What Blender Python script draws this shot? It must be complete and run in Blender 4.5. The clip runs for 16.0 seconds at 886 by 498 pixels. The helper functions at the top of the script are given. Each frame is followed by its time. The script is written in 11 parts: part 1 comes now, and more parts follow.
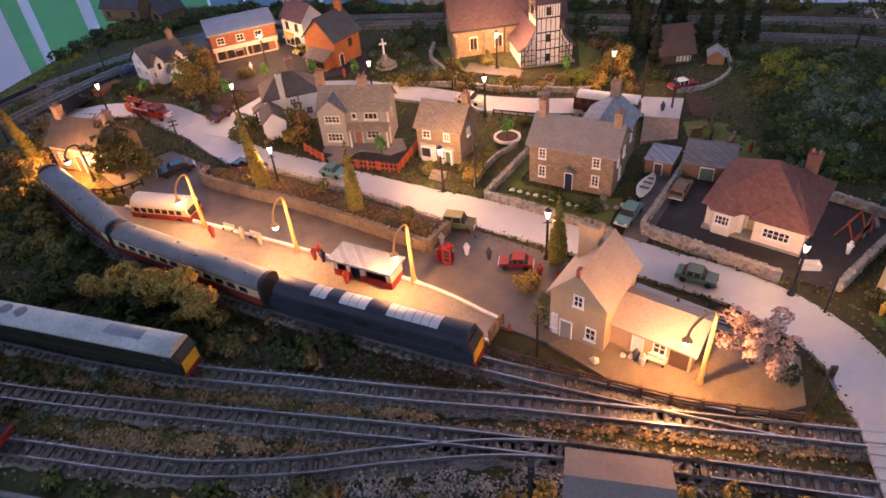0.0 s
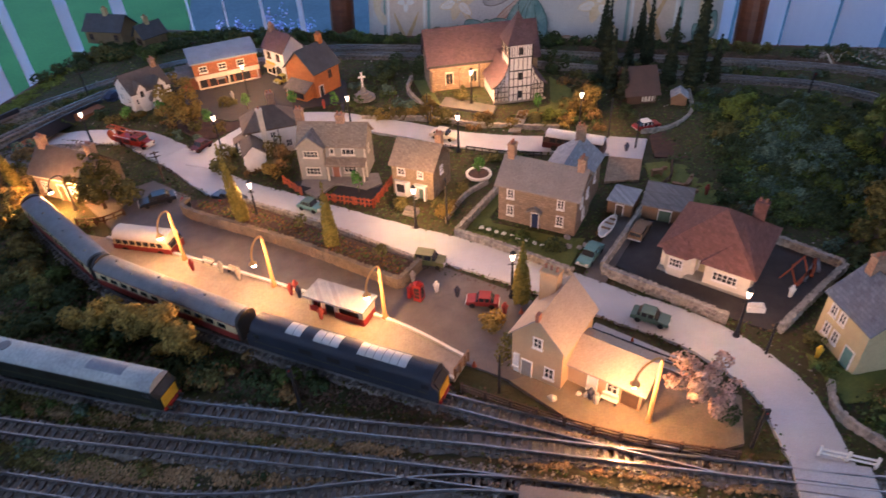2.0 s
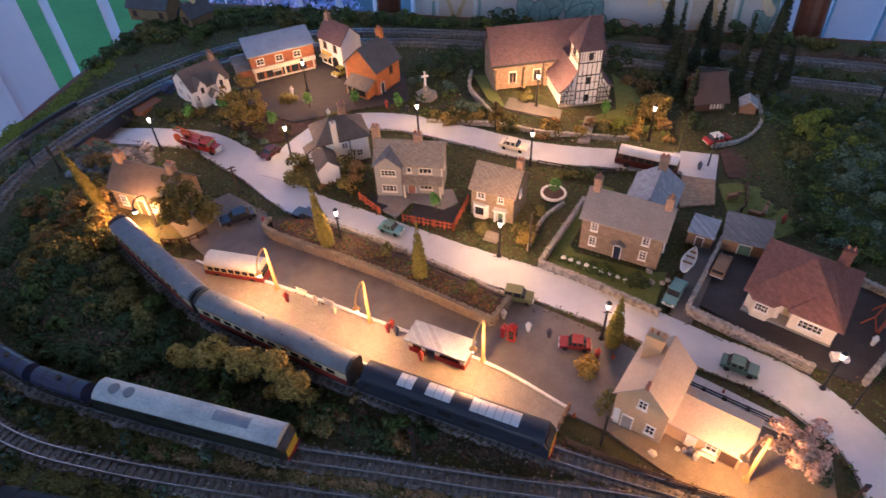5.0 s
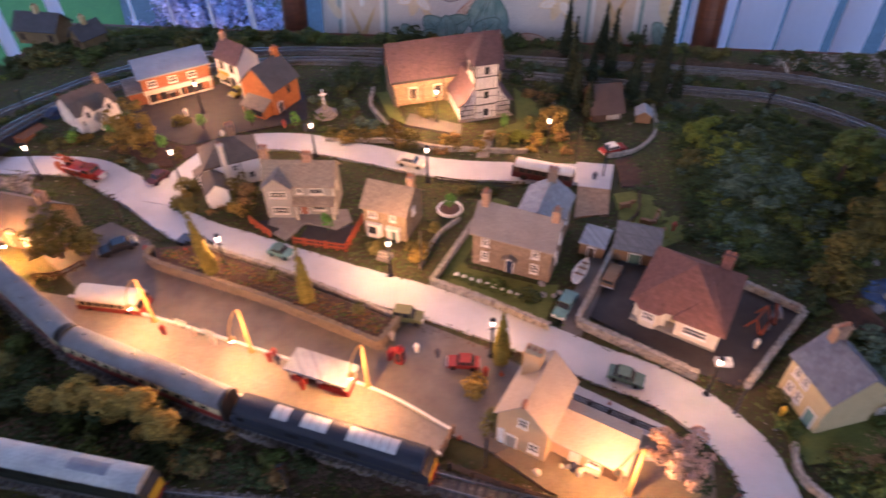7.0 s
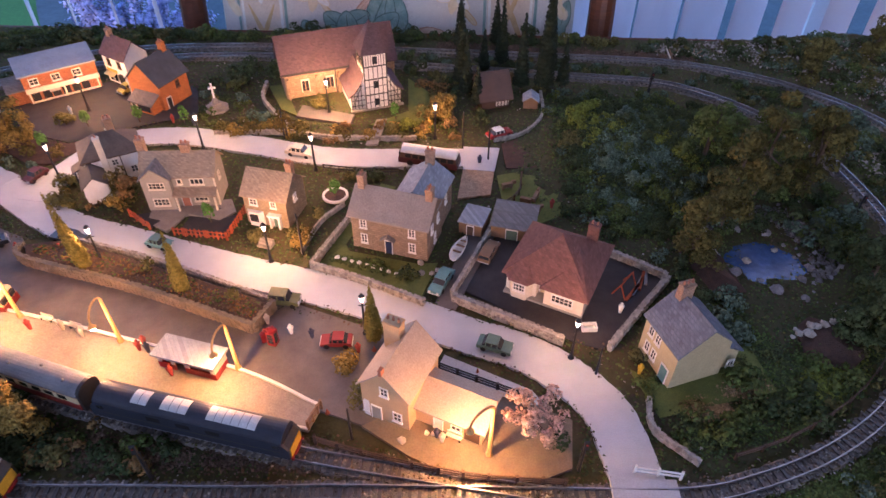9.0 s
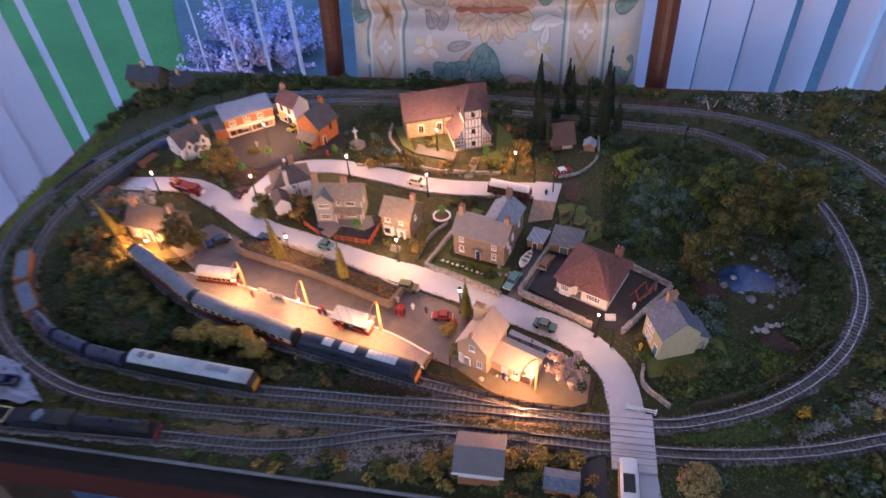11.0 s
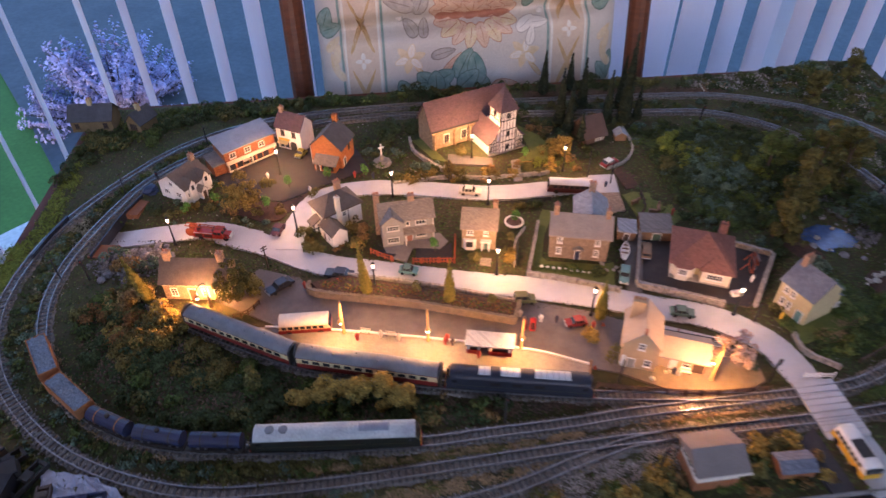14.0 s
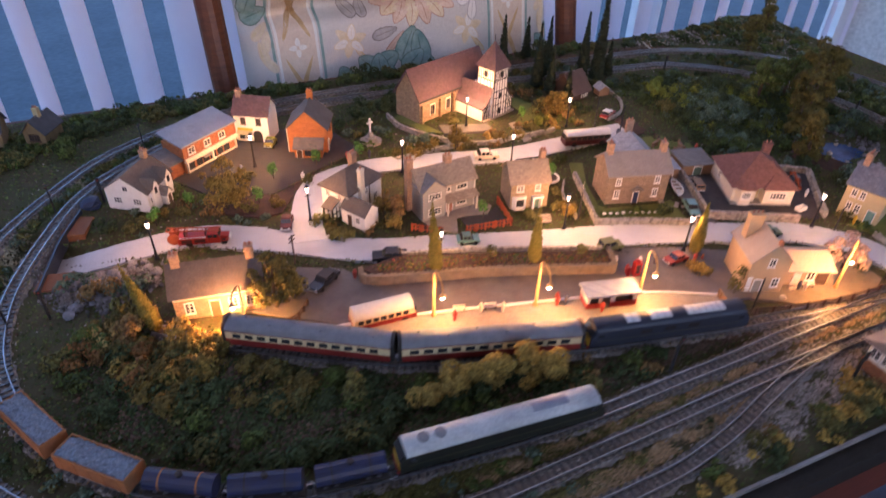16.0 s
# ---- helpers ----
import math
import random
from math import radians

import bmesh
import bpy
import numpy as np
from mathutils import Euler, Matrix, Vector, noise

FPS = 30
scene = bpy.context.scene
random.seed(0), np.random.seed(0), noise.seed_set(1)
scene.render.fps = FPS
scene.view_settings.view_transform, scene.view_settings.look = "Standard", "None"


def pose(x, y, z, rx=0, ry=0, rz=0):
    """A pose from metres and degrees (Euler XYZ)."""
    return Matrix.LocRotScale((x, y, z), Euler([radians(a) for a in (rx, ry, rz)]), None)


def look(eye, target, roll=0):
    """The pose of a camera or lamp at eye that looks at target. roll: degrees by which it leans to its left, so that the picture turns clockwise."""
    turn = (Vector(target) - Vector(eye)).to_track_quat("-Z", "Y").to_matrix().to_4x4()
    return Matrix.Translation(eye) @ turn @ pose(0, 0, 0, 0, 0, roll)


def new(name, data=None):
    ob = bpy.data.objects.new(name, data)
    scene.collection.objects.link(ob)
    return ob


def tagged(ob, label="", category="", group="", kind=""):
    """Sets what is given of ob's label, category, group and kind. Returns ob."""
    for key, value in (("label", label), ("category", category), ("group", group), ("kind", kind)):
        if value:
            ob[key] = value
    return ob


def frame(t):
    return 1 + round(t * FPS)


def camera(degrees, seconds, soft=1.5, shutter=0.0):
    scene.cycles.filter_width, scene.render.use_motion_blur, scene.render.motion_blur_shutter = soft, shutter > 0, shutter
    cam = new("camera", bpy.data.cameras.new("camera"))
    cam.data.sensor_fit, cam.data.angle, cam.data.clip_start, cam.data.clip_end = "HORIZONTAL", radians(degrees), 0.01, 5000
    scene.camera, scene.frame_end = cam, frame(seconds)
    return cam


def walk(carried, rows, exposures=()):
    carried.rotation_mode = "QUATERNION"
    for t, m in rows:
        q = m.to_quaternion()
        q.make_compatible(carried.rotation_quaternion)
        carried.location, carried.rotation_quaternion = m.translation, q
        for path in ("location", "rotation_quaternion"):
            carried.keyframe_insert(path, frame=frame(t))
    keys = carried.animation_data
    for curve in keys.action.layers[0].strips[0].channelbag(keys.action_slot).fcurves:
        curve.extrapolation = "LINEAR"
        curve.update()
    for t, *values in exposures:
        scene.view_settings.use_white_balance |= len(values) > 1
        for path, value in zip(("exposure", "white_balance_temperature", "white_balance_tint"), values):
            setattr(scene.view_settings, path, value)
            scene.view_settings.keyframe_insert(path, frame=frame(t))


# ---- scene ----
cam = camera(69.0, 16.0, soft=1.5, shutter=0.8)
PATH = [
    (0, (0.0978, 0.0716, 0.996), (-0.0678, 1.6708, -0.2637), -5.4),
    (0.5, (0.0968, 0.0675, 0.994), (-0.0852, 1.6576, -0.2749), -5.2),
    (1, (0.0998, 0.0634, 0.9971), (-0.0811, 1.6566, -0.2667), -5.3),
    (1.5, (0.1018, 0.0613, 1.0154), (-0.0514, 1.6871, -0.2106), -4.4),
    (2, (0.107, 0.0654, 1.0277), (0.0058, 1.6848, -0.2106), -3.2),
    (2.5, (0.1111, 0.0756, 1.0379), (0.0997, 1.6784, -0.2259), -2.4),
    (3, (0.1244, 0.0858, 1.0338), (0.1762, 1.6658, -0.2575), -1.2),
    (3.5, (0.1285, 0.0898, 1.0634), (0.218, 1.6432, -0.2586), -0.1),
    (4, (0.0846, 0.0982, 1.0849), (0.1555, 1.5842, -0.3137), 0.8),
    (4.2, (0.0561, 0.1044, 1.091), (0.084, 1.5753, -0.3249), 0.1),
    (6.3, (0.0285, 0.1157, 1.1104), (-0.115, 1.5995, -0.2851), -3.5),
    (6.5, (0.0469, 0.1177, 1.1073), (-0.0547, 1.6085, -0.2841), -3.4),
    (7, (0.0888, 0.1237, 1.0971), (0.1373, 1.6272, -0.282), -1.2),
    (7.5, (0.1164, 0.1205, 1.094), (0.2608, 1.6247, -0.279), 0.0),
    (8, (0.1347, 0.1102, 1.0849), (0.3485, 1.6111, -0.2841), 0.7),
    (8.2, (0.1388, 0.1071, 1.0777), (0.375, 1.5977, -0.2974), 1.0),
    (10.3, (0.1548, 0.0152, 1.1645), (0.1911, 1.5565, -0.1728), -1.8),
    (10.5, (0.1506, -0.0123, 1.19), (0.1532, 1.5128, -0.1687), -2.1),
    (11, (0.1391, -0.0817, 1.2798), (0.0773, 1.4161, -0.1054), -3.8),
    (11.5, (0.1308, -0.1123, 1.3288), (0.0516, 1.3805, -0.0615), -4.9),
    (12, (0.1104, -0.1112, 1.337), (0.1026, 1.3721, -0.0666), -5.9),
    (12.5, (0.1093, -0.1183, 1.3299), (0.117, 1.3812, -0.0554), -4.7),
    (13, (0.0828, -0.1182, 1.3135), (0.0548, 1.4141, -0.036), -3.7),
    (13.5, (-0.0609, -0.0605, 1.2696), (0.153, 1.4546, -0.082), -2.9),
    (14, (-0.1567, 0.0, 1.2257), (0.2603, 1.4899, -0.1065), -0.6),
    (14.5, (-0.182, 0.0583, 1.1808), (0.2544, 1.5492, -0.1442), 0.2),
    (15, (-0.237, 0.0851, 1.1563), (0.3523, 1.5314, -0.1585), -0.7),
    (15.5, (-0.3104, 0.1119, 1.1328), (0.4961, 1.5013, -0.1259), 0.7),
    (16, (-0.3603, 0.1345, 1.0849), (0.5584, 1.4888, -0.1361), 1.6),
]
walk(cam, [(t, look(eye, target, roll)) for t, eye, target, roll in PATH], exposures=((0.0, 3.18, 6100, 35), (1.5, 3.11, 5900, 31), (2.5, 3.03, 5500, 24), (3.5, 2.98, 5250, 22), (4.2, 2.98, 5250, 22), (6.4, 3.35, 6050, 40), (8.2, 3.35, 5950, 40), (10.3, 3.37, 5600, 38), (12.5, 3.39, 5950, 35), (13.5, 3.39, 6200, 36), (16.0, 3.39, 6200, 38)))

# ---------------------------------------------------------------- light
world = bpy.data.worlds.new("dusk_sky")
scene.world = world
world.use_nodes = True
wn = world.node_tree
sky = wn.nodes.new("ShaderNodeTexSky")
sky.sky_type = "NISHITA"
sky.sun_disc = False
sky.sun_elevation = radians(6)
sky.sun_rotation = radians(200)
sky.air_density = 1.6
sky.ozone_density = 5.0
wn.links.new(sky.outputs[0], wn.nodes["Background"].inputs[0])
wn.nodes["Background"].inputs[1].default_value = 0.158

G = 0.700          # top of the baseboard scenery
TH = radians(-9.7)  # the baseboard's turn in plan


def area_lamp(name, eye, target, sx, sy, watts, color):
    d = bpy.data.lights.new(name, "AREA")
    d.shape, d.size, d.size_y, d.energy, d.color = "RECTANGLE", sx, sy, watts, color
    ob = new(name, d)
    ob.matrix_world = look(eye, target)
    return ob


def bulb(name, x, y, z, watts, color, r=0.0012):
    d = bpy.data.lights.new(name, "POINT")
    d.energy, d.color, d.shadow_soft_size = watts, color, r
    ob = new(name, d)
    ob.location = (x, y, z)
    return ob


def plan(u, v):
    return (u * math.cos(TH) - v * math.sin(TH), u * math.sin(TH) + v * math.cos(TH))


# daylight of the upper windows: north, bay and west; the south lamp is an added fill
area_lamp("north_window_light", (*plan(0.30, 1.33), 1.70), (*plan(0.15, 0.3), 0.2), 2.0, 0.6, 0.58, (0.78, 0.85, 1.0))
area_lamp("west_window_light", (*plan(-1.20, 0.30), 1.70), (*plan(0.0, 0.4), 0.2), 1.8, 0.6, 0.375, (0.78, 0.85, 1.0))
area_lamp("south_window_light", (*plan(0.35, -1.50), 1.55), (*plan(0.2, 0.5), 0.7), 1.6, 0.9, 0.22, (0.80, 0.86, 1.0))

# ---------------------------------------------------------------- materials
def mat(name, color, rough=0.8, second=None, scale=300.0, bump=0.15, metal=0.0, fine=1500.0, spread=0.5, emit=0.0, island=0.0, spec=0.3, stretch=None):
    m = bpy.data.materials.new(name)
    m.use_nodes = True
    nt = m.node_tree
    b = nt.nodes["Principled BSDF"]
    b.inputs["Roughness"].default_value = rough
    b.inputs["Metallic"].default_value = metal
    b.inputs["Specular IOR Level"].default_value = spec
    tc = nt.nodes.new("ShaderNodeTexCoord")
    src = tc.outputs["Object"]
    if stretch:
        mp = nt.nodes.new("ShaderNodeMapping")
        mp.inputs["Scale"].default_value = stretch
        nt.links.new(src, mp.inputs[0])
        src = mp.outputs[0]
    n1 = nt.nodes.new("ShaderNodeTexNoise")
    n1.inputs["Scale"].default_value = scale
    n1.inputs["Detail"].default_value = 5
    n1.inputs["Roughness"].default_value = 0.65
    n2 = nt.nodes.new("ShaderNodeTexNoise")
    n2.inputs["Scale"].default_value = fine
    n2.inputs["Detail"].default_value = 3
    nt.links.new(src, n1.inputs["Vector"])
    nt.links.new(src, n2.inputs["Vector"])
    ramp = nt.nodes.new("ShaderNodeMapRange")
    ramp.inputs["From Min"].default_value = 0.5 - spread / 2.2
    ramp.inputs["From Max"].default_value = 0.5 + spread / 2.2
    nt.links.new(n1.outputs[0], ramp.inputs[0])
    mix = nt.nodes.new("ShaderNodeMix")
    mix.data_type = "RGBA"
    c2 = second or tuple(c * 0.72 for c in color)
    mix.inputs["A"].default_value = (*color, 1)
    mix.inputs["B"].default_value = (*c2, 1)
    nt.links.new(ramp.outputs[0], mix.inputs["Factor"])
    hsv = nt.nodes.new("ShaderNodeHueSaturation")
    nt.links.new(mix.outputs["Result"], hsv.inputs["Color"])
    mr = nt.nodes.new("ShaderNodeMapRange")
    mr.inputs["From Min"].default_value, mr.inputs["From Max"].default_value = 0.25, 0.75
    mr.inputs["To Min"].default_value, mr.inputs["To Max"].default_value = 0.82, 1.18
    nt.links.new(n2.outputs[0], mr.inputs[0])
    val = mr.outputs[0]
    if island:
        geo = nt.nodes.new("ShaderNodeNewGeometry")
        ir = nt.nodes.new("ShaderNodeMapRange")
        ir.inputs["To Min"].default_value, ir.inputs["To Max"].default_value = 1 - island, 1 + island
        nt.links.new(geo.outputs["Random Per Island"], ir.inputs[0])
        mul = nt.nodes.new("ShaderNodeMath")
        mul.operation = "MULTIPLY"
        nt.links.new(val, mul.inputs[0])
        nt.links.new(ir.outputs[0], mul.inputs[1])
        val = mul.outputs[0]
    nt.links.new(val, hsv.inputs["Value"])
    nt.links.new(hsv.outputs[0], b.inputs["Base Color"])
    if bump:
        bp = nt.nodes.new("ShaderNodeBump")
        bp.inputs["Strength"].default_value = bump
        bp.inputs["Distance"].default_value = 0.001
        nt.links.new(n2.outputs[0], bp.inputs["Height"])
        nt.links.new(bp.outputs[0], b.inputs["Normal"])
    if emit:
        nt.links.new(hsv.outputs[0], b.inputs["Emission Color"])
        b.inputs["Emission Strength"].default_value = emit
    return m


def glow(name, color, strength):
    m = bpy.data.materials.new(name)
    m.use_nodes = True
    b = m.node_tree.nodes["Principled BSDF"]
    b.inputs["Base Color"].default_value = (*color, 1)
    b.inputs["Emission Color"].default_value = (*color, 1)
    b.inputs["Emission Strength"].default_value = strength
    return m


def tiled(name, color, second, sx, sy, rough=0.8, mortar=0.6, mcol=None, bump=0.5, axis="xz"):
    """Courses of small tiles or bricks, in metres, laid over the surface by its object coordinates."""
    m = mat(name, color, rough, second, 180.0, 0.0)
    nt = m.node_tree
    b = nt.nodes["Principled BSDF"]
    tc = nt.nodes["Texture Coordinate"]
    sep = nt.nodes.new("ShaderNodeSeparateXYZ")
    nt.links.new(tc.outputs["Object"], sep.inputs[0])
    add = nt.nodes.new("ShaderNodeMath")
    add.operation = "ADD"
    nt.links.new(sep.outputs[0], add.inputs[0])
    nt.links.new(sep.outputs[1], add.inputs[1])
    com = nt.nodes.new("ShaderNodeCombineXYZ")
    nt.links.new(sep.outputs[0] if axis == "xy" else add.outputs[0], com.inputs[0])
    nt.links.new(sep.outputs[1] if axis == "xy" else sep.outputs[2], com.inputs[1])
    br = nt.nodes.new("ShaderNodeTexBrick")
    br.inputs["Scale"].default_value = 1.0
    br.inputs["Brick Width"].default_value = sx
    br.inputs["Row Height"].default_value = sy
    br.inputs["Mortar Size"].default_value = min(sx, sy) * 0.09
    br.inputs["Bias"].default_value = 0.0
    br.inputs["Color1"].default_value = (1.15, 1.15, 1.15, 1)
    br.inputs["Color2"].default_value = (0.8, 0.8, 0.8, 1)
    br.inputs["Mortar"].default_value = (mortar, mortar, mortar, 1)
    nt.links.new(com.outputs[0], br.inputs["Vector"])
    mul = nt.nodes.new("ShaderNodeMix")
    mul.data_type, mul.blend_type = "RGBA", "MULTIPLY"
    mul.inputs["Factor"].default_value = 1.0
    old = b.inputs["Base Color"].links[0].from_socket
    nt.links.new(old, mul.inputs["A"])
    nt.links.new(br.outputs["Color"], mul.inputs["B"])
    nt.links.new(mul.outputs["Result"], b.inputs["Base Color"])
    bp = nt.nodes.new("ShaderNodeBump")
    bp.inputs["Strength"].default_value = bump
    bp.inputs["Distance"].default_value = 0.0006
    bp.invert = True
    nt.links.new(br.outputs["Fac"], bp.inputs["Height"])
    nt.links.new(bp.outputs[0], b.inputs["Normal"])
    return m


M_GRASS = mat("scatter_grass", (0.038, 0.051, 0.016), 0.95, (0.072, 0.050, 0.027), 26, 0.6, fine=420, spread=0.6)
M_LAWN = mat("lawn_flock", (0.15, 0.165, 0.042), 0.95, (0.09, 0.115, 0.03), 90, 0.5, fine=900)
M_SOIL = mat("dark_soil", (0.10, 0.054, 0.038), 0.95, (0.05, 0.033, 0.026), 150, 0.6, fine=800)
M_ROAD = mat("pale_road", (0.56, 0.565, 0.58), 0.85, (0.33, 0.335, 0.35), 22, 0.1, fine=1600, spread=0.9)
M_TARMAC = mat("tarmac", (0.17, 0.15, 0.14), 0.85, (0.11, 0.10, 0.095), 60, 0.15, fine=1500)
M_DARKTAR = mat("dark_tarmac", (0.055, 0.05, 0.05), 0.85, (0.035, 0.033, 0.035), 80, 0.2, fine=1500)
M_PLAT = mat("platform_paving", (0.30, 0.265, 0.23), 0.8, (0.23, 0.20, 0.175), 120, 0.2, fine=900)
M_SETTS = tiled("tan_setts", (0.40, 0.27, 0.17), (0.30, 0.20, 0.13), 0.0034, 0.0017, axis="xy")
M_FORE = mat("brown_forecourt", (0.21, 0.165, 0.125), 0.85, (0.15, 0.12, 0.09), 90, 0.2, fine=900)
M_BALLAST = mat("ballast", (0.28, 0.245, 0.215), 0.95, (0.12, 0.10, 0.085), 90, 0.9, fine=1100, spread=0.5)
M_SLEEPER = mat("sleeper", (0.095, 0.083, 0.075), 0.42, (0.05, 0.044, 0.04), 200, 0.1, spec=0.5)
M_RAIL = mat("rail", (0.43, 0.435, 0.45), 0.34, (0.26, 0.24, 0.23), 120, 0.05, metal=0.85)
M_STONEW = mat("dry_stone", (0.40, 0.36, 0.31), 0.9, (0.22, 0.20, 0.18), 260, 0.5, fine=1400, island=0.35)
M_ROCK = mat("grey_rock", (0.27, 0.255, 0.265), 0.9, (0.11, 0.10, 0.10), 120, 0.7, fine=700, island=0.2)
# blue window reflection is put into the water's own colour
M_WATER = mat("pond_water", (0.05, 0.11, 0.27), 0.16, (0.012, 0.030, 0.085), 42, 0.25, fine=200, spec=0.5)
M_WHITE = mat("white_paint", (0.78, 0.76, 0.72), 0.6, (0.66, 0.63, 0.58), 120, 0.05)
M_CREAMW = mat("cream_render", (0.70, 0.64, 0.52), 0.8, (0.58, 0.52, 0.42), 150, 0.15)
M_BLACK = mat("black_paint", (0.02, 0.02, 0.02), 0.5, (0.035, 0.033, 0.03), 300, 0.05)
M_GLASSD = mat("dark_pane", (0.025, 0.028, 0.03), 0.12, (0.04, 0.04, 0.045), 300, 0.0, spec=0.6)
M_GREYW = mat("grey_render", (0.33, 0.30, 0.255), 0.85, (0.26, 0.24, 0.20), 220, 0.2)
M_BUFF = tiled("buff_stone", (0.33, 0.25, 0.155), (0.25, 0.185, 0.115), 0.0036, 0.0018)
M_SANDST = tiled("sandstone", (0.38, 0.275, 0.165), (0.25, 0.18, 0.115), 0.005, 0.0024)
M_FARM = tiled("farm_stone", (0.31, 0.225, 0.155), (0.20, 0.15, 0.105), 0.0042, 0.0022)
M_STROOF = mat("station_roof_card", (0.44, 0.36, 0.29), 0.8, (0.36, 0.29, 0.23), 45, 0.12, fine=900)
M_CORNERW = mat("ochre_render", (0.20, 0.145, 0.075), 0.85, (0.14, 0.10, 0.055), 120, 0.15)
M_DARKSLATE = mat("dark_slate_card", (0.075, 0.085, 0.10), 0.8, (0.05, 0.055, 0.065), 120, 0.15)
M_STATION = mat("station_render", (0.52, 0.36, 0.20), 0.85, (0.44, 0.30, 0.17), 140, 0.15)
M_BRICKO = tiled("orange_brick", (0.50, 0.185, 0.055), (0.40, 0.14, 0.045), 0.0026, 0.0011)
M_BRICK = tiled("red_brick", (0.37, 0.145, 0.06), (0.29, 0.105, 0.045), 0.0026, 0.0011)
M_YELLOWW = mat("yellow_render", (0.50, 0.42, 0.24), 0.85, (0.42, 0.35, 0.20), 150, 0.15)
M_SLATE = tiled("slate_roof", (0.215, 0.195, 0.18), (0.165, 0.15, 0.14), 0.0028, 0.0014, mortar=0.85, bump=0.4)
M_BROWNR = tiled("brown_tile_roof", (0.33, 0.26, 0.19), (0.26, 0.205, 0.15), 0.0026, 0.0013, mortar=0.88, bump=0.35)
M_PURPLER = tiled("purple_tile_roof", (0.115, 0.078, 0.088), (0.088, 0.06, 0.07), 0.0030, 0.0015, mortar=0.85, bump=0.6)
M_REDR = tiled("red_tile_roof", (0.22, 0.10, 0.078), (0.17, 0.08, 0.065), 0.0028, 0.0014, mortar=0.88, bump=0.6)
M_BLUER = tiled("blue_slate_roof", (0.17, 0.19, 0.23), (0.12, 0.135, 0.17), 0.0034, 0.0017, mortar=0.75, bump=0.6)
M_PALESLATE = tiled("pale_slate_roof", (0.36, 0.38, 0.41), (0.28, 0.30, 0.33), 0.0038, 0.0019, mortar=0.8, bump=0.5)
M_CHIM = tiled("chimney_brick", (0.42, 0.27, 0.18), (0.33, 0.21, 0.14), 0.0024, 0.0011)
M_POT = mat("terracotta_pot", (0.42, 0.17, 0.10), 0.8)
M_WOODD = mat("dark_wood", (0.10, 0.06, 0.04), 0.6, (0.06, 0.035, 0.022), 40, 0.15, stretch=(1, 1, 8))
M_WOODM = mat("brown_wood", (0.26, 0.15, 0.08), 0.6, (0.17, 0.095, 0.05), 60, 0.15)
M_ORANGEF = mat("orange_fence_paint", (0.36, 0.085, 0.03), 0.7, (0.27, 0.06, 0.025), 200, 0.1)
M_REDP = mat("red_paint", (0.32, 0.026, 0.020), 0.4, (0.24, 0.02, 0.016), 200, 0.02)
M_GREENP = mat("green_paint", (0.10, 0.17, 0.13), 0.4, (0.07, 0.12, 0.09), 200, 0.02)
M_TEAL = mat("teal_paint", (0.13, 0.28, 0.27), 0.4, (0.10, 0.21, 0.2), 200, 0.02)
M_OLIVE = mat("olive_paint", (0.15, 0.15, 0.055), 0.5, (0.11, 0.11, 0.04), 200, 0.02)
M_BLUEP = mat("blue_paint", (0.022, 0.035, 0.085), 0.4, (0.016, 0.026, 0.06), 200, 0.02)
M_YELP = mat("yellow_paint", (0.72, 0.42, 0.03), 0.5, (0.55, 0.30, 0.02), 200, 0.02)
M_TYRE = mat("tyre_rubber", (0.02, 0.02, 0.02), 0.9)


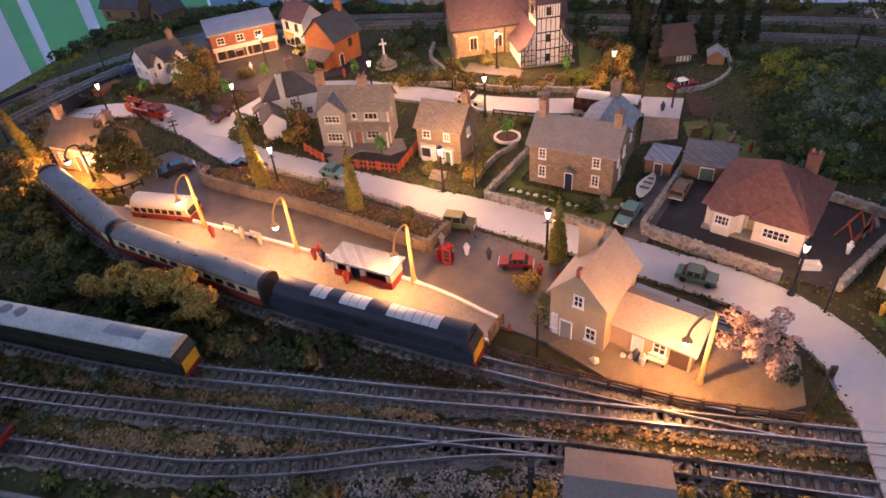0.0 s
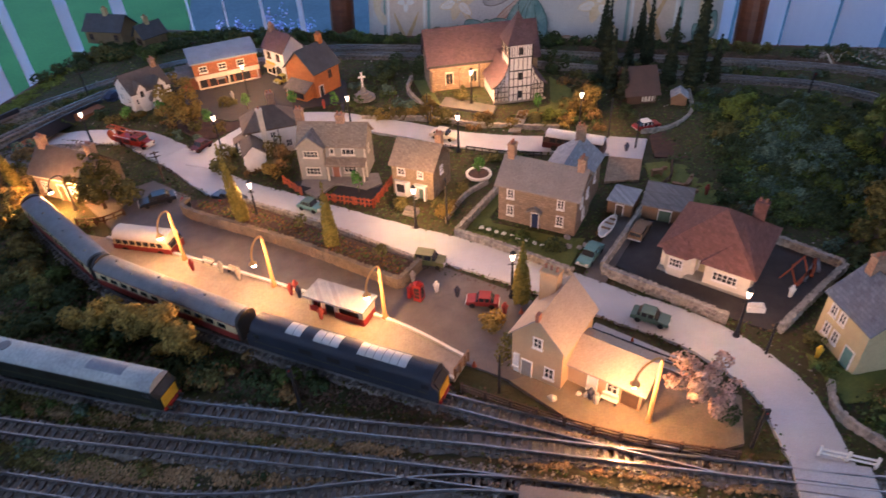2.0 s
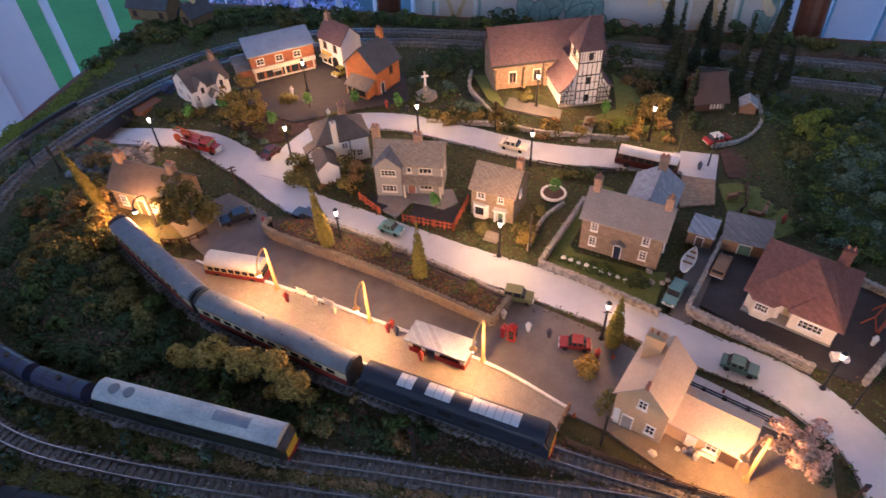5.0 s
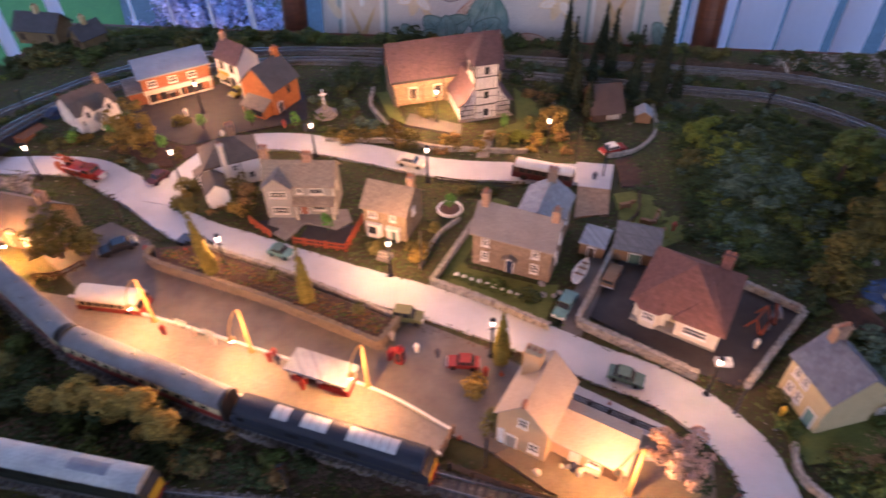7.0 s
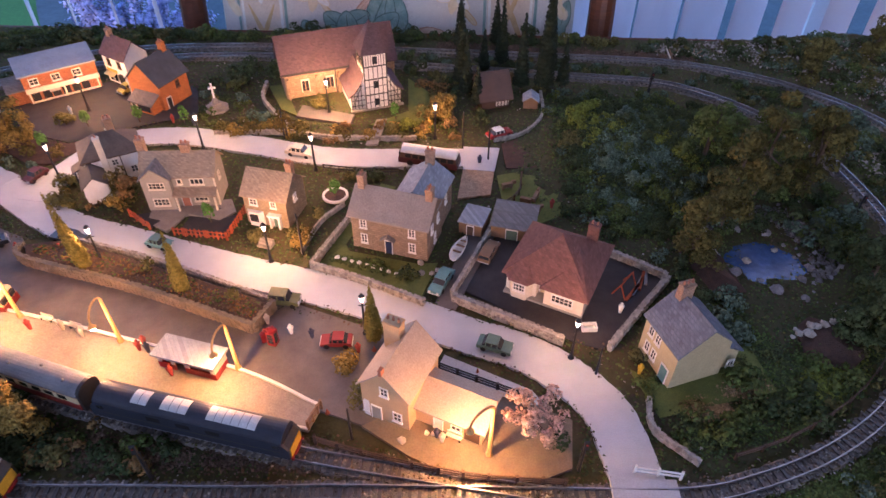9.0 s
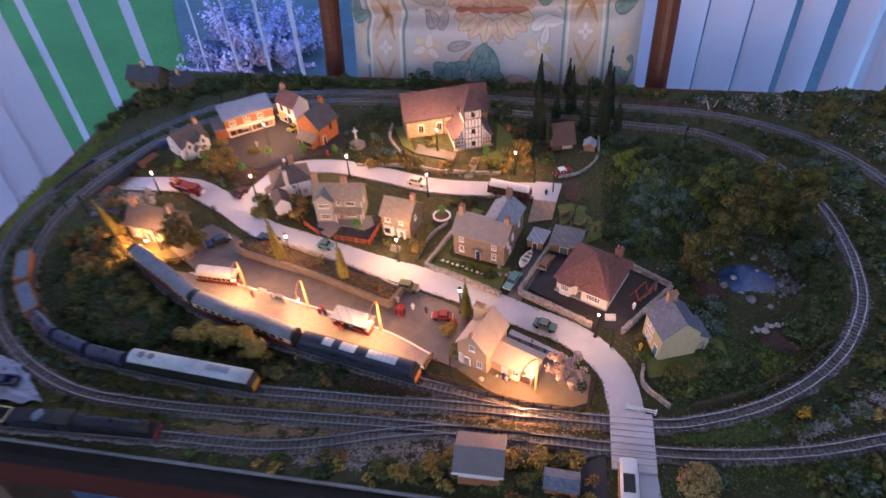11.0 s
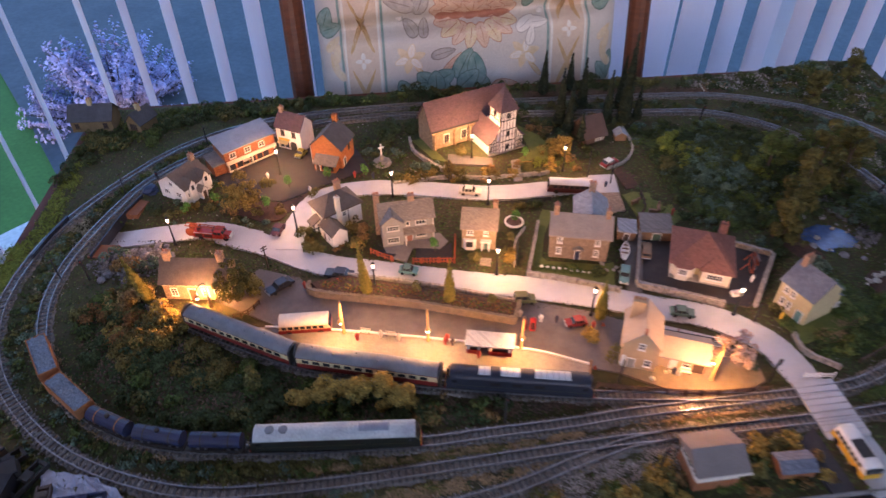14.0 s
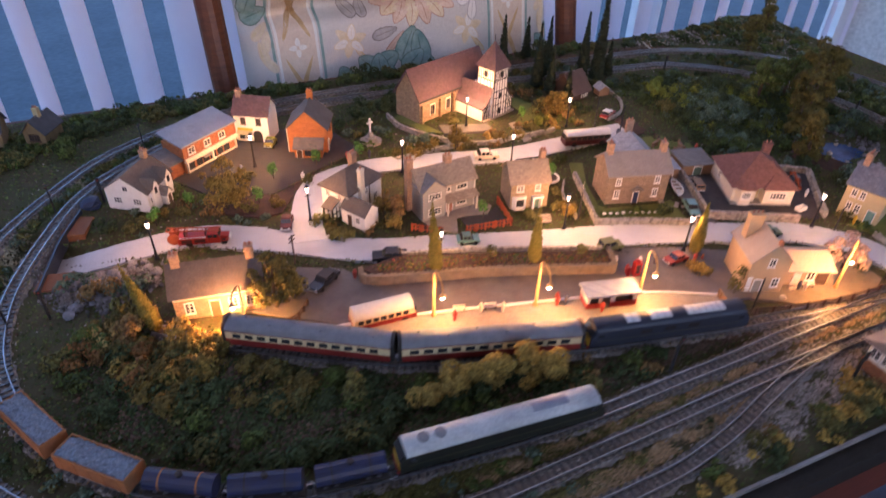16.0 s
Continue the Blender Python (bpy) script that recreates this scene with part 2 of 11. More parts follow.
# ---------------------------------------------------------------- mesh tools
class Shape:
    """Collects vertices and faces; turned into one mesh by part()."""

    def __init__(self):
        self.v, self.f = [], []

    def add(self, verts, faces):
        n = len(self.v)
        self.v += [tuple(p) for p in verts]
        self.f += [tuple(i + n for i in q) for q in faces]
        return self

    def box(self, x0, y0, z0, x1, y1, z1):
        return self.add([(x0, y0, z0), (x1, y0, z0), (x1, y1, z0), (x0, y1, z0), (x0, y0, z1), (x1, y0, z1), (x1, y1, z1), (x0, y1, z1)],
                        [(3, 2, 1, 0), (4, 5, 6, 7), (0, 1, 5, 4), (1, 2, 6, 5), (2, 3, 7, 6), (3, 0, 4, 7)])

    def extrude(self, poly, fn0, fn1):
        """A prism between two placings of the same counter-clockwise outline."""
        n = len(poly)
        a, b = [fn0(*p) for p in poly], [fn1(*p) for p in poly]
        return self.add(a + b, [tuple(range(n))[::-1], tuple(range(n, 2 * n))] + [(i, (i + 1) % n, n + (i + 1) % n, n + i) for i in range(n)])

    def prism(self, poly, z0, z1):
        return self.extrude(poly, lambda x, y: (x, y, z0), lambda x, y: (x, y, z1))

    def tube(self, a, b, r0, r1=None, n=8):
        a, b = Vector(a), Vector(b)
        r1 = r0 if r1 is None else r1
        q = (b - a).to_track_quat("Z", "Y")
        ring = [(math.cos(2 * math.pi * i / n), math.sin(2 * math.pi * i / n)) for i in range(n)]
        return self.add([a + q @ Vector((c * r0, s * r0, 0)) for c, s in ring] + [b + q @ Vector((c * r1, s * r1, 0)) for c, s in ring],
                        [tuple(range(n))[::-1], tuple(range(n, 2 * n))] + [(i, (i + 1) % n, n + (i + 1) % n, n + i) for i in range(n)])

    def sweep(self, path, r, n=6):
        """One bent round rod through the points of a path that lies in a plane y = const."""
        m = len(path)
        for k, p in enumerate(path):
            d = (Vector(path[min(k + 1, m - 1)]) - Vector(path[max(k - 1, 0)])).normalized()
            side = Vector((-d.z, 0, d.x))
            for i in range(n):
                a = 2 * math.pi * i / n
                self.v.append(tuple(Vector(p) + side * r * math.cos(a) + Vector((0, 1, 0)) * r * math.sin(a)))
        b = len(self.v) - n * m
        self.f += [(b + k * n + i, b + k * n + (i + 1) % n, b + (k + 1) * n + (i + 1) % n, b + (k + 1) * n + i) for k in range(m - 1) for i in range(n)]
        self.f += [tuple(b + i for i in range(n))[::-1], tuple(b + (m - 1) * n + i for i in range(n))]
        return self

    def lathe(self, profile, n=10, x=0.0, y=0.0):
        m = len(profile)
        vs = [(x + r * math.cos(2 * math.pi * i / n), y + r * math.sin(2 * math.pi * i / n), z) for i in range(n) for r, z in profile]
        fs = [(i * m + j, ((i + 1) % n) * m + j, ((i + 1) % n) * m + j + 1, i * m + j + 1) for i in range(n) for j in range(m - 1)]
        fs += [tuple(i * m for i in range(n))[::-1], tuple(i * m + m - 1 for i in range(n))]
        return self.add(vs, fs)


def part(name, shape, material, parent=None, label="", smooth=False):
    me = bpy.data.meshes.new(name)
    me.from_pydata(shape.v, [], shape.f)
    me.materials.append(material)
    if smooth:
        me.shade_smooth()
    ob = new(name, me)
    ob.parent = parent
    if label:
        ob["label"] = label
    return ob


def raw(name, verts, faces, material, parent=None, smooth=False):
    s = Shape()
    s.v, s.f = verts, faces
    return part(name, s, material, parent, smooth=smooth)


def thing(name, label, category, x=0.0, y=0.0, z=G, rz=0.0, group=""):
    ob = new(name)
    ob.matrix_basis = Matrix.LocRotScale((x, y, z), Euler((0, 0, rz)), None)
    ob.empty_display_size = 0.01
    return tagged(ob, label, category, group)


def glide(pts, step=0.004):
    """A smooth curve (Catmull-Rom) through points in plan, at about even steps."""
    p = [Vector(q) for q in pts]
    p = [p[0] * 2 - p[1]] + p + [p[-1] * 2 - p[-2]]
    out = []
    for i in range(1, len(p) - 2):
        n = max(2, int((p[i + 1] - p[i]).length / 0.002))
        for k in range(n):
            t = k / n
            out.append(0.5 * (2 * p[i] + (p[i + 1] - p[i - 1]) * t + (2 * p[i - 1] - 5 * p[i] + 4 * p[i + 1] - p[i + 2]) * t * t + (3 * p[i] - p[i - 1] - 3 * p[i + 1] + p[i + 2]) * t ** 3))
    out.append(p[-2])
    even, run = [out[0]], 0.0
    for a, b in zip(out, out[1:]):
        run += (b - a).length
        if run >= step:
            even.append(b)
            run = 0.0
    if (even[-1] - out[-1]).length > step * 0.3:
        even.append(out[-1])
    return even


def normals(line):
    res = []
    for i in range(len(line)):
        d = line[min(i + 1, len(line) - 1)] - line[max(i - 1, 0)]
        d = Vector((d.x, d.y)).normalized()
        res.append(Vector((-d.y, d.x)))
    return res


def ribbon(line, width, z0, z1, jitter=0.0, taper=0.0, seed=1):
    """A solid strip along a line in plan."""
    rnd = random.Random(seed)
    s, nn = Shape(), normals(line)
    for p, n in zip(line, nn):
        w = width / 2 if not callable(width) else width(p) / 2
        a, b = w + rnd.uniform(-jitter, jitter), w + rnd.uniform(-jitter, jitter)
        l, r = p.xy + n * a, p.xy - n * b
        lo, ro = p.xy + n * (a + taper), p.xy - n * (b + taper)
        dz = p.z if len(p) > 2 else 0.0
        s.v += [(lo.x, lo.y, z0 + dz), (l.x, l.y, z1 + dz), (r.x, r.y, z1 + dz), (ro.x, ro.y, z0 + dz)]
    for i in range(len(line) - 1):
        a, b = 4 * i, 4 * i + 4
        s.f += [(a + k, b + k, b + k + 1, a + k + 1) for k in range(3)]
    e = 4 * (len(line) - 1)
    s.f += [(0, 1, 2, 3), (e + 3, e + 2, e + 1, e)]
    return s


def plate(name, poly, z0, z1, material, label="", kind="structure", category=""):
    s = Shape().prism(poly, z0, z1)
    return tagged(part(name, s, material), label, category, kind=kind)


# ---------------------------------------------------------------- the land on the baseboard
def board(u, v):
    """From the baseboard's own axes to plan."""
    c, s = math.cos(TH), math.sin(TH)
    return (u * c - v * s, u * s + v * c)


def unboard(x, y):
    c, s = math.cos(TH), math.sin(TH)
    return (x * c + y * s, -x * s + y * c)


U0, U1, V0, V1 = -0.622, 0.735, 0.217, 1.005


def bell(x, y, cx, cy, r):
    return math.exp(-((x - cx) ** 2 + (y - cy) ** 2) / (r * r))


def land(x, y):
    """Height of the ground over the board's level."""
    h = 0.0
    h += 0.036 * bell(x, y, 0.42, 0.65, 0.065) + 0.020 * bell(x, y, 0.50, 0.60, 0.06)
    h += 0.015 * bell(x, y, 0.82, 0.90, 0.10) + 0.016 * bell(x, y, 0.72, 0.42, 0.05)
    h += 0.012 * bell(x, y, -0.34, 0.50, 0.045)
    h -= 0.020 * bell(x, y, -0.405, 0.755, 0.028) + 0.009 * bell(x, y, -0.345, 0.735, 0.03) + 0.010 * bell(x, y, -0.385, 0.742, 0.034)
    h -= 0.007 * bell(x, y, 0.489, 0.482, 0.045)
    return h


def land_rough(x, y):
    return land(x, y) + 0.0016 * noise.noise((x * 60, y * 60, 0.3)) + 0.0009 * noise.noise((x * 190, y * 190, 1.7))


s = Shape()
NU, NV = 270, 156
for j in range(NV + 1):
    for i in range(NU + 1):
        x, y = board(U0 + (U1 - U0) * i / NU, V0 + (V1 - V0) * j / NV)
        s.v.append((x, y, G - 0.0012 + land_rough(x, y)))
s.f = [(j * (NU + 1) + i, j * (NU + 1) + i + 1, (j + 1) * (NU + 1) + i + 1, (j + 1) * (NU + 1) + i) for j in range(NV) for i in range(NU)]
tagged(part("ground", s, M_GRASS, smooth=True), "green and brown scatter grass over the baseboard", kind="structure")

# fascia boards and framing under the land
tbl = thing("layout_table", "dark reddish-brown wooden table carrying the model railway", "table", *board((U0 + U1) / 2, (V0 + V1) / 2), 0, TH)
W2, D2 = (U1 - U0) / 2, (V1 - V0) / 2
part("top_board", Shape().box(-W2, -D2, G - 0.045, W2, D2, G - 0.030), M_WOODM, tbl)
M_FASCIA = mat("red_brown_varnish", (0.125, 0.030, 0.015), 0.6, (0.075, 0.019, 0.011), 12, 0.05, fine=300, stretch=(0.3, 4, 4), spec=0.15)
for a in ((-W2 - 0.012, -D2 - 0.012, W2 + 0.012, -D2), (-W2 - 0.012, D2, W2 + 0.012, D2 + 0.012), (-W2 - 0.012, -D2, -W2, D2), (W2, -D2, W2 + 0.012, D2)):
    part("fascia", Shape().box(a[0], a[1], G - 0.075, a[2], a[3], G - 0.004), M_FASCIA, tbl)
for a in (-1, 1):
    for b in (-1, 1):
        part("leg", Shape().box(a * (W2 - 0.06) - 0.03, b * (D2 - 0.06) - 0.03, 0, a * (W2 - 0.06) + 0.03, b * (D2 - 0.06) + 0.03, G - 0.045), M_WOODM, tbl)

# worn pale lip and dark strip along the front of the land
M_LIP = mat("worn_pale_lip", (0.26, 0.25, 0.24), 0.8, (0.13, 0.125, 0.12), 40, 0.3, fine=500)
M_STRIP = mat("dark_edge_strip", (0.030, 0.026, 0.022), 0.8, (0.018, 0.016, 0.014), 30, 0.2, fine=400, spec=0.1)
part("edge_strip", Shape().box(-W2 - 0.012, -D2 - 0.0135, G - 0.024, W2 + 0.012, -D2 - 0.0012, G - 0.0022), M_STRIP, tbl, "dark strip along the front edge")
part("edge_lip", Shape().box(-W2, -D2 - 0.0011, G - 0.006, W2, -D2 + 0.0010, G + 0.0016), M_LIP, tbl, "worn pale lip along the front edge")

# ---------------------------------------------------------------- roads, yards, platform
MAIN = [(0.292, 0.165), (0.298, 0.235), (0.301, 0.300), (0.296, 0.345), (0.262, 0.390), (0.210, 0.422), (0.155, 0.456), (0.090, 0.490), (0.020, 0.521), (-0.070, 0.566), (-0.140, 0.602), (-0.200, 0.655), (-0.255, 0.697)]
LANE = [(-0.178, 0.640), (-0.163, 0.685), (-0.125, 0.738), (-0.060, 0.744), (0.020, 0.717), (0.100, 0.684), (0.185, 0.669), (0.275, 0.660)]
WEST = [(-0.215, 0.672), (-0.268, 0.707), (-0.325, 0.720, -0.0025), (-0.368, 0.733, -0.0095), (-0.405, 0.752, -0.0200), (-0.435, 0.770, -0.0225)]


def road(name, pts, width, label, jitter=0.0006):
    pts = [(*p, 0.0) if len(p) == 2 else p for p in pts]
    return tagged(part(name, ribbon(glide(pts), width, G - 0.004, G + 0.0012, jitter), M_ROAD), label, kind="structure")


road("road", MAIN, 0.036, "pale concrete-coloured model road")
ob = road("road", LANE, 0.033, "pale narrow model lane past the church")
ob.location.z = 0.0004
ob = road("road", WEST, 0.034, "pale model road dipping under the railway")
ob.location.z = 0.0002
plate("pavement", [(0.230, 0.592), (0.263, 0.594), (0.274, 0.632), (0.243, 0.640)], G - 0.004, G + 0.0019, M_SETTS, "tan brick-paved end of the lane")
plate("pavement", [(0.243, 0.640), (0.274, 0.632), (0.288, 0.674), (0.250, 0.682)], G - 0.004, G + 0.0021, M_ROAD, "pale concrete apron at the lane end")

plate("yard", [(-0.268, 0.575), (-0.186, 0.498), (-0.06, 0.445), (0.10, 0.365), (0.128, 0.350), (0.19, 0.36), (0.19, 0.395), (0.135, 0.438), (0.06, 0.482), (0.05, 0.448), (-0.155, 0.550), (-0.170, 0.585), (-0.215, 0.615)],
      G - 0.004, G + 0.0008, M_TARMAC, "dark grey tarmac station yard")
plate("yard", [(-0.265, 0.835), (-0.235, 0.775), (-0.175, 0.745), (-0.115, 0.768), (-0.045, 0.790), (-0.055, 0.855), (-0.12, 0.90), (-0.20, 0.875)],
      G - 0.004, G + 0.0006, M_DARKTAR, "dark tarmac yard in front of the shops")
plate("earth_bank", [(-0.246, 0.786), (-0.230, 0.772), (-0.175, 0.744), (-0.115, 0.767), (-0.128, 0.756), (-0.152, 0.738), (-0.182, 0.706), (-0.205, 0.708), (-0.240, 0.738)], G - 0.004, G + 0.0004, M_SOIL, "brown earth bank between the shops and the lane", "", "bank")
plate("yard", [(0.216, 0.470), (0.290, 0.405), (0.312, 0.393), (0.392, 0.460), (0.350, 0.505), (0.300, 0.525), (0.262, 0.545), (0.250, 0.515)],
      G - 0.004, G + 0.0005, M_DARKTAR, "black tarmac drive round the bungalow")
plate("yard", [(0.188, 0.450), (0.206, 0.446), (0.262, 0.545), (0.240, 0.555)], G - 0.004, G + 0.0007, M_TARMAC, "grey gravel drive between the houses")
plate("pavement", [(0.128, 0.349), (0.158, 0.322), (0.215, 0.287), (0.262, 0.300), (0.272, 0.335), (0.23, 0.362), (0.19, 0.372)], G - 0.004, G + 0.0014, M_FORE, "brown gravelled station forecourt")
plate("pavement", [(0.075, 0.795), (0.135, 0.765), (0.130, 0.745), (0.068, 0.770)], G - 0.003, G + 0.0015, M_TARMAC, "pale paved terrace beside the church")

# platform
pf = thing("platform", "stone-paved station platform with white edge and end ramp", "platform", 0, 0, 0)
edge_f = [(-0.258, 0.523), (-0.186, 0.468), (-0.110, 0.430), (-0.045, 0.401), (0.030, 0.372), (0.092, 0.349)]
edge_b = [(0.100, 0.366), (0.045, 0.403), (-0.055, 0.449), (-0.150, 0.489), (-0.215, 0.512)]
part("paving", Shape().prism(edge_f + edge_b, G, G + 0.0052), M_PLAT, pf)
part("coping", ribbon([Vector(p) for p in glide(edge_f)], 0.0018, G + 0.0040, G + 0.0056), M_WHITE, pf, "worn white platform edge")
part("rear_kerb", ribbon([Vector(p) for p in glide(edge_b)], 0.0022, G, G + 0.0068), M_WHITE, pf, "whitened rear kerb")

# planted bed with retaining wall
BED = [(-0.160, 0.567), (-0.155, 0.548), (0.050, 0.444), (0.063, 0.468), (-0.118, 0.570)]
plate("flower_bed", [(-0.158, 0.565), (-0.152, 0.550), (0.049, 0.448), (0.060, 0.467), (-0.119, 0.567)], G - 0.002, G + 0.0085, M_SOIL, "raised bed of dark earth behind a stone retaining wall", "", "bed")


def stone_wall(line, h=0.008, w=0.004, z=G, seed=3, label="rough grey dry-stone garden wall", cell=0.0034, name="stone_wall", material=None):
    rnd = random.Random(seed)
    line = glide(line, cell)
    s = ribbon(line, w * 0.72, z - 0.004, z + h * 0.93)
    rows = max(2, int(h / (cell * 0.72)))
    for a, b in zip(line, line[1:]):
        d = (b - a).normalized()
        n = Vector((-d.y, d.x))
        for r in range(rows):
            for side in (-1, 1):
                c = (a + b) / 2 + n * side * w * 0.36 + d * rnd.uniform(-0.3, 0.3) * cell
                zc = z + (r + 0.5) * h / rows + rnd.uniform(-0.1, 0.1) * h / rows
                hx, hy, hz = cell * rnd.uniform(0.36, 0.56), w * 0.2, h / rows * rnd.uniform(0.4, 0.56)
                vs = []
                for q in ((-1, -1, -1), (1, -1, -1), (1, 1, -1), (-1, 1, -1), (-1, -1, 1), (1, -1, 1), (1, 1, 1), (-1, 1, 1)):
                    p = c + d * q[0] * hx * rnd.uniform(0.7, 1) + n * q[1] * hy * rnd.uniform(0.7, 1.2)
                    vs.append((p.x, p.y, zc + q[2] * hz * rnd.uniform(0.75, 1)))
                s.add(vs, [(3, 2, 1, 0), (4, 5, 6, 7), (0, 1, 5, 4), (1, 2, 6, 5), (2, 3, 7, 6), (3, 0, 4, 7)])
    return tagged(part(name, s, material or M_STONEW), label, "wall")


M_TANSTONE = mat("tan_stone", (0.25, 0.195, 0.135), 0.85, (0.16, 0.125, 0.09), 160, 0.3, fine=900)
stone_wall([(-0.160, 0.567), (-0.154, 0.548), (-0.05, 0.499), (0.048, 0.444)], 0.0115, 0.004, seed=4, label="tan stone retaining wall of the planted bed", name="retaining_wall", material=M_TANSTONE)
stone_wall([(0.048, 0.444), (0.063, 0.468)], 0.0115, 0.004, seed=5, label="short tan stone end wall of the planted bed", name="retaining_wall", material=M_TANSTONE)
stone_wall([(-0.119, 0.570), (-0.03, 0.526), (0.063, 0.470)], 0.0095, 0.003, seed=6, label="low stone edging of the bed along the road")
stone_wall([(0.091, 0.512), (0.135, 0.487), (0.182, 0.456)], 0.008)
stone_wall([(0.091, 0.512), (0.118, 0.560), (0.140, 0.600)], 0.008, 0.0035, seed=8)
stone_wall([(0.206, 0.459), (0.245, 0.431), (0.284, 0.402)], 0.009, 0.0045, seed=9, label="pale rough stone wall along the road")
stone_wall([(0.206, 0.461), (0.236, 0.510), (0.266, 0.560)], 0.010, 0.003, seed=10)
stone_wall([(0.317, 0.392), (0.352, 0.424), (0.390, 0.458)], 0.008, 0.0045, seed=11)
stone_wall([(0.390, 0.460), (0.362, 0.486), (0.335, 0.508)], 0.008, 0.004, seed=12)
stone_wall([(0.030, 0.855), (0.028, 0.815), (0.045, 0.775), (0.062, 0.745)], 0.006, 0.0035, seed=13, label="low curved stone churchyard wall")
stone_wall([(-0.020, 0.742), (0.060, 0.735), (0.110, 0.718), (0.200, 0.705)], 0.005, 0.0035, seed=14, label="low mossy stone wall along the lane")
stone_wall([(0.362, 0.790), (0.350, 0.735), (0.320, 0.700), (0.285, 0.690)], 0.005, 0.003, seed=15, label="low stone wall round the hut garden")
stone_wall([(0.330, 0.345), (0.325, 0.320), (0.345, 0.292)], 0.006, 0.003, seed=16)


# ---------------------------------------------------------------- tracks
OUTER = [(0.042, 0.284), (-0.084, 0.299), (-0.214, 0.317), (-0.304, 0.341), (-0.394, 0.399), (-0.456, 0.474), (-0.491, 0.550), (-0.501, 0.625), (-0.487, 0.702), (-0.454, 0.777), (-0.388, 0.860), (-0.311, 0.928), (-0.205, 0.968), (-0.097, 0.974), (0.053, 0.958), (0.260, 0.915), (0.457, 0.872), (0.551, 0.846), (0.617, 0.812), (0.676, 0.764), (0.712, 0.715), (0.738, 0.655), (0.750, 0.590), (0.745, 0.500), (0.722, 0.410), (0.675, 0.325), (0.577, 0.261), (0.527, 0.246), (0.460, 0.237), (0.387, 0.236), (0.323, 0.241), (0.200, 0.260), (0.100, 0.276), (0.042, 0.284)]
INNER = [(0.105, 0.303), (0.042, 0.310), (-0.022, 0.319), (-0.087, 0.328), (-0.170, 0.346), (-0.262, 0.371), (-0.322, 0.394), (-0.368, 0.426), (-0.408, 0.470), (-0.439, 0.528), (-0.452, 0.595), (-0.450, 0.648), (-0.434, 0.708), (-0.399, 0.779), (-0.358, 0.843), (-0.302, 0.889), (-0.227, 0.924), (-0.094, 0.943), (0.053, 0.927), (0.253, 0.871), (0.441, 0.819), (0.511, 0.797), (0.565, 0.754), (0.605, 0.696), (0.627, 0.627), (0.630, 0.559), (0.624, 0.499), (0.606, 0.436), (0.577, 0.388), (0.541, 0.349), (0.490, 0.313), (0.433, 0.288), (0.377, 0.275), (0.326, 0.272), (0.230, 0.285), (0.105, 0.303)]
THIRD = [(-0.560, 0.352), (-0.470, 0.322), (-0.380, 0.302), (-0.280, 0.288), (-0.167, 0.274), (-0.111, 0.266), (-0.062, 0.261), (-0.007, 0.263), (0.041, 0.269), (0.110, 0.273), (0.200, 0.260)]
PLATT = [(-0.340, 0.590), (-0.292, 0.539), (-0.245, 0.497), (-0.186, 0.452), (-0.120, 0.416), (-0.051, 0.385), (0.018, 0.358), (0.087, 0.332), (0.139, 0.315), (0.188, 0.300), (0.240, 0.284)]


SLEEPER = Shape().box(-0.0012, -0.0085, -0.0008, 0.0012, 0.0085, 0.0005)


def railway(name, pts, label, real=False):
    line = glide(pts, 0.003)
    tr = thing(name, label, "railway track", 0, 0, 0)
    bed = ribbon(line, 0.0160, G - 0.003, G + 0.0010, 0.0014, 0.003, seed=len(pts))
    part("ballast_bed", bed, M_BALLAST, tr)
    nn = normals(line)
    for side in (-1, 1):
        off = [Vector((p.x + n.x * side * 0.0047, p.y + n.y * side * 0.0047)) for p, n in zip(line, nn)]
        part("rail", ribbon(off, 0.00075, G + 0.0015, G + 0.0043), M_RAIL, tr)
    ties = glide(pts, 0.0058)
    tn = normals(ties)
    pend.append((tr, ties, tn, real))
    return tr


pend = []
railway("railway_track", OUTER, "outer oval of model railway track on brown ballast")
railway("railway_track", INNER, "inner oval of model railway track on brown ballast")
railway("railway_track", THIRD, "front siding of model railway track")
railway("railway_track", PLATT, "platform line of model railway track")


def lay_sleepers():
    """Sleepers: those on the front straight are pieces of their own, the rest joined."""
    me = bpy.data.meshes.new("sleeper")
    me.from_pydata(SLEEPER.v, [], SLEEPER.f)
    me.materials.append(M_SLEEPER)
    for tr, ties, tn, real in pend:
        rest, count = Shape(), 0
        for p, n in zip(ties, tn):
            if any(o is not tr and o.name < tr.name and min((p - q).length for q in ot[::2]) < 0.0145 for o, ot, _n, _r in pend):
                continue
            a = math.atan2(n.y, n.x) - math.pi / 2
            if p.y < 0.36 and -0.30 < p.x < 0.46 and count < 180:
                ob = new("sleeper", me)
                ob.parent = tr
                ob.matrix_basis = Matrix.LocRotScale((p.x, p.y, G + 0.0018), Euler((0, 0, a)), None)
                count += 1
            else:
                c, sn = math.cos(a), math.sin(a)
                rest.add([(p.x + x * c - y * sn, p.y + x * sn + y * c, G + 0.0018 + z) for x, y, z in SLEEPER.v], SLEEPER.f)
        if rest.v:
            tagged(part("sleeper_run", rest, M_SLEEPER, tr), kind="stuff")


# level crossing
lc = thing("level_crossing", "grey boarded level crossing over the tracks", "crossing", 0.299, 0.256, G, math.atan2(-0.031, 0.2))
for i in range(9):
    y = -0.034 + i * 0.0072
    part("board", Shape().box(-0.021, y, 0.0016, 0.021, y + 0.0064, 0.0040), M_ROAD, lc)


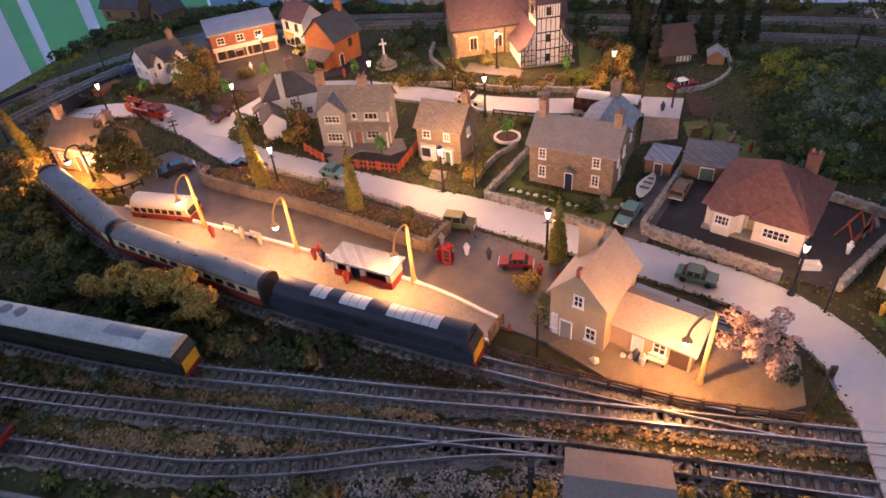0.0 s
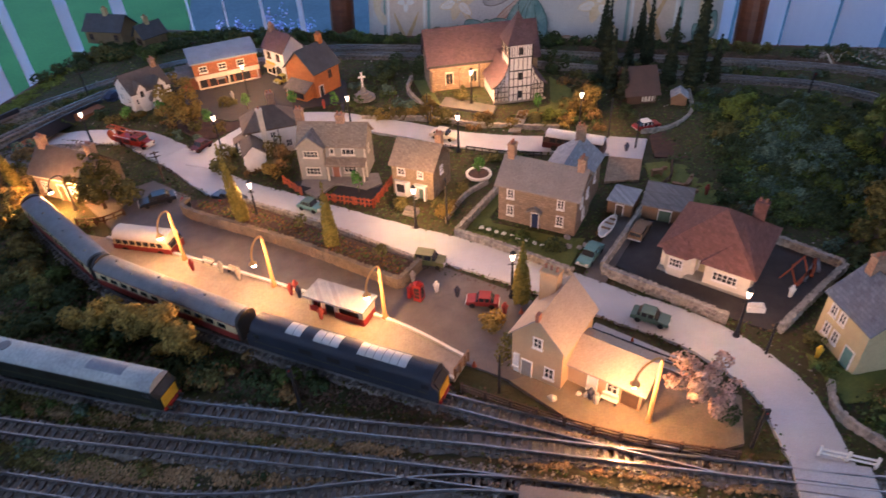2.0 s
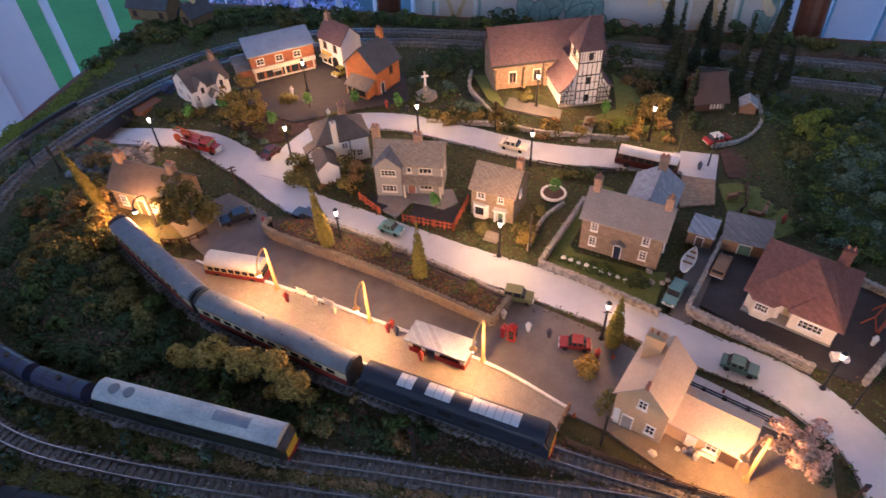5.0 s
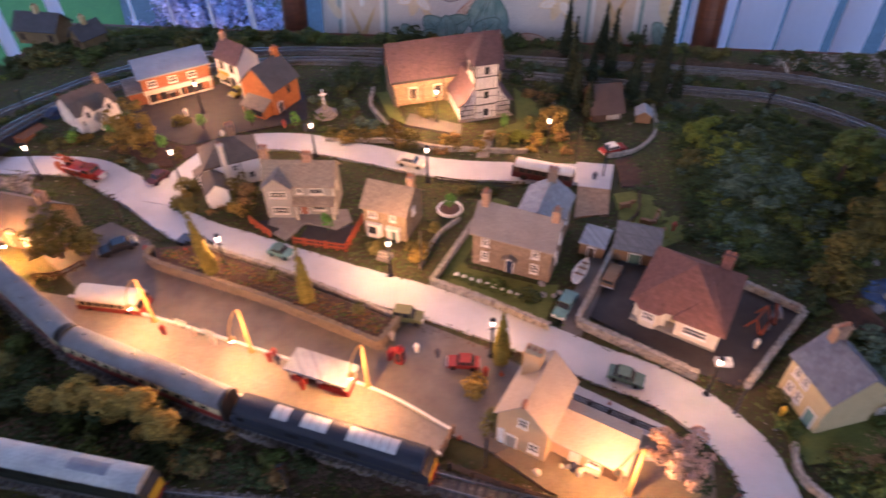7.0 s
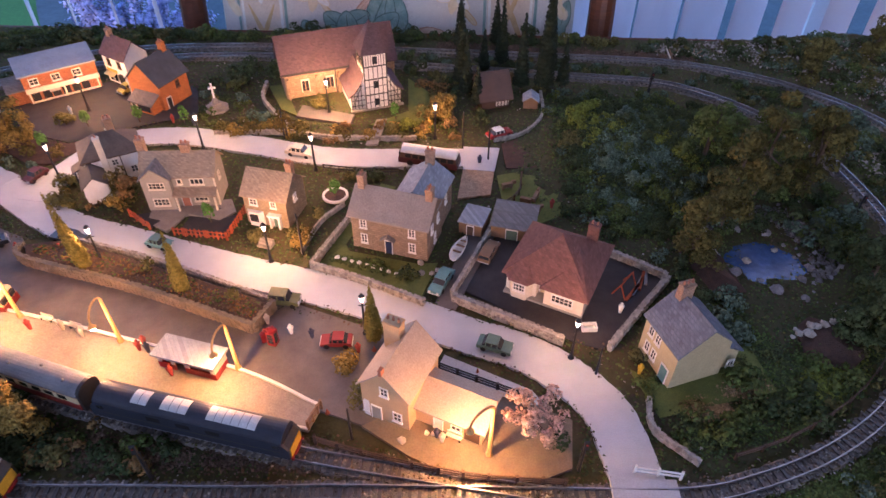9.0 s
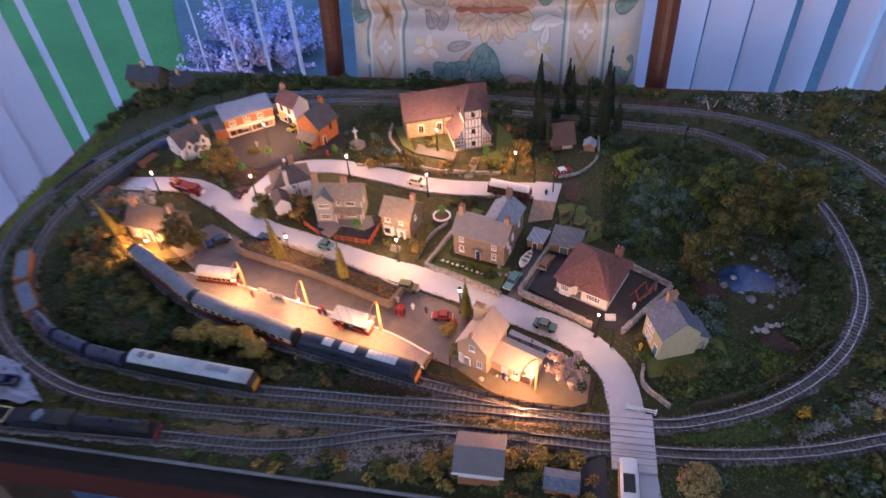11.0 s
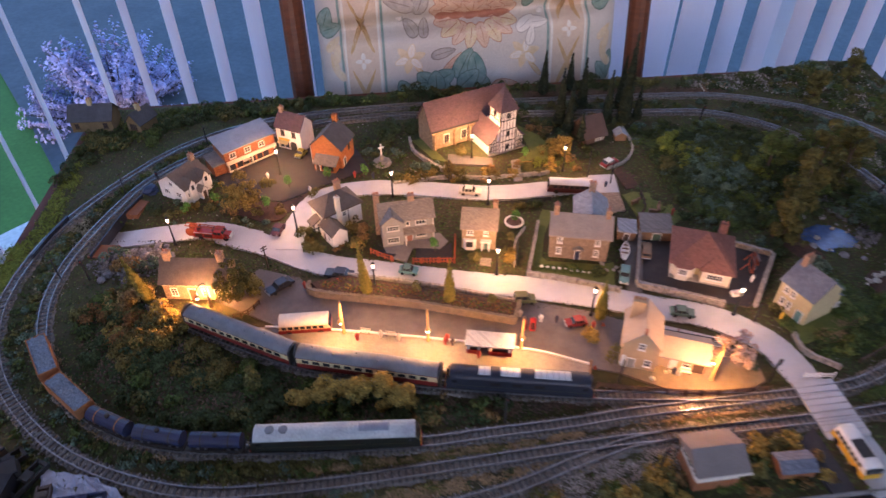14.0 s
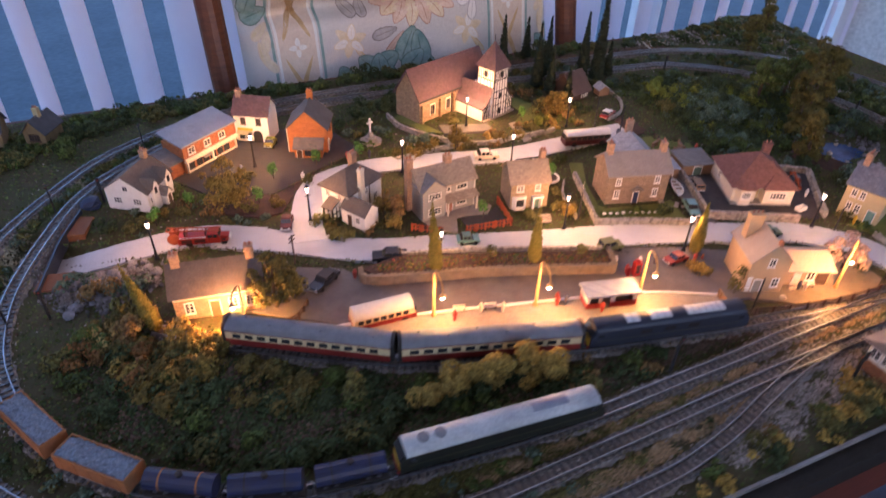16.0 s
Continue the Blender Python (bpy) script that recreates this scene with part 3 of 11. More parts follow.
# ---------------------------------------------------------------- buildings
def site(name, label, category, fl, fr, z=G, group=""):
    """A building's base, its front-left and front-right corners given in plan; x runs along the front, y into the house."""
    a = math.atan2(fr[1] - fl[1], fr[0] - fl[0])
    return thing(name, label, category, fl[0], fl[1], z, a, group), math.dist(fl, fr)


def gable_y(s, x0, x1, y0, y1, h, r, z0=0.0):
    """Body with its gables on the front and rear: the ridge runs into the house."""
    m = (x0 + x1) / 2
    return s.extrude([(x0, z0), (x0, h), (m, r), (x1, h), (x1, z0)][::-1], lambda x, z: (x, y1, z), lambda x, z: (x, y0, z))


def gable_x(s, x0, x1, y0, y1, h, r, z0=0.0):
    m = (y0 + y1) / 2
    return s.extrude([(y0, z0), (y1, z0), (y1, h), (m, r), (y0, h)], lambda y, z: (x0, y, z), lambda y, z: (x1, y, z))


def roof_y(s, x0, x1, y0, y1, h, r, o=0.0022, t=0.0012):
    m = (x0 + x1) / 2
    k = (r - h) / (m - x0)
    sec = [(x0 - o, h - k * o + 0.0001), (m, r + 0.0001), (x1 + o, h - k * o + 0.0001), (x1 + o, h - k * o + t), (m, r + t * 1.2), (x0 - o, h - k * o + t)]
    return s.extrude(sec, lambda x, z: (x, y1 + o, z), lambda x, z: (x, y0 - o, z))


def roof_x(s, x0, x1, y0, y1, h, r, o=0.0022, t=0.0012):
    m = (y0 + y1) / 2
    k = (r - h) / (m - y0)
    sec = [(y0 - o, h - k * o + 0.0001), (m, r + 0.0001), (y1 + o, h - k * o + 0.0001), (y1 + o, h - k * o + t), (m, r + t * 1.2), (y0 - o, h - k * o + t)]
    return s.extrude(sec, lambda y, z: (x0 - o, y, z), lambda y, z: (x1 + o, y, z))


def hip(s, x0, x1, y0, y1, h, r, run, o=0.003, axis="x"):
    x0, x1, y0, y1 = x0 - o, x1 + o, y0 - o, y1 + o
    if axis == "x":
        m = (y0 + y1) / 2
        a, b = (x0 + run, m, r), (x1 - run, m, r)
        fs = [(0, 1, 5, 4), (1, 2, 5), (2, 3, 4, 5), (3, 0, 4), (3, 2, 1, 0)]
    else:
        m = (x0 + x1) / 2
        a, b = (m, y0 + run, r), (m, y1 - run, r)
        fs = [(0, 1, 4), (1, 2, 5, 4), (2, 3, 5), (3, 0, 4, 5), (3, 2, 1, 0)]
    return s.add([(x0, y0, h), (x1, y0, h), (x1, y1, h), (x0, y1, h), a, b], fs)


def on_face(face, W, D, x0=0.0, y0=0.0):
    """Placing of (along, up, out) on a wall of a block."""
    if face == "f":
        return lambda u, z, o: (x0 + u, y0 - o, z)
    if face == "b":
        return lambda u, z, o: (x0 + W - u, y0 + D + o, z)
    if face == "l":
        return lambda u, z, o: (x0 - o, y0 + D - u, z)
    return lambda u, z, o: (x0 + W + o, y0 + u, z)


def slab(s, at, u0, z0, u1, z1, o0, o1):
    vs = [at(u, z, o) for o in (o0, o1) for u, z in ((u0, z0), (u1, z0), (u1, z1), (u0, z1))]
    return s.add(vs, [(3, 2, 1, 0), (4, 5, 6, 7), (0, 1, 5, 4), (1, 2, 6, 5), (2, 3, 7, 6), (3, 0, 4, 7)])


def window(house, at, u, z, w, h, bars=1, rows=1, frame_m=None, sill=True):
    """A framed window on a wall: the frame is one ring, with pane, glazing bars and sill under it."""
    t = 0.0009
    loops = [[(u, z), (u + w, z), (u + w, z + h), (u, z + h)], [(u + t, z + t), (u + w - t, z + t), (u + w - t, z + h - t), (u + t, z + h - t)]]
    vs = [at(p, q, o) for o in (0.0007, -0.0004) for loop in loops for p, q in loop]
    fs = []
    for i in range(4):
        j = (i + 1) % 4
        fs += [(i, j, 4 + j, 4 + i), (8 + j, 8 + i, 12 + i, 12 + j), (8 + i, 8 + j, j, i), (4 + i, 4 + j, 12 + j, 12 + i)]
    m = frame_m or M_WHITE
    win = part("window", Shape().add(vs, fs), m, house)
    part("pane", slab(Shape(), at, u + t, z + t, u + w - t, z + h - t, -0.0004, 0.0002), M_GLASSD, win)
    for i in range(1, bars + 1):
        c = u + w * i / (bars + 1)
        part("glazing_bar", slab(Shape(), at, c - 0.0003, z + t, c + 0.0003, z + h - t, 0.0, 0.0005), m, win)
    for i in range(1, rows + 1):
        c = z + h * i / (rows + 1)
        part("glazing_bar", slab(Shape(), at, u + t, c - 0.0002, u + w - t, c + 0.0002, 0.0, 0.0005), m, win)
    if sill:
        part("sill", slab(Shape(), at, u - 0.0005, z - 0.0007, u + w + 0.0005, z, -0.0004, 0.0013), m, win)
    return win


def door(house, at, u, w, h, m, z=0.0):
    s = slab(Shape(), at, u, z, u + w, z + h, -0.0004, 0.0006)
    d = part("door", s, m, house)
    fr = Shape()
    for q in ((u - 0.0006, z, u, z + h + 0.0006), (u + w, z, u + w + 0.0006, z + h + 0.0006), (u, z + h, u + w, z + h + 0.0006)):
        slab(fr, at, *q, -0.0004, 0.0010)
    part("door_frame", fr, M_WHITE, d)
    return d


def chimney(house, x, y, w, d, z0, z1, pots=2, m=None):
    s = Shape().box(x - w / 2, y - d / 2, z0, x + w / 2, y + d / 2, z1)
    s.box(x - w / 2 - 0.0005, y - d / 2 - 0.0005, z1 - 0.0018, x + w / 2 + 0.0005, y + d / 2 + 0.0005, z1 - 0.0007)
    c = part("chimney", s, m or M_CHIM, house)
    for i in range(pots):
        k = (i + 0.5) / pots - 0.5
        px, py = (x + k * w, y) if w >= d else (x, y + k * d)
        part("chimney_pot", Shape().lathe([(0.0011, z1), (0.0008, z1 + 0.0012), (0.0009, z1 + 0.0028)], 8, px, py), M_POT, c)
    return c


M_OFFR = mat("dark_brown_slate", (0.13, 0.11, 0.095), 0.85, (0.085, 0.072, 0.064), 110, 0.25, fine=700)
M_FARMR = mat("tan_grey_slate", (0.30, 0.26, 0.235), 0.8, (0.23, 0.20, 0.18), 70, 0.2, fine=800)
# station house
hs, W = site("station_house", "buff rendered station house with brown tiled gable roof", "house", (0.130, 0.360), (0.160, 0.341))
part("wall", gable_y(Shape(), 0, W, 0, 0.046, 0.036, 0.055), M_STATION, hs)
part("roof", roof_y(Shape(), 0, W, 0, 0.046, 0.036, 0.055), M_STROOF, hs)
chimney(hs, 0.0085, 0.034, 0.012, 0.008, 0.036, 0.066, 3, M_STATION)
part("ridge_cap", Shape().box(W / 2 - 0.0012, -0.003, 0.0545, W / 2 + 0.0012, 0.001, 0.0600), M_POT, hs)
at = on_face("f", W, 0.046)
window(hs, at, W / 2 - 0.003, 0.030, 0.0065, 0.009, 1, 1)
window(hs, at, 0.0235, 0.007, 0.007, 0.010, 1, 1)
window(hs, at, 0.001, 0.006, 0.0035, 0.011, 0, 1)
door(hs, at, 0.0075, 0.007, 0.015, M_GREYW)
at = on_face("r", W, 0.046)
part("wall_panel", slab(Shape(), on_face("f", W, 0.046), 0.0015, 0.001, 0.0055, 0.018, -0.0004, 0.0004), M_WHITE, hs)
# waiting-room wing with a low-pitched roof over an open front
part("wing_wall", Shape().extrude([(0.010, 0.0), (0.038, 0.0), (0.038, 0.0226), (0.029, 0.0262), (0.010, 0.0186)], lambda y, z: (W, y, z), lambda y, z: (W + 0.0485, y, z)), M_STATION, hs)
part("wing_roof", Shape().extrude([(0.0068, 0.0176), (0.029, 0.0264), (0.0405, 0.0219), (0.0405, 0.0234), (0.029, 0.0279), (0.0068, 0.0190)], lambda y, z: (W - 0.0002, y, z), lambda y, z: (W + 0.0515, y, z)), M_STROOF, hs)
at = on_face("f", 0.05, 0.02, W, 0.010)
door(hs, at, 0.014, 0.006, 0.015, M_WHITE)
window(hs, at, 0.026, 0.007, 0.008, 0.010, 1, 1)
# flat dark panel gives the shade of an open seat recess
part("seat_recess", slab(Shape(), at, 0.036, 0.002, 0.047, 0.016, -0.0003, 0.0003), M_WOODD, hs)

# bungalow with hipped red roof and two front bays
hs, W = site("bungalow", "white bungalow with hipped dull-red tiled roof", "house", (0.250, 0.463), (0.305, 0.426))
D = 0.070
body = Shape().box(0.0, 0.004, 0, 0.026, D, 0.0215).box(0.026, 0.012, 0, 0.034, D, 0.0215).box(0.034, 0, 0, W, D, 0.0215)
part("wall", body, M_CREAMW, hs)
roof = hip(Shape(), 0, W, 0.004, D, 0.0212, 0.048, 0.036, 0.004, "y")
part("roof", roof, M_REDR, hs)
part("front_hip", Shape().add([(0.030, -0.004, 0.0214), (W + 0.004, -0.004, 0.0214), (W + 0.004, 0.02, 0.0214), (0.030, 0.02, 0.0214), (0.049, 0.018, 0.0345), (0.049, 0.035, 0.0385)], [(0, 1, 4), (1, 2, 5, 4), (3, 0, 4, 5), (2, 3, 5), (3, 2, 1, 0)]), M_REDR, hs)
part("bay", Shape().prism([(0.003, 0.0042), (0.007, -0.002), (0.019, -0.002), (0.023, 0.0042)], 0, 0.0212), M_CREAMW, hs)
part("bay_roof", Shape().add([(-0.003, 0.004, 0.0214), (0.005, -0.006, 0.0214), (0.021, -0.006, 0.0214), (0.028, 0.004, 0.0214), (0.013, 0.020, 0.0335)], [(0, 1, 4), (1, 2, 4), (2, 3, 4), (3, 2, 1, 0), (0, 4, 3)]), M_REDR, hs)
at = on_face("f", W, D)
window(hs, on_face("f", W, D, 0, -0.002), 0.0078, 0.009, 0.0105, 0.0085, 3, 1)
window(hs, at, 0.040, 0.008, 0.018, 0.0085, 4, 1)
door(hs, on_face("f", W, D, 0, 0.012), 0.0275, 0.0055, 0.015, M_YELLOWW)
window(hs, on_face("r", W, D), 0.014, 0.009, 0.009, 0.008, 2, 1)
window(hs, on_face("r", W, D), 0.042, 0.009, 0.009, 0.008, 2, 1)
window(hs, on_face("l", W, D), 0.020, 0.009, 0.009, 0.008, 2, 1)
part("skirting", Shape().box(-0.0006, -0.0006, 0, W + 0.0006, D + 0.0006, 0.0025), M_GREYW, hs)
chimney(hs, W - 0.014, 0.062, 0.009, 0.006, 0.026, 0.047, 2, M_REDR)

# cream house with blue slate roof beside the pond
hs, W = site("house", "cream two-storey house with slate roof and garden", "house", (0.340, 0.392), (0.3475, 0.3525))
D = 0.043
part("wall", gable_x(Shape(), 0, W, 0, D, 0.037, 0.056), M_YELLOWW, hs)
part("roof", roof_x(Shape(), 0, W, 0, D, 0.037, 0.056), M_BLUER, hs)
chimney(hs, 0.005, D / 2, 0.006, 0.010, 0.050, 0.0675, 3)
at = on_face("f", W, D)
window(hs, at, 0.006, 0.024, 0.006, 0.009, 1, 1)
window(hs, at, 0.0145, 0.024, 0.006, 0.009, 1, 1)
window(hs, at, 0.006, 0.007, 0.006, 0.010, 1, 1)
window(hs, at, 0.0145, 0.007, 0.006, 0.010, 1, 1)
door(hs, at, 0.028, 0.0075, 0.015, M_TEAL)
part("lean_to_wall", Shape().extrude([(D, 0), (D + 0.016, 0), (D + 0.016, 0.017), (D, 0.027)], lambda y, z: (0.006, y, z), lambda y, z: (W - 0.004, y, z)), M_YELLOWW, hs)
part("lean_to_roof", Shape().extrude([(D, 0.0272), (D + 0.018, 0.0165), (D + 0.018, 0.0178), (D, 0.0285)][::-1], lambda y, z: (W - 0.002, y, z), lambda y, z: (0.004, y, z)), M_BLUER, hs)
window(hs, on_face("r", W, D), D + 0.004, 0.007, 0.006, 0.007, 1, 0)

# stone farmhouse with rear wing
hs, W = site("farmhouse", "brown stone farmhouse with grey slate roofs", "house", (0.128, 0.537), (0.191, 0.508))
D = 0.042
part("wall", gable_x(Shape(), 0, W, 0, D, 0.037, 0.053), M_FARM, hs)
part("roof", roof_x(Shape(), 0, W, 0, D, 0.037, 0.053, 0.0028), M_FARMR, hs)
chimney(hs, 0.004, D / 2, 0.006, 0.007, 0.045, 0.066, 2)
chimney(hs, W - 0.004, D / 2, 0.006, 0.007, 0.045, 0.064, 2)
part("wing_wall", gable_y(Shape(), 0.028, W - 0.002, D, D + 0.038, 0.036, 0.050), M_FARM, hs)
part("wing_roof", roof_y(Shape(), 0.028, W - 0.002, D - 0.012, D + 0.038, 0.036, 0.050), M_PALESLATE, hs)
chimney(hs, (0.026 + W) / 2, D + 0.034, 0.008, 0.005, 0.044, 0.064, 2)
at = on_face("f", W, D)
for u in (0.0080, 0.0525):
    window(hs, at, u, 0.024, 0.0065, 0.0095, 1, 2)
    window(hs, at, u, 0.007, 0.0065, 0.0105, 1, 2)
door(hs, at, 0.031, 0.006, 0.0145, M_BLUEP)
part("porch_roof", Shape().extrude([(0.0275, 0.0165), (0.034, 0.0205), (0.0405, 0.0165), (0.0405, 0.0178), (0.034, 0.0220), (0.0275, 0.0178)], lambda x, z: (x, 0, z), lambda x, z: (x, -0.005, z)), M_SLATE, hs)
at = on_face("r", W, D)
window(hs, at, 0.010, 0.022, 0.006, 0.009, 1, 1)
window(hs, at, 0.027, 0.022, 0.006, 0.009, 1, 1)
window(hs, at, 0.018, 0.006, 0.006, 0.010, 1, 1)
window(hs, on_face("r", W - 0.002, 0.04, 0, D), 0.015, 0.020, 0.006, 0.009, 1, 1)

# brown stone cottage with bay
hs, W = site("cottage", "brown stone cottage with white bay and porch", "house", (0.031, 0.584), (0.070, 0.568))
D = 0.039
part("wall", gable_x(Shape(), 0, W, 0, D, 0.032, 0.048), M_BUFF, hs)
part("roof", roof_x(Shape(), 0, W, 0, D, 0.032, 0.048), M_BROWNR, hs)
chimney(hs, W - 0.003, D / 2 + 0.004, 0.006, 0.006, 0.038, 0.058, 2)
at = on_face("f", W, D)
window(hs, at, 0.006, 0.0215, 0.008, 0.0075, 1, 1)
window(hs, at, 0.0265, 0.0215, 0.006, 0.0075, 1, 1)
bay = part("bay_window", Shape().prism([(0.002, 0.0), (0.005, -0.004), (0.015, -0.004), (0.018, 0.0)], 0.0, 0.0155), M_WHITE, hs)
part("pane", slab(Shape(), on_face("f", W, D, 0, -0.004), 0.0058, 0.005, 0.0142, 0.0135, 0, 0.0003), M_GLASSD, bay)
part("porch", Shape().box(0.0245, -0.004, 0, 0.0262, 0, 0.0135).box(0.0335, -0.004, 0, 0.0352, 0, 0.0135).box(0.0235, -0.005, 0.0135, 0.0362, 0, 0.0155), M_WHITE, hs)
door(hs, at, 0.0275, 0.005, 0.0125, M_GREENP)
window(hs, on_face("r", W, D), 0.015, 0.020, 0.006, 0.008, 1, 1)

# grey rendered house: gabled bay at the left, main roof behind
hs, W = site("house", "grey rendered house with cream window surrounds", "house", (-0.0630, 0.6115), (0.0020, 0.6060))
D = 0.040
part("wall", gable_x(Shape(), 0, W, 0.006, D, 0.036, 0.051), M_GREYW, hs)
part("roof", roof_x(Shape(), 0, W, 0.006, D, 0.036, 0.051, 0.0025), M_BROWNR, hs)
part("bay_wall", gable_y(Shape(), 0, 0.026, 0, 0.020, 0.036, 0.047), M_GREYW, hs)
part("bay_roof", roof_y(Shape(), 0, 0.026, 0, 0.022, 0.036, 0.047, 0.002), M_SLATE, hs)
part("verandah_roof", Shape().extrude([(-0.004, 0.0175), (0.006, 0.0215), (0.006, 0.0228), (-0.004, 0.0188)], lambda y, z: (0.0262, y, z), lambda y, z: (W + 0.001, y, z)), M_BROWNR, hs)
part("verandah_post", Shape().box(W - 0.002, -0.003, 0, W - 0.0005, -0.0015, 0.018), M_CREAMW, hs)
part("verandah_post", Shape().box(0.028, -0.003, 0, 0.0295, -0.0015, 0.018), M_CREAMW, hs)
at = on_face("f", W, D)
window(hs, at, 0.006, 0.025, 0.015, 0.0075, 3, 1, M_CREAMW)
window(hs, at, 0.006, 0.006, 0.015, 0.0085, 3, 1, M_CREAMW)
at = on_face("f", W, D, 0, 0.006)
window(hs, at, 0.0305, 0.026, 0.005, 0.0065, 0, 0, M_CREAMW)
window(hs, at, 0.0425, 0.0255, 0.013, 0.007, 2, 0, M_CREAMW)
window(hs, at, 0.0425, 0.006, 0.013, 0.0085, 2, 1, M_CREAMW)
door(hs, at, 0.031, 0.007, 0.0145, M_POT)
part("quoins", Shape().box(W - 0.0008, 0.0055, 0, W + 0.0004, 0.0072, 0.036), M_CREAMW, hs)
window(hs, on_face("r", W, D), 0.018, 0.022, 0.006, 0.008, 1, 1, M_CREAMW)
chimney(hs, -0.002, 0.030, 0.007, 0.007, 0.0, 0.062, 2, M_CHIM)
chimney(hs, W * 0.62, 0.024, 0.008, 0.006, 0.045, 0.060, 2, M_CHIM)

# white cottage with a front annexe
hs, W = site("cottage", "white rendered cottage with dark hipped roof and tall chimney", "house", (-0.1267, 0.6566), (-0.0775, 0.6755))
D = 0.038
part("wall", Shape().box(0, 0, 0, W, D, 0.0305), M_WHITE, hs)
part("roof", hip(Shape(), 0, W, 0, D, 0.0303, 0.0475, 0.021, 0.0028), M_OFFR, hs)
part("eaves", Shape().box(-0.0029, -0.0029, 0.0288, W + 0.0029, D + 0.0029, 0.0302), M_WOODD, hs, "dark eaves board")
part("annexe_wall", gable_y(Shape(), -0.0065, 0.0145, -0.028, 0.004, 0.0185, 0.0275), M_WHITE, hs)
part("annexe_roof", roof_y(Shape(), -0.0065, 0.0145, -0.028, 0.003, 0.0185, 0.0275, 0.0018), M_OFFR, hs)
chimney(hs, 0.0185, -0.0024, 0.0055, 0.0050, 0, 0.054, 1, M_CREAMW)
chimney(hs, 0.0330, 0.022, 0.0075, 0.0065, 0.040, 0.059, 2)
at = on_face("f", W, D)
window(hs, at, 0.0240, 0.0185, 0.0065, 0.0075, 1, 1)
window(hs, at, 0.0385, 0.006, 0.0070, 0.0085, 1, 1)
part("downpipe", Shape().box(0.0325, -0.0009, 0, 0.0334, -0.0001, 0.0287), M_BLACK, hs)
at = on_face("l", W, D)
window(hs, at, 0.0065, 0.0190, 0.0065, 0.0075, 1, 1)
window(hs, at, 0.0230, 0.0190, 0.0065, 0.0075, 1, 1)
window(hs, on_face("r", W, D), 0.014, 0.018, 0.006, 0.008, 1, 1)
at = on_face("l", 0.021, 0.028, -0.0065, -0.028)
door(hs, at, 0.0050, 0.006, 0.013, M_WOODD)
window(hs, at, 0.0155, 0.0055, 0.0065, 0.0085, 1, 1)
# timber-framed porch on the side wall
pch = part("porch", Shape().box(-0.0115, 0.0125, 0, 0.0, 0.0245, 0.0135), M_WHITE, hs)
part("porch_roof", Shape().extrude([(-0.0140, 0.0125), (0.0, 0.0195), (0.0, 0.0208), (-0.0140, 0.0138)], lambda x, z: (x, 0.0110, z), lambda x, z: (x, 0.0260, z)), M_OFFR, pch)
for v in (0.0125, 0.0180, 0.0235):
    part("timber", Shape().box(-0.0121, v, 0, -0.0114, v + 0.0010, 0.0135), M_BLACK, pch)
for u in (-0.0115, -0.0062, -0.0012):
    part("timber", Shape().box(u, 0.0119, 0, u + 0.0010, 0.0126, 0.0135), M_BLACK, pch)
part("timber", Shape().box(-0.0123, 0.0117, 0.0064, 0.0, 0.0125, 0.0074), M_BLACK, pch)

# church with half-timbered tower
hs, W = site("church", "stone church with purple tiled roof and half-timbered tower", "church", (0.056, 0.813), (0.205, 0.8445))
D = 0.046
part("wall", gable_x(Shape(), 0, 0.135, 0, D, 0.035, 0.068), M_SANDST, hs)
part("roof", roof_x(Shape(), 0, 0.135, 0, D, 0.035, 0.068, 0.0035, 0.0015), M_PURPLER, hs)
TX0, TX1, TY = 0.0835, 0.1110, -0.056
tw = part("tower", Shape().box(TX0, TY, 0, TX1, -0.026, 0.069), M_WHITE, hs)
part("porch_wall", Shape().box(TX0 - 0.016, TY + 0.003, 0, TX0, 0.0, 0.020).box(TX1, TY + 0.003, 0, TX1 + 0.016, 0.0, 0.020).box(TX0, -0.026, 0, TX1, 0.0, 0.034), M_WHITE, hs)
for sgn, xa in ((-1, TX0), (1, TX1)):
    sec = [(0.0, 0.042), (0.005, 0.031), (0.011, 0.0225), (0.0195, 0.0175), (0.0195, 0.0192), (0.011, 0.0242), (0.005, 0.0330), (0.0, 0.0445)]
    poly = [(xa + sgn * a, z) for a, z in sec]
    if sgn > 0:
        poly = poly[::-1]
    part("aisle_roof", Shape().extrude(poly, lambda x, z: (x, TY + 0.001, z), lambda x, z: (x, 0.001, z)), M_PURPLER, hs)
    part("aisle_gable", Shape().extrude([(xa, 0.0), (xa + sgn * 0.016, 0.0), (xa + sgn * 0.016, 0.019), (xa + sgn * 0.011, 0.0222), (xa + sgn * 0.005, 0.0307), (xa, 0.042)][:: -sgn], lambda x, z: (x, TY + 0.003, z), lambda x, z: (x, TY + 0.006, z)), M_WHITE, hs)
spire = Shape().add([(TX0 - 0.003, TY - 0.003, 0.0685), (TX1 + 0.003, TY - 0.003, 0.0685), (TX1 + 0.003, -0.023, 0.0685), (TX0 - 0.003, -0.023, 0.0685), ((TX0 + TX1) / 2, (TY - 0.026) / 2, 0.102)], [(0, 1, 4), (1, 2, 4), (2, 3, 4), (3, 0, 4), (3, 2, 1, 0)])
part("spire", spire, M_PURPLER, hs)
part("finial", Shape().tube(((TX0 + TX1) / 2, (TY - 0.026) / 2, 0.100), ((TX0 + TX1) / 2, (TY - 0.026) / 2, 0.110), 0.0004), M_BLACK, hs)


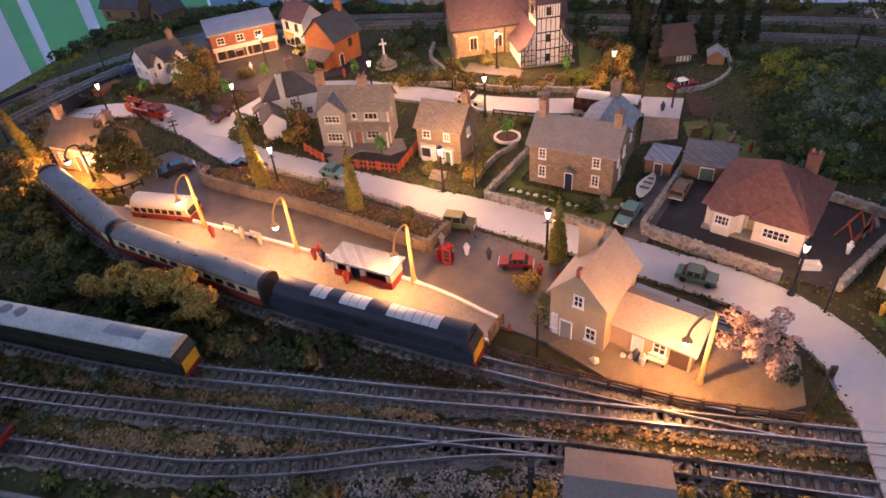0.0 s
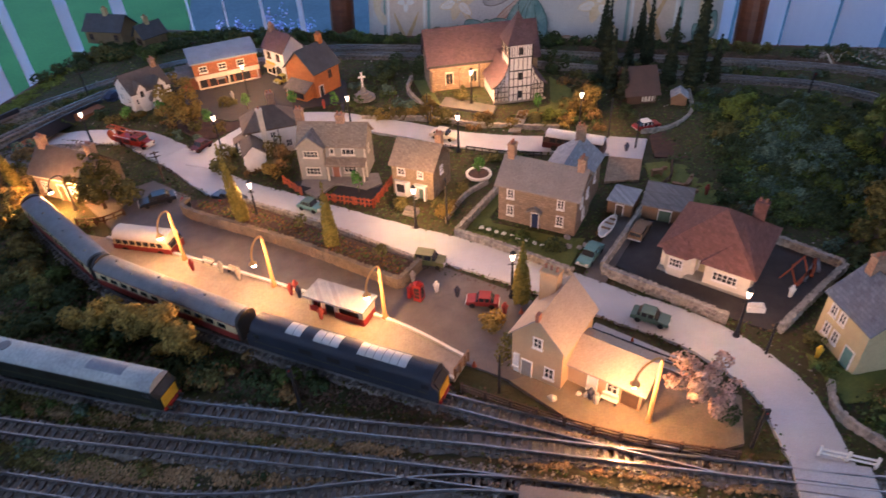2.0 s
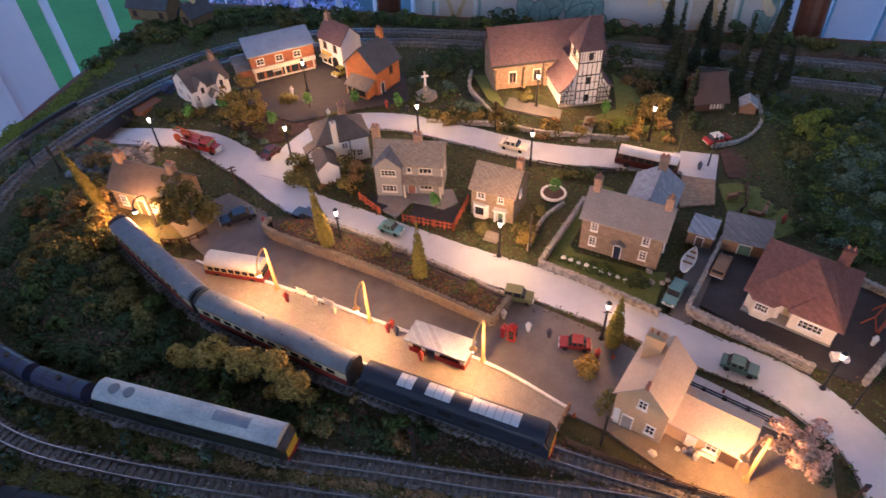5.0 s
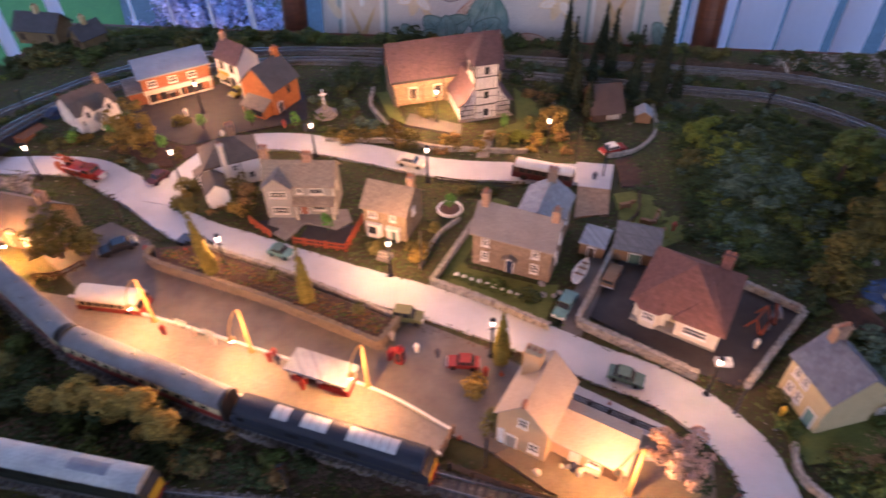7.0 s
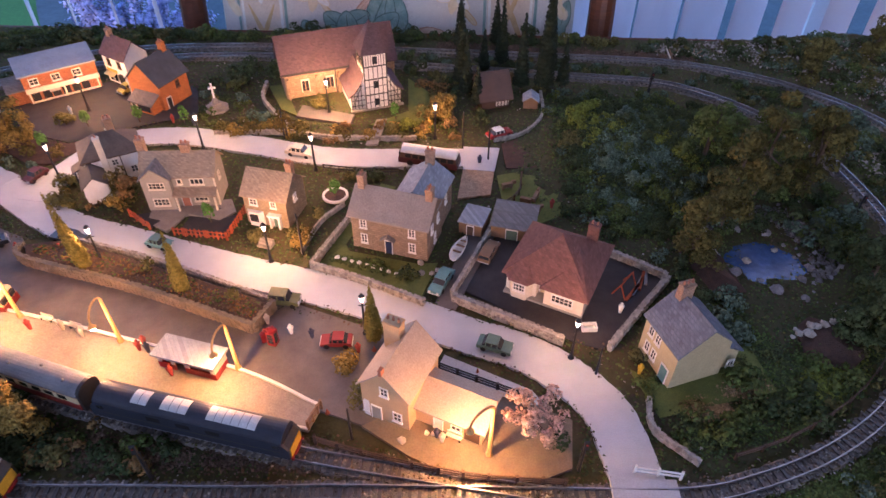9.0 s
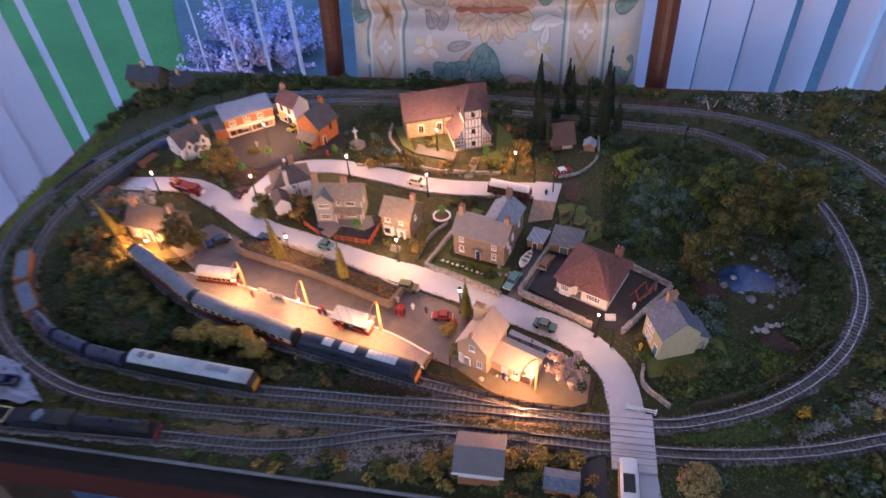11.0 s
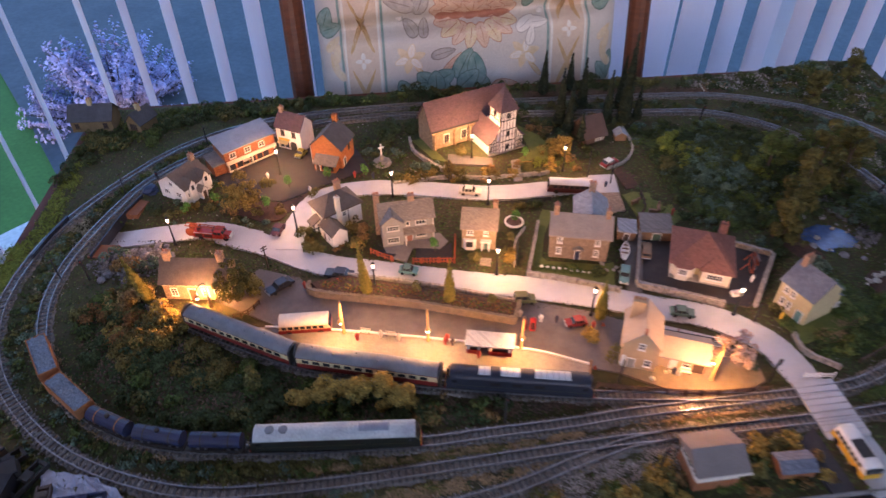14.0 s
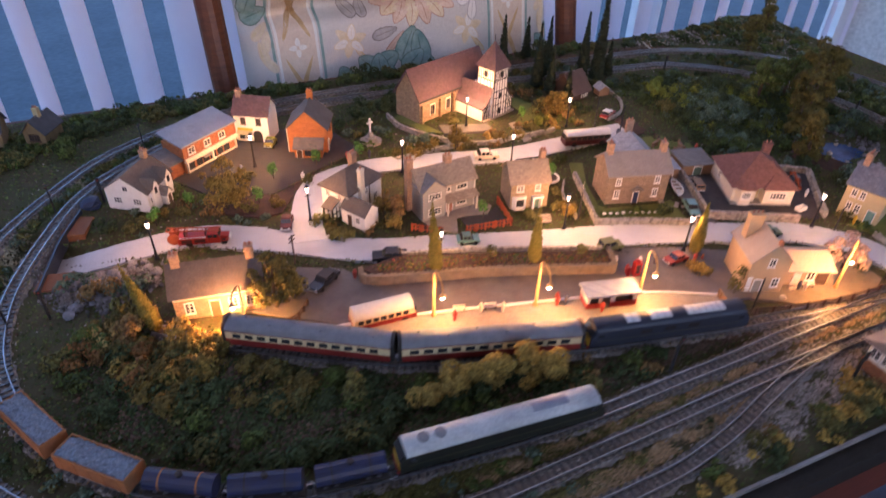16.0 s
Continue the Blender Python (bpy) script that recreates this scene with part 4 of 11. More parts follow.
def beam(at, u0, z0, u1, z1, w=0.0008):
    d = Vector((u1 - u0, z1 - z0)).normalized()
    n = Vector((-d.y, d.x)) * w / 2
    q = [(u0 - n.x, z0 - n.y), (u1 - n.x, z1 - n.y), (u1 + n.x, z1 + n.y), (u0 + n.x, z0 + n.y)]
    part("timber", Shape().add([at(u, z, o) for o in (-0.0003, 0.0005) for u, z in q], [(3, 2, 1, 0), (4, 5, 6, 7), (0, 1, 5, 4), (1, 2, 6, 5), (2, 3, 7, 6), (3, 0, 4, 7)]), M_BLACK, hs)


TWW = TX1 - TX0
for face, wid in (("f", TWW), ("r", 0.030), ("l", 0.030)):
    at = on_face(face, TWW, 0.030, TX0, TY)
    lo = 0.0 if face == "f" else 0.044
    for z in (0.0008, 0.019, 0.0380, 0.0535, 0.0682):
        if z >= lo:
            beam(at, 0, z, wid, z, 0.0013)
    for u in (0.0006, wid - 0.0006):
        beam(at, u, max(lo, 0.0), u, 0.0685, 0.0012)
    for k in range(6):
        u = 0.0005 + (wid - 0.001) * k / 5
        beam(at, u, max(lo, 0.0), u, 0.053)
    for k in range(10):
        u = 0.0005 + (wid - 0.001) * k / 9
        beam(at, u, 0.054, u, 0.0685, 0.0006)
    if face == "f":
        for z in (0.0095, 0.029):
            beam(at, 0, z, wid, z, 0.0006)
    for z in ((0.005, 0.027, 0.0565) if face == "f" else (0.0565,)):
        part("opening", slab(Shape(), at, wid / 2 - 0.0028, z, wid / 2 + 0.0028, z + 0.0085, -0.0003, 0.0009), M_GLASSD, hs)
atf = on_face("f", TWW, 0.03, TX0, TY + 0.003)
for sgn in (-1, 1):
    b0 = 0 if sgn < 0 else TWW
    for k in range(1, 5):
        u = b0 + sgn * 0.016 * k / 4
        beam(atf, u, 0, u, (0.0335, 0.025, 0.0212, 0.0185)[k - 1], 0.0007)
    for z in (0.006, 0.0125, 0.0185):
        beam(atf, b0, z, b0 + sgn * 0.016, z, 0.0007)
    beam(atf, b0 + sgn * 0.0155, 0.004, b0 + sgn * 0.002, 0.032, 0.0007)
part("downpipe", Shape().box(0.0605, -0.0012, 0, 0.0617, 0.0, 0.034), M_BLACK, hs)
# black strip modelled in place of the deep shadow under the eaves
part("fascia_board", Shape().box(-0.002, -0.0036, 0.0310, TX0 - 0.002, -0.0024, 0.0330), M_BLACK, hs)
part("plinth", Shape().box(TX0 - 0.018, TY - 0.0015, 0, TX1 + 0.018, TY + 0.0029, 0.0018), M_PLAT, hs)
at = on_face("f", 0.135, D)
for u in (0.020, 0.050):
    win = part("window", slab(slab(Shape(), at, u, 0.008, u + 0.0035, 0.021, -0.0003, 0.0005), at, u + 0.0045, 0.008, u + 0.008, 0.021, -0.0003, 0.0005), M_GLASSD, hs)
    part("surround", slab(slab(slab(Shape(), at, u - 0.001, 0.0065, u, 0.0225, -0.0003, 0.0009), at, u + 0.008, 0.0065, u + 0.009, 0.0225, -0.0003, 0.0009), at, u - 0.001, 0.021, u + 0.009, 0.0228, -0.0003, 0.0009), M_CREAMW, win)
for u in (0.002, 0.036, 0.063):
    part("buttress", Shape().box(u, -0.004, 0, u + 0.003, 0, 0.026), M_SANDST, hs)

M_SHOPR = mat("blue_grey_slate_sheet", (0.23, 0.28, 0.35), 0.7, (0.17, 0.21, 0.27), 60, 0.15, fine=700)
# row of two shops
hs, W = site("shop", "red brick shop parade with cream shopfronts", "shop", (-0.2440, 0.8380), (-0.1715, 0.8750))
D = 0.034
part("wall", Shape().box(0, 0, 0.0165, W, D, 0.034).box(0, 0.001, 0, W, D, 0.0165), M_BRICK, hs)
part("roof", Shape().extrude([(-0.003, 0.034), (D + 0.002, 0.043), (D + 0.002, 0.0446), (-0.003, 0.0356)], lambda y, z: (-0.003, y, z), lambda y, z: (W + 0.002, y, z)), M_SHOPR, hs)
part("shopfront", Shape().box(0.002, -0.0015, 0.0, 0.0035, 0.001, 0.018).box(W - 0.004, -0.0015, 0, W - 0.0025, 0.001, 0.018).box(W / 2 - 0.001, -0.0015, 0, W / 2 + 0.001, 0.001, 0.018).box(0, -0.0025, 0.0135, W, 0.001, 0.0185).box(0.0035, -0.001, 0, W - 0.004, 0.001, 0.0020), M_CREAMW, hs)
at = on_face("f", W, D, 0, 0.001)
for u in (0.0045, 0.0165, 0.0265, 0.0375, 0.049, 0.0595):
    part("shop_window", slab(Shape(), at, u, 0.0022, u + 0.0088, 0.0134, -0.0002, 0.0003), M_GLASSD, hs)
at = on_face("f", W, D)
for u in (0.007, 0.031, 0.054):
    window(hs, at, u, 0.0215, 0.010, 0.0085, 1, 1)
part("awning", Shape().extrude([(-0.006, 0.0115), (0, 0.0135), (0, 0.0142), (-0.006, 0.0122)], lambda y, z: (0.024, y, z), lambda y, z: (0.036, y, z)), M_GREYW, hs)
part("side_wall", Shape().extrude([(0.004, 0), (0.028, 0), (0.028, 0.024), (0.004, 0.017)], lambda y, z: (-0.018, y, z), lambda y, z: (0.0, y, z)), M_BRICK, hs)
part("side_roof", Shape().extrude([(0.002, 0.0166), (0.030, 0.0246), (0.030, 0.0258), (0.002, 0.0178)], lambda y, z: (-0.020, y, z), lambda y, z: (0.0, y, z)), M_SLATE, hs)

# white house behind the shops
hs, W = site("house", "white house with purple roof, yellow shop awning, dark archway", "house", (-0.167, 0.891), (-0.134, 0.863))
D = 0.033
part("wall", gable_x(Shape(), 0, W, 0, D, 0.037, 0.054), M_WHITE, hs)
part("roof", roof_x(Shape(), 0, W, 0, D, 0.037, 0.054), M_PURPLER, hs)
at = on_face("f", W, D)
for u in (0.0085, 0.0280):
    window(hs, at, u, 0.0235, 0.0065, 0.0090, 1, 1, M_WOODD)
win = part("shop_window", slab(Shape(), at, 0.004, 0.003, 0.0215, 0.0125, -0.0002, 0.0006), M_GLASSD, hs)
for u in (0.0035, 0.0120, 0.0210):
    part("mullion", slab(Shape(), at, u, 0.0025, u + 0.0009, 0.013, -0.0002, 0.0010), M_CREAMW, win)
part("signboard", slab(Shape(), at, 0.003, 0.0155, 0.0225, 0.0185, -0.0003, 0.0009), M_YELP, hs)
arc = [(0.0285 + 0.0058 * math.cos(math.pi * k / 8), 0.0098 + 0.0058 * math.sin(math.pi * k / 8)) for k in range(9)]
part("archway", Shape().extrude([(0.0343, 0.0)] + arc + [(0.0227, 0.0)], lambda x, z: (x, 0.0004, z), lambda x, z: (x, -0.0006, z)), M_BLACK, hs, "dark arched doorway")
part("awning", Shape().extrude([(-0.0065, 0.0118), (0, 0.0150), (0, 0.0158), (-0.0065, 0.0126)], lambda y, z: (0.003, y, z), lambda y, z: (0.0215, y, z)), M_YELLOWW, hs)
chimney(hs, 0.004, D / 2, 0.006, 0.006, 0.047, 0.062, 2)

# red brick house, gable to the yard
hs, W = site("house", "orange brick house with slate roof and front lean-to", "house", (-0.1226, 0.8275), (-0.0830, 0.8022))
D = 0.044
part("wall", gable_y(Shape(), 0, W, 0, D, 0.033, 0.055), M_BRICKO, hs)
part("roof", roof_y(Shape(), 0, W, 0, D, 0.033, 0.055, 0.0028), M_DARKSLATE, hs)
chimney(hs, W / 2, D - 0.004, 0.007, 0.006, 0.047, 0.065, 2, M_BRICKO)
part("lean_to_wall", Shape().extrude([(-0.014, 0), (0, 0), (0, 0.019), (-0.014, 0.012)], lambda y, z: (0.009, y, z), lambda y, z: (W - 0.005, y, z)), M_BRICKO, hs)
part("lean_to_roof", Shape().extrude([(-0.016, 0.0115), (0, 0.0195), (0, 0.0208), (-0.016, 0.0128)], lambda y, z: (0.007, y, z), lambda y, z: (W - 0.003, y, z)), M_SLATE, hs)
at = on_face("f", W, D, 0, -0.014)
door(hs, at, 0.012, 0.006, 0.0105, M_WOODD)
part("shop_window", slab(Shape(), at, 0.021, 0.003, W - 0.008, 0.0100, -0.0002, 0.0005), M_GLASSD, hs)
at = on_face("r", W, D)
window(hs, at, 0.024, 0.019, 0.006, 0.009, 1, 1, M_WOODD)
door(hs, at, 0.006, 0.006, 0.014, M_BLACK)
part("downpipe", Shape().box(-0.0010, -0.0010, 0, -0.0001, -0.0001, 0.033), M_CREAMW, hs)

# low white cottage by the bridge
hs, W = site("cottage", "low white cottage with dark patched roof", "house", (-0.334, 0.809), (-0.299, 0.776))
D = 0.048
part("wall", gable_y(Shape(), 0, W, 0, D, 0.024, 0.040), M_WHITE, hs)
part("roof", roof_y(Shape(), 0, W, 0, D, 0.024, 0.040), M_OFFR, hs)
chimney(hs, W / 2, D - 0.004, 0.006, 0.006, 0.034, 0.050, 2)
for y0 in (0.006, 0.031):
    dm = part("gablet", gable_x(Shape(), W - 0.010, W + 0.0035, y0, y0 + 0.011, 0.027, 0.0345), M_WHITE, hs, "white gabled dormer")
    part("gablet_roof", roof_x(Shape(), W - 0.010, W + 0.0035, y0, y0 + 0.011, 0.027, 0.0345, 0.0013), M_OFFR, dm)
    part("pane", Shape().box(W + 0.0034, y0 + 0.0035, 0.0185, W + 0.0039, y0 + 0.0075, 0.0255), M_GLASSD, dm)
part("porch_wall", gable_x(Shape(), W, W + 0.009, 0.019, 0.029, 0.013, 0.019), M_WHITE, hs)
part("porch_roof", roof_x(Shape(), W, W + 0.009, 0.019, 0.029, 0.013, 0.019, 0.0015), M_SLATE, hs)
part("door", Shape().box(W + 0.0089, 0.0215, 0, W + 0.0094, 0.0265, 0.0110), M_WOODD, hs)
at = on_face("f", W, D)
window(hs, at, 0.008, 0.008, 0.010, 0.008, 2, 1)
window(hs, at, 0.030, 0.008, 0.010, 0.008, 2, 1)
window(hs, at, 0.021, 0.023, 0.007, 0.007, 1, 0)
at = on_face("r", W, D)
window(hs, at, 0.003, 0.009, 0.008, 0.008, 1, 1)
window(hs, at, 0.035, 0.009, 0.009, 0.008, 1, 1)

# stone goods office at the platform's west end
hs, W = site("stone_office", "honey stone building with slate roof and red door", "house", (-0.321, 0.594), (-0.252, 0.571))
D = 0.040
part("wall", gable_x(Shape(), 0, W, 0, D, 0.027, 0.045), M_SANDST, hs)
part("roof", roof_x(Shape(), 0, W, 0, D, 0.027, 0.045, 0.003), M_OFFR, hs)
chimney(hs, 0.006, D / 2, 0.007, 0.007, 0.038, 0.056, 2)
chimney(hs, W - 0.006, D / 2, 0.007, 0.007, 0.038, 0.056, 2)
at = on_face("f", W, D)
for u in (0.008, 0.044, 0.058):
    window(hs, at, u, 0.006, 0.008, 0.012, 1, 2)
door(hs, at, 0.029, 0.008, 0.017, M_ORANGEF)
part("string_course", slab(Shape(), at, 0, 0.0215, W, 0.023, -0.0003, 0.0006), M_CREAMW, hs)

# far corner pair of houses
for fl, fr, d, h, r in (((-0.476, 1.022), (-0.414, 1.008), 0.038, 0.021, 0.038), ((-0.391, 1.000), (-0.370, 0.984), 0.036, 0.018, 0.032)):
    hs, W = site("house", "ochre house with dark slate roof in the corner", "house", fl, fr, G + 0.004, "corner houses")
    part("wall", (gable_x if W > 0.05 else gable_y)(Shape(), 0, W, 0, d, h, r), M_CORNERW, hs)
    part("roof", (roof_x if W > 0.05 else roof_y)(Shape(), 0, W, 0, d, h, r, 0.003), M_DARKSLATE, hs)
    at = on_face("f", W, d)
    window(hs, at, 0.006, 0.006, 0.007, 0.009, 1, 1, M_WOODD)
    window(hs, at, W - 0.014, 0.006, 0.007, 0.009, 1, 1, M_WOODD)
    chimney(hs, W / 2, d / 2, 0.006, 0.006, r - 0.004, r + 0.010, 2, M_YELLOWW)

M_HUTR = mat("dark_brown_felt_roof", (0.10, 0.07, 0.062), 0.85, (0.07, 0.05, 0.045), 90, 0.2)
M_BOXR = mat("taupe_card_roof", (0.20, 0.175, 0.165), 0.8, (0.16, 0.14, 0.13), 40, 0.1, fine=900)
# timbered hut among the conifers, with a small shed
hs, W = site("hut", "dark-roofed half-timbered hut among conifers", "hut", (0.284, 0.760), (0.318, 0.764))
part("wall", gable_x(Shape(), 0, W, 0, 0.042, 0.014, 0.036), M_WOODD, hs)
part("roof", roof_x(Shape(), 0, W, 0, 0.042, 0.014, 0.036, 0.0035), M_HUTR, hs)
part("front_panel", Shape().box(0.017, -0.0012, 0.003, 0.032, 0.0, 0.0105), M_CREAMW, hs)
for u in (0.0185, 0.0225, 0.0265, 0.030):
    part("timber", Shape().box(u, -0.0018, 0.003, u + 0.001, -0.0012, 0.0105), M_WOODD, hs)
hs, W = site("shed", "small dark shed with pale gabled roof", "shed", (0.333, 0.757), (0.349, 0.753))
part("wall", gable_y(Shape(), 0, W, 0, 0.016, 0.010, 0.0155), M_WOODM, hs)
part("roof", roof_y(Shape(), 0, W, 0, 0.016, 0.010, 0.0155, 0.0018), M_PALESLATE, hs)

# garden shed and garage by the bungalow
hs, W = site("shed", "wooden garden shed with pale flat roof", "shed", (0.224, 0.543), (0.243, 0.533))
part("wall", Shape().box(0, 0, 0, W, 0.026, 0.013), M_WOODM, hs)
part("roof", Shape().box(-0.001, -0.001, 0.013, W + 0.001, 0.027, 0.0145), M_PALESLATE, hs)
door(hs, on_face("f", W, 0.026), 0.008, 0.006, 0.011, M_WOODD)
hs, W = site("garage", "low timber garage with grey roof and green doors", "garage", (0.252, 0.534), (0.287, 0.520))
part("wall", Shape().box(0, 0, 0, W, 0.032, 0.0135), M_WOODM, hs)
part("roof", Shape().extrude([(-0.002, 0.0135), (0.034, 0.017), (0.034, 0.0183), (-0.002, 0.0148)], lambda y, z: (-0.0015, y, z), lambda y, z: (W + 0.0015, y, z)), M_SLATE, hs)
door(hs, on_face("f", W, 0.032), 0.014, 0.010, 0.0115, M_GREENP)

# platform shelter
hs, W = site("shelter", "cream and red wooden platform waiting shelter", "shelter", (-0.016, 0.4155), (0.027, 0.397), G + 0.0052)
part("base_wall", Shape().box(0, 0, 0, 0.014, 0.0012, 0.006).box(0.022, 0, 0, W, 0.0012, 0.006).box(0, 0.0012, 0, 0.0012, 0.016, 0.006).box(W - 0.0012, 0.0012, 0, W, 0.016, 0.006).box(0.0012, 0.0148, 0, W - 0.0012, 0.016, 0.006), M_REDP, hs)
part("upper_wall", Shape().box(0, 0, 0.006, 0.003, 0.0012, 0.0145).box(0.011, 0, 0.006, 0.014, 0.0012, 0.0145).box(0.022, 0, 0.006, 0.026, 0.0012, 0.0145).box(W - 0.004, 0, 0.006, W, 0.0012, 0.0145).box(0, 0, 0.0125, W, 0.0012, 0.0145).box(0, 0.0012, 0.006, 0.0012, 0.016, 0.0145).box(W - 0.0012, 0.0012, 0.006, W, 0.016, 0.0145).box(0.0012, 0.0148, 0.006, W - 0.0012, 0.016, 0.0145), M_CREAMW, hs)
part("roof", Shape().box(-0.002, -0.003, 0.0145, W + 0.002, 0.018, 0.0162), M_PALESLATE, hs)
part("bench", Shape().box(0.003, 0.010, 0.003, W - 0.003, 0.0145, 0.004), M_WOODM, hs)

# signal box by the crossing
hs, W = site("signal_box", "brick signal box with glazed upper storey, grey roof", "signal box", (0.126, 0.2165), (0.165, 0.2105))
D = 0.034
part("base_wall", Shape().box(0, 0, 0, W, D, 0.012), M_BRICK, hs)
part("upper_wall", Shape().box(0.0008, 0.0008, 0.012, W - 0.0008, D - 0.0008, 0.028), M_CREAMW, hs)
part("roof", gable_x(Shape(), -0.004, W + 0.004, -0.005, D + 0.005, 0.029, 0.040, 0.0278), M_BOXR, hs)
part("bargeboard", Shape().box(-0.0042, -0.0056, 0.0270, W + 0.0042, -0.0046, 0.0292), M_CREAMW, hs)
for face, wid in (("f", W), ("b", W), ("l", D), ("r", D)):
    at = on_face(face, W - 0.0016, D - 0.0016, 0.0008, 0.0008)
    for k in range(3):
        window(hs, at, 0.002 + k * (wid - 0.004) / 3, 0.0150, (wid - 0.008) / 3, 0.0100, 1, 1, sill=False)
hs, W = site("hut", "low dark brown platelayers hut", "hut", (0.206, 0.205), (0.236, 0.199))
part("wall", gable_x(Shape(), 0, W, 0, 0.019, 0.010, 0.0135), M_BRICK, hs)
part("roof", roof_x(Shape(), 0, W, 0, 0.019, 0.010, 0.0135, 0.0015), M_BLUER, hs)


# ---------------------------------------------------------------- the room
RX0, RX1, RV0, RV1 = -1.42, 1.75, -1.6, 1.50   # in the board's axes
M_WALLP = mat("room_wall_paint", (0.62, 0.60, 0.57), 0.9, (0.55, 0.53, 0.50), 3, 0.05, fine=80)
M_CARPET = mat("blue_grey_carpet", (0.16, 0.19, 0.24), 0.95, (0.10, 0.12, 0.15), 20, 0.4, fine=300)
M_UPVC = mat("white_upvc", (0.75, 0.77, 0.80), 0.35, (0.68, 0.70, 0.74), 8, 0.0)
M_SLAT = mat("blind_fabric", (0.84, 0.79, 0.82), 0.85, (0.76, 0.71, 0.74), 6, 0.1, fine=900)
nt = M_SLAT.node_tree
tr = nt.nodes.new("ShaderNodeBsdfTranslucent")
tr.inputs[0].default_value = (0.80, 0.76, 0.83, 1)
mx = nt.nodes.new("ShaderNodeMixShader")
mx.inputs[0].default_value = 0.45
nt.links.new(nt.nodes["Principled BSDF"].outputs[0], mx.inputs[1])
nt.links.new(tr.outputs[0], mx.inputs[2])
nt.links.new(mx.outputs[0], nt.nodes["Material Output"].inputs[0])


def room_box(name, u0, v0, z0, u1, v1, z1, material, label, kind="structure", category=""):
    s = Shape()
    s.box(u0, v0, z0, u1, v1, z1)
    s.v = [(*board(x, y), z) for x, y, z in s.v]
    return tagged(part(name, s, material), label, category, kind=kind)


room_box("floor", RX0, RV0, -0.05, RX1, RV1, 0.0, M_CARPET, "blue-grey carpet floor")
room_box("ceiling", RX0 - 0.1, RV0 - 0.1, 2.35, RX1 + 0.1, RV1 + 0.1, 2.42, M_WALLP, "plain white ceiling")
for a in ((RX0, 0, -0.55, 2.35), (1.25, 0, RX1, 2.35), (-0.55, 0, 1.25, 1.0), (-0.55, 2.1, 1.25, 2.35)):
    room_box("wall_south", a[0], RV0 - 0.1, a[1], a[2], RV0, a[3], M_WALLP, "plain pale wall round the added south window")
room_box("wall_east", RX1, RV0 - 0.1, 0, RX1 + 0.1, RV1 + 0.1, 2.35, M_WALLP, "plain pale wall")
SILL, HEAD = 0.20, 2.05
room_box("wall_north", -0.88, RV1, 0, RX1, RV1 + 0.1, SILL, M_WALLP, "low wall under the window")
room_box("wall_north", -0.88, RV1, HEAD, RX1, RV1 + 0.1, 2.35, M_WALLP, "wall over the window")
room_box("wall_west", RX0 - 0.1, RV0 - 0.1, 0, RX0, RV1 - 0.54, SILL, M_WALLP, "low wall under the window")
room_box("wall_west", RX0 - 0.1, RV0 - 0.1, HEAD, RX0, RV1 - 0.54, 2.35, M_WALLP, "wall over the window")
for z0, z1, what in ((0, SILL, "low wall under the bay window"), (HEAD, 2.35, "wall over the bay window")):
    tagged(part("wall_bay", Shape().prism([(*board(RX0, RV1 - 0.54),), (*board(-0.88, RV1),), (*board(-0.88, RV1 + 0.1),), (*board(RX0 - 0.1, RV1 - 0.54),)], z0, z1), M_WALLP), what, kind="structure")
# window frames
w1 = tagged(thing("window_1", "white framed window behind the blinds", "window", 0, 0, 0, TH), kind="structure")
for u in (-0.02, 0.90, RX1 - 0.03):
    part("window_frame", Shape().box(u - 0.03, RV1 + 0.02, SILL, u + 0.03, RV1 + 0.075, HEAD), M_UPVC, w1)
part("window_frame", Shape().box(-0.86, RV1 + 0.02, SILL, RX1, RV1 + 0.075, SILL + 0.05), M_UPVC, w1)
part("window_sill", Shape().box(-0.86, RV1 - 0.12, SILL - 0.03, RX1, RV1 + 0.02, SILL), M_UPVC, w1)
# unseen window, added only to go with the south fill lamp
w3 = tagged(thing("window_3", "unseen white framed window added in the south wall", "window", 0, 0, 0, TH), kind="structure")
for u in (-0.52, 0.35, 1.22):
    part("window_frame", Shape().box(u - 0.03, RV0 - 0.075, 1.0, u + 0.03, RV0 - 0.02, 2.1), M_UPVC, w3)
w2 = tagged(thing("window_2", "white framed side window behind the blinds", "window", 0, 0, 0, TH), kind="structure")
for v in (RV0 + 0.03, -0.9, -0.2, 0.5, RV1 - 0.57):
    part("window_frame", Shape().box(RX0 - 0.075, v - 0.03, SILL, RX0 - 0.02, v + 0.03, HEAD), M_UPVC, w2)
part("window_frame", Shape().box(RX0 - 0.075, RV0, SILL, RX0 - 0.02, RV1 - 0.54, SILL + 0.05), M_UPVC, w2)
part("window_sill", Shape().box(RX0 - 0.02, RV0, SILL - 0.03, RX0 + 0.10, RV1 - 0.56, SILL), M_UPVC, w2)

# vertical blinds
SLATW = 0.089


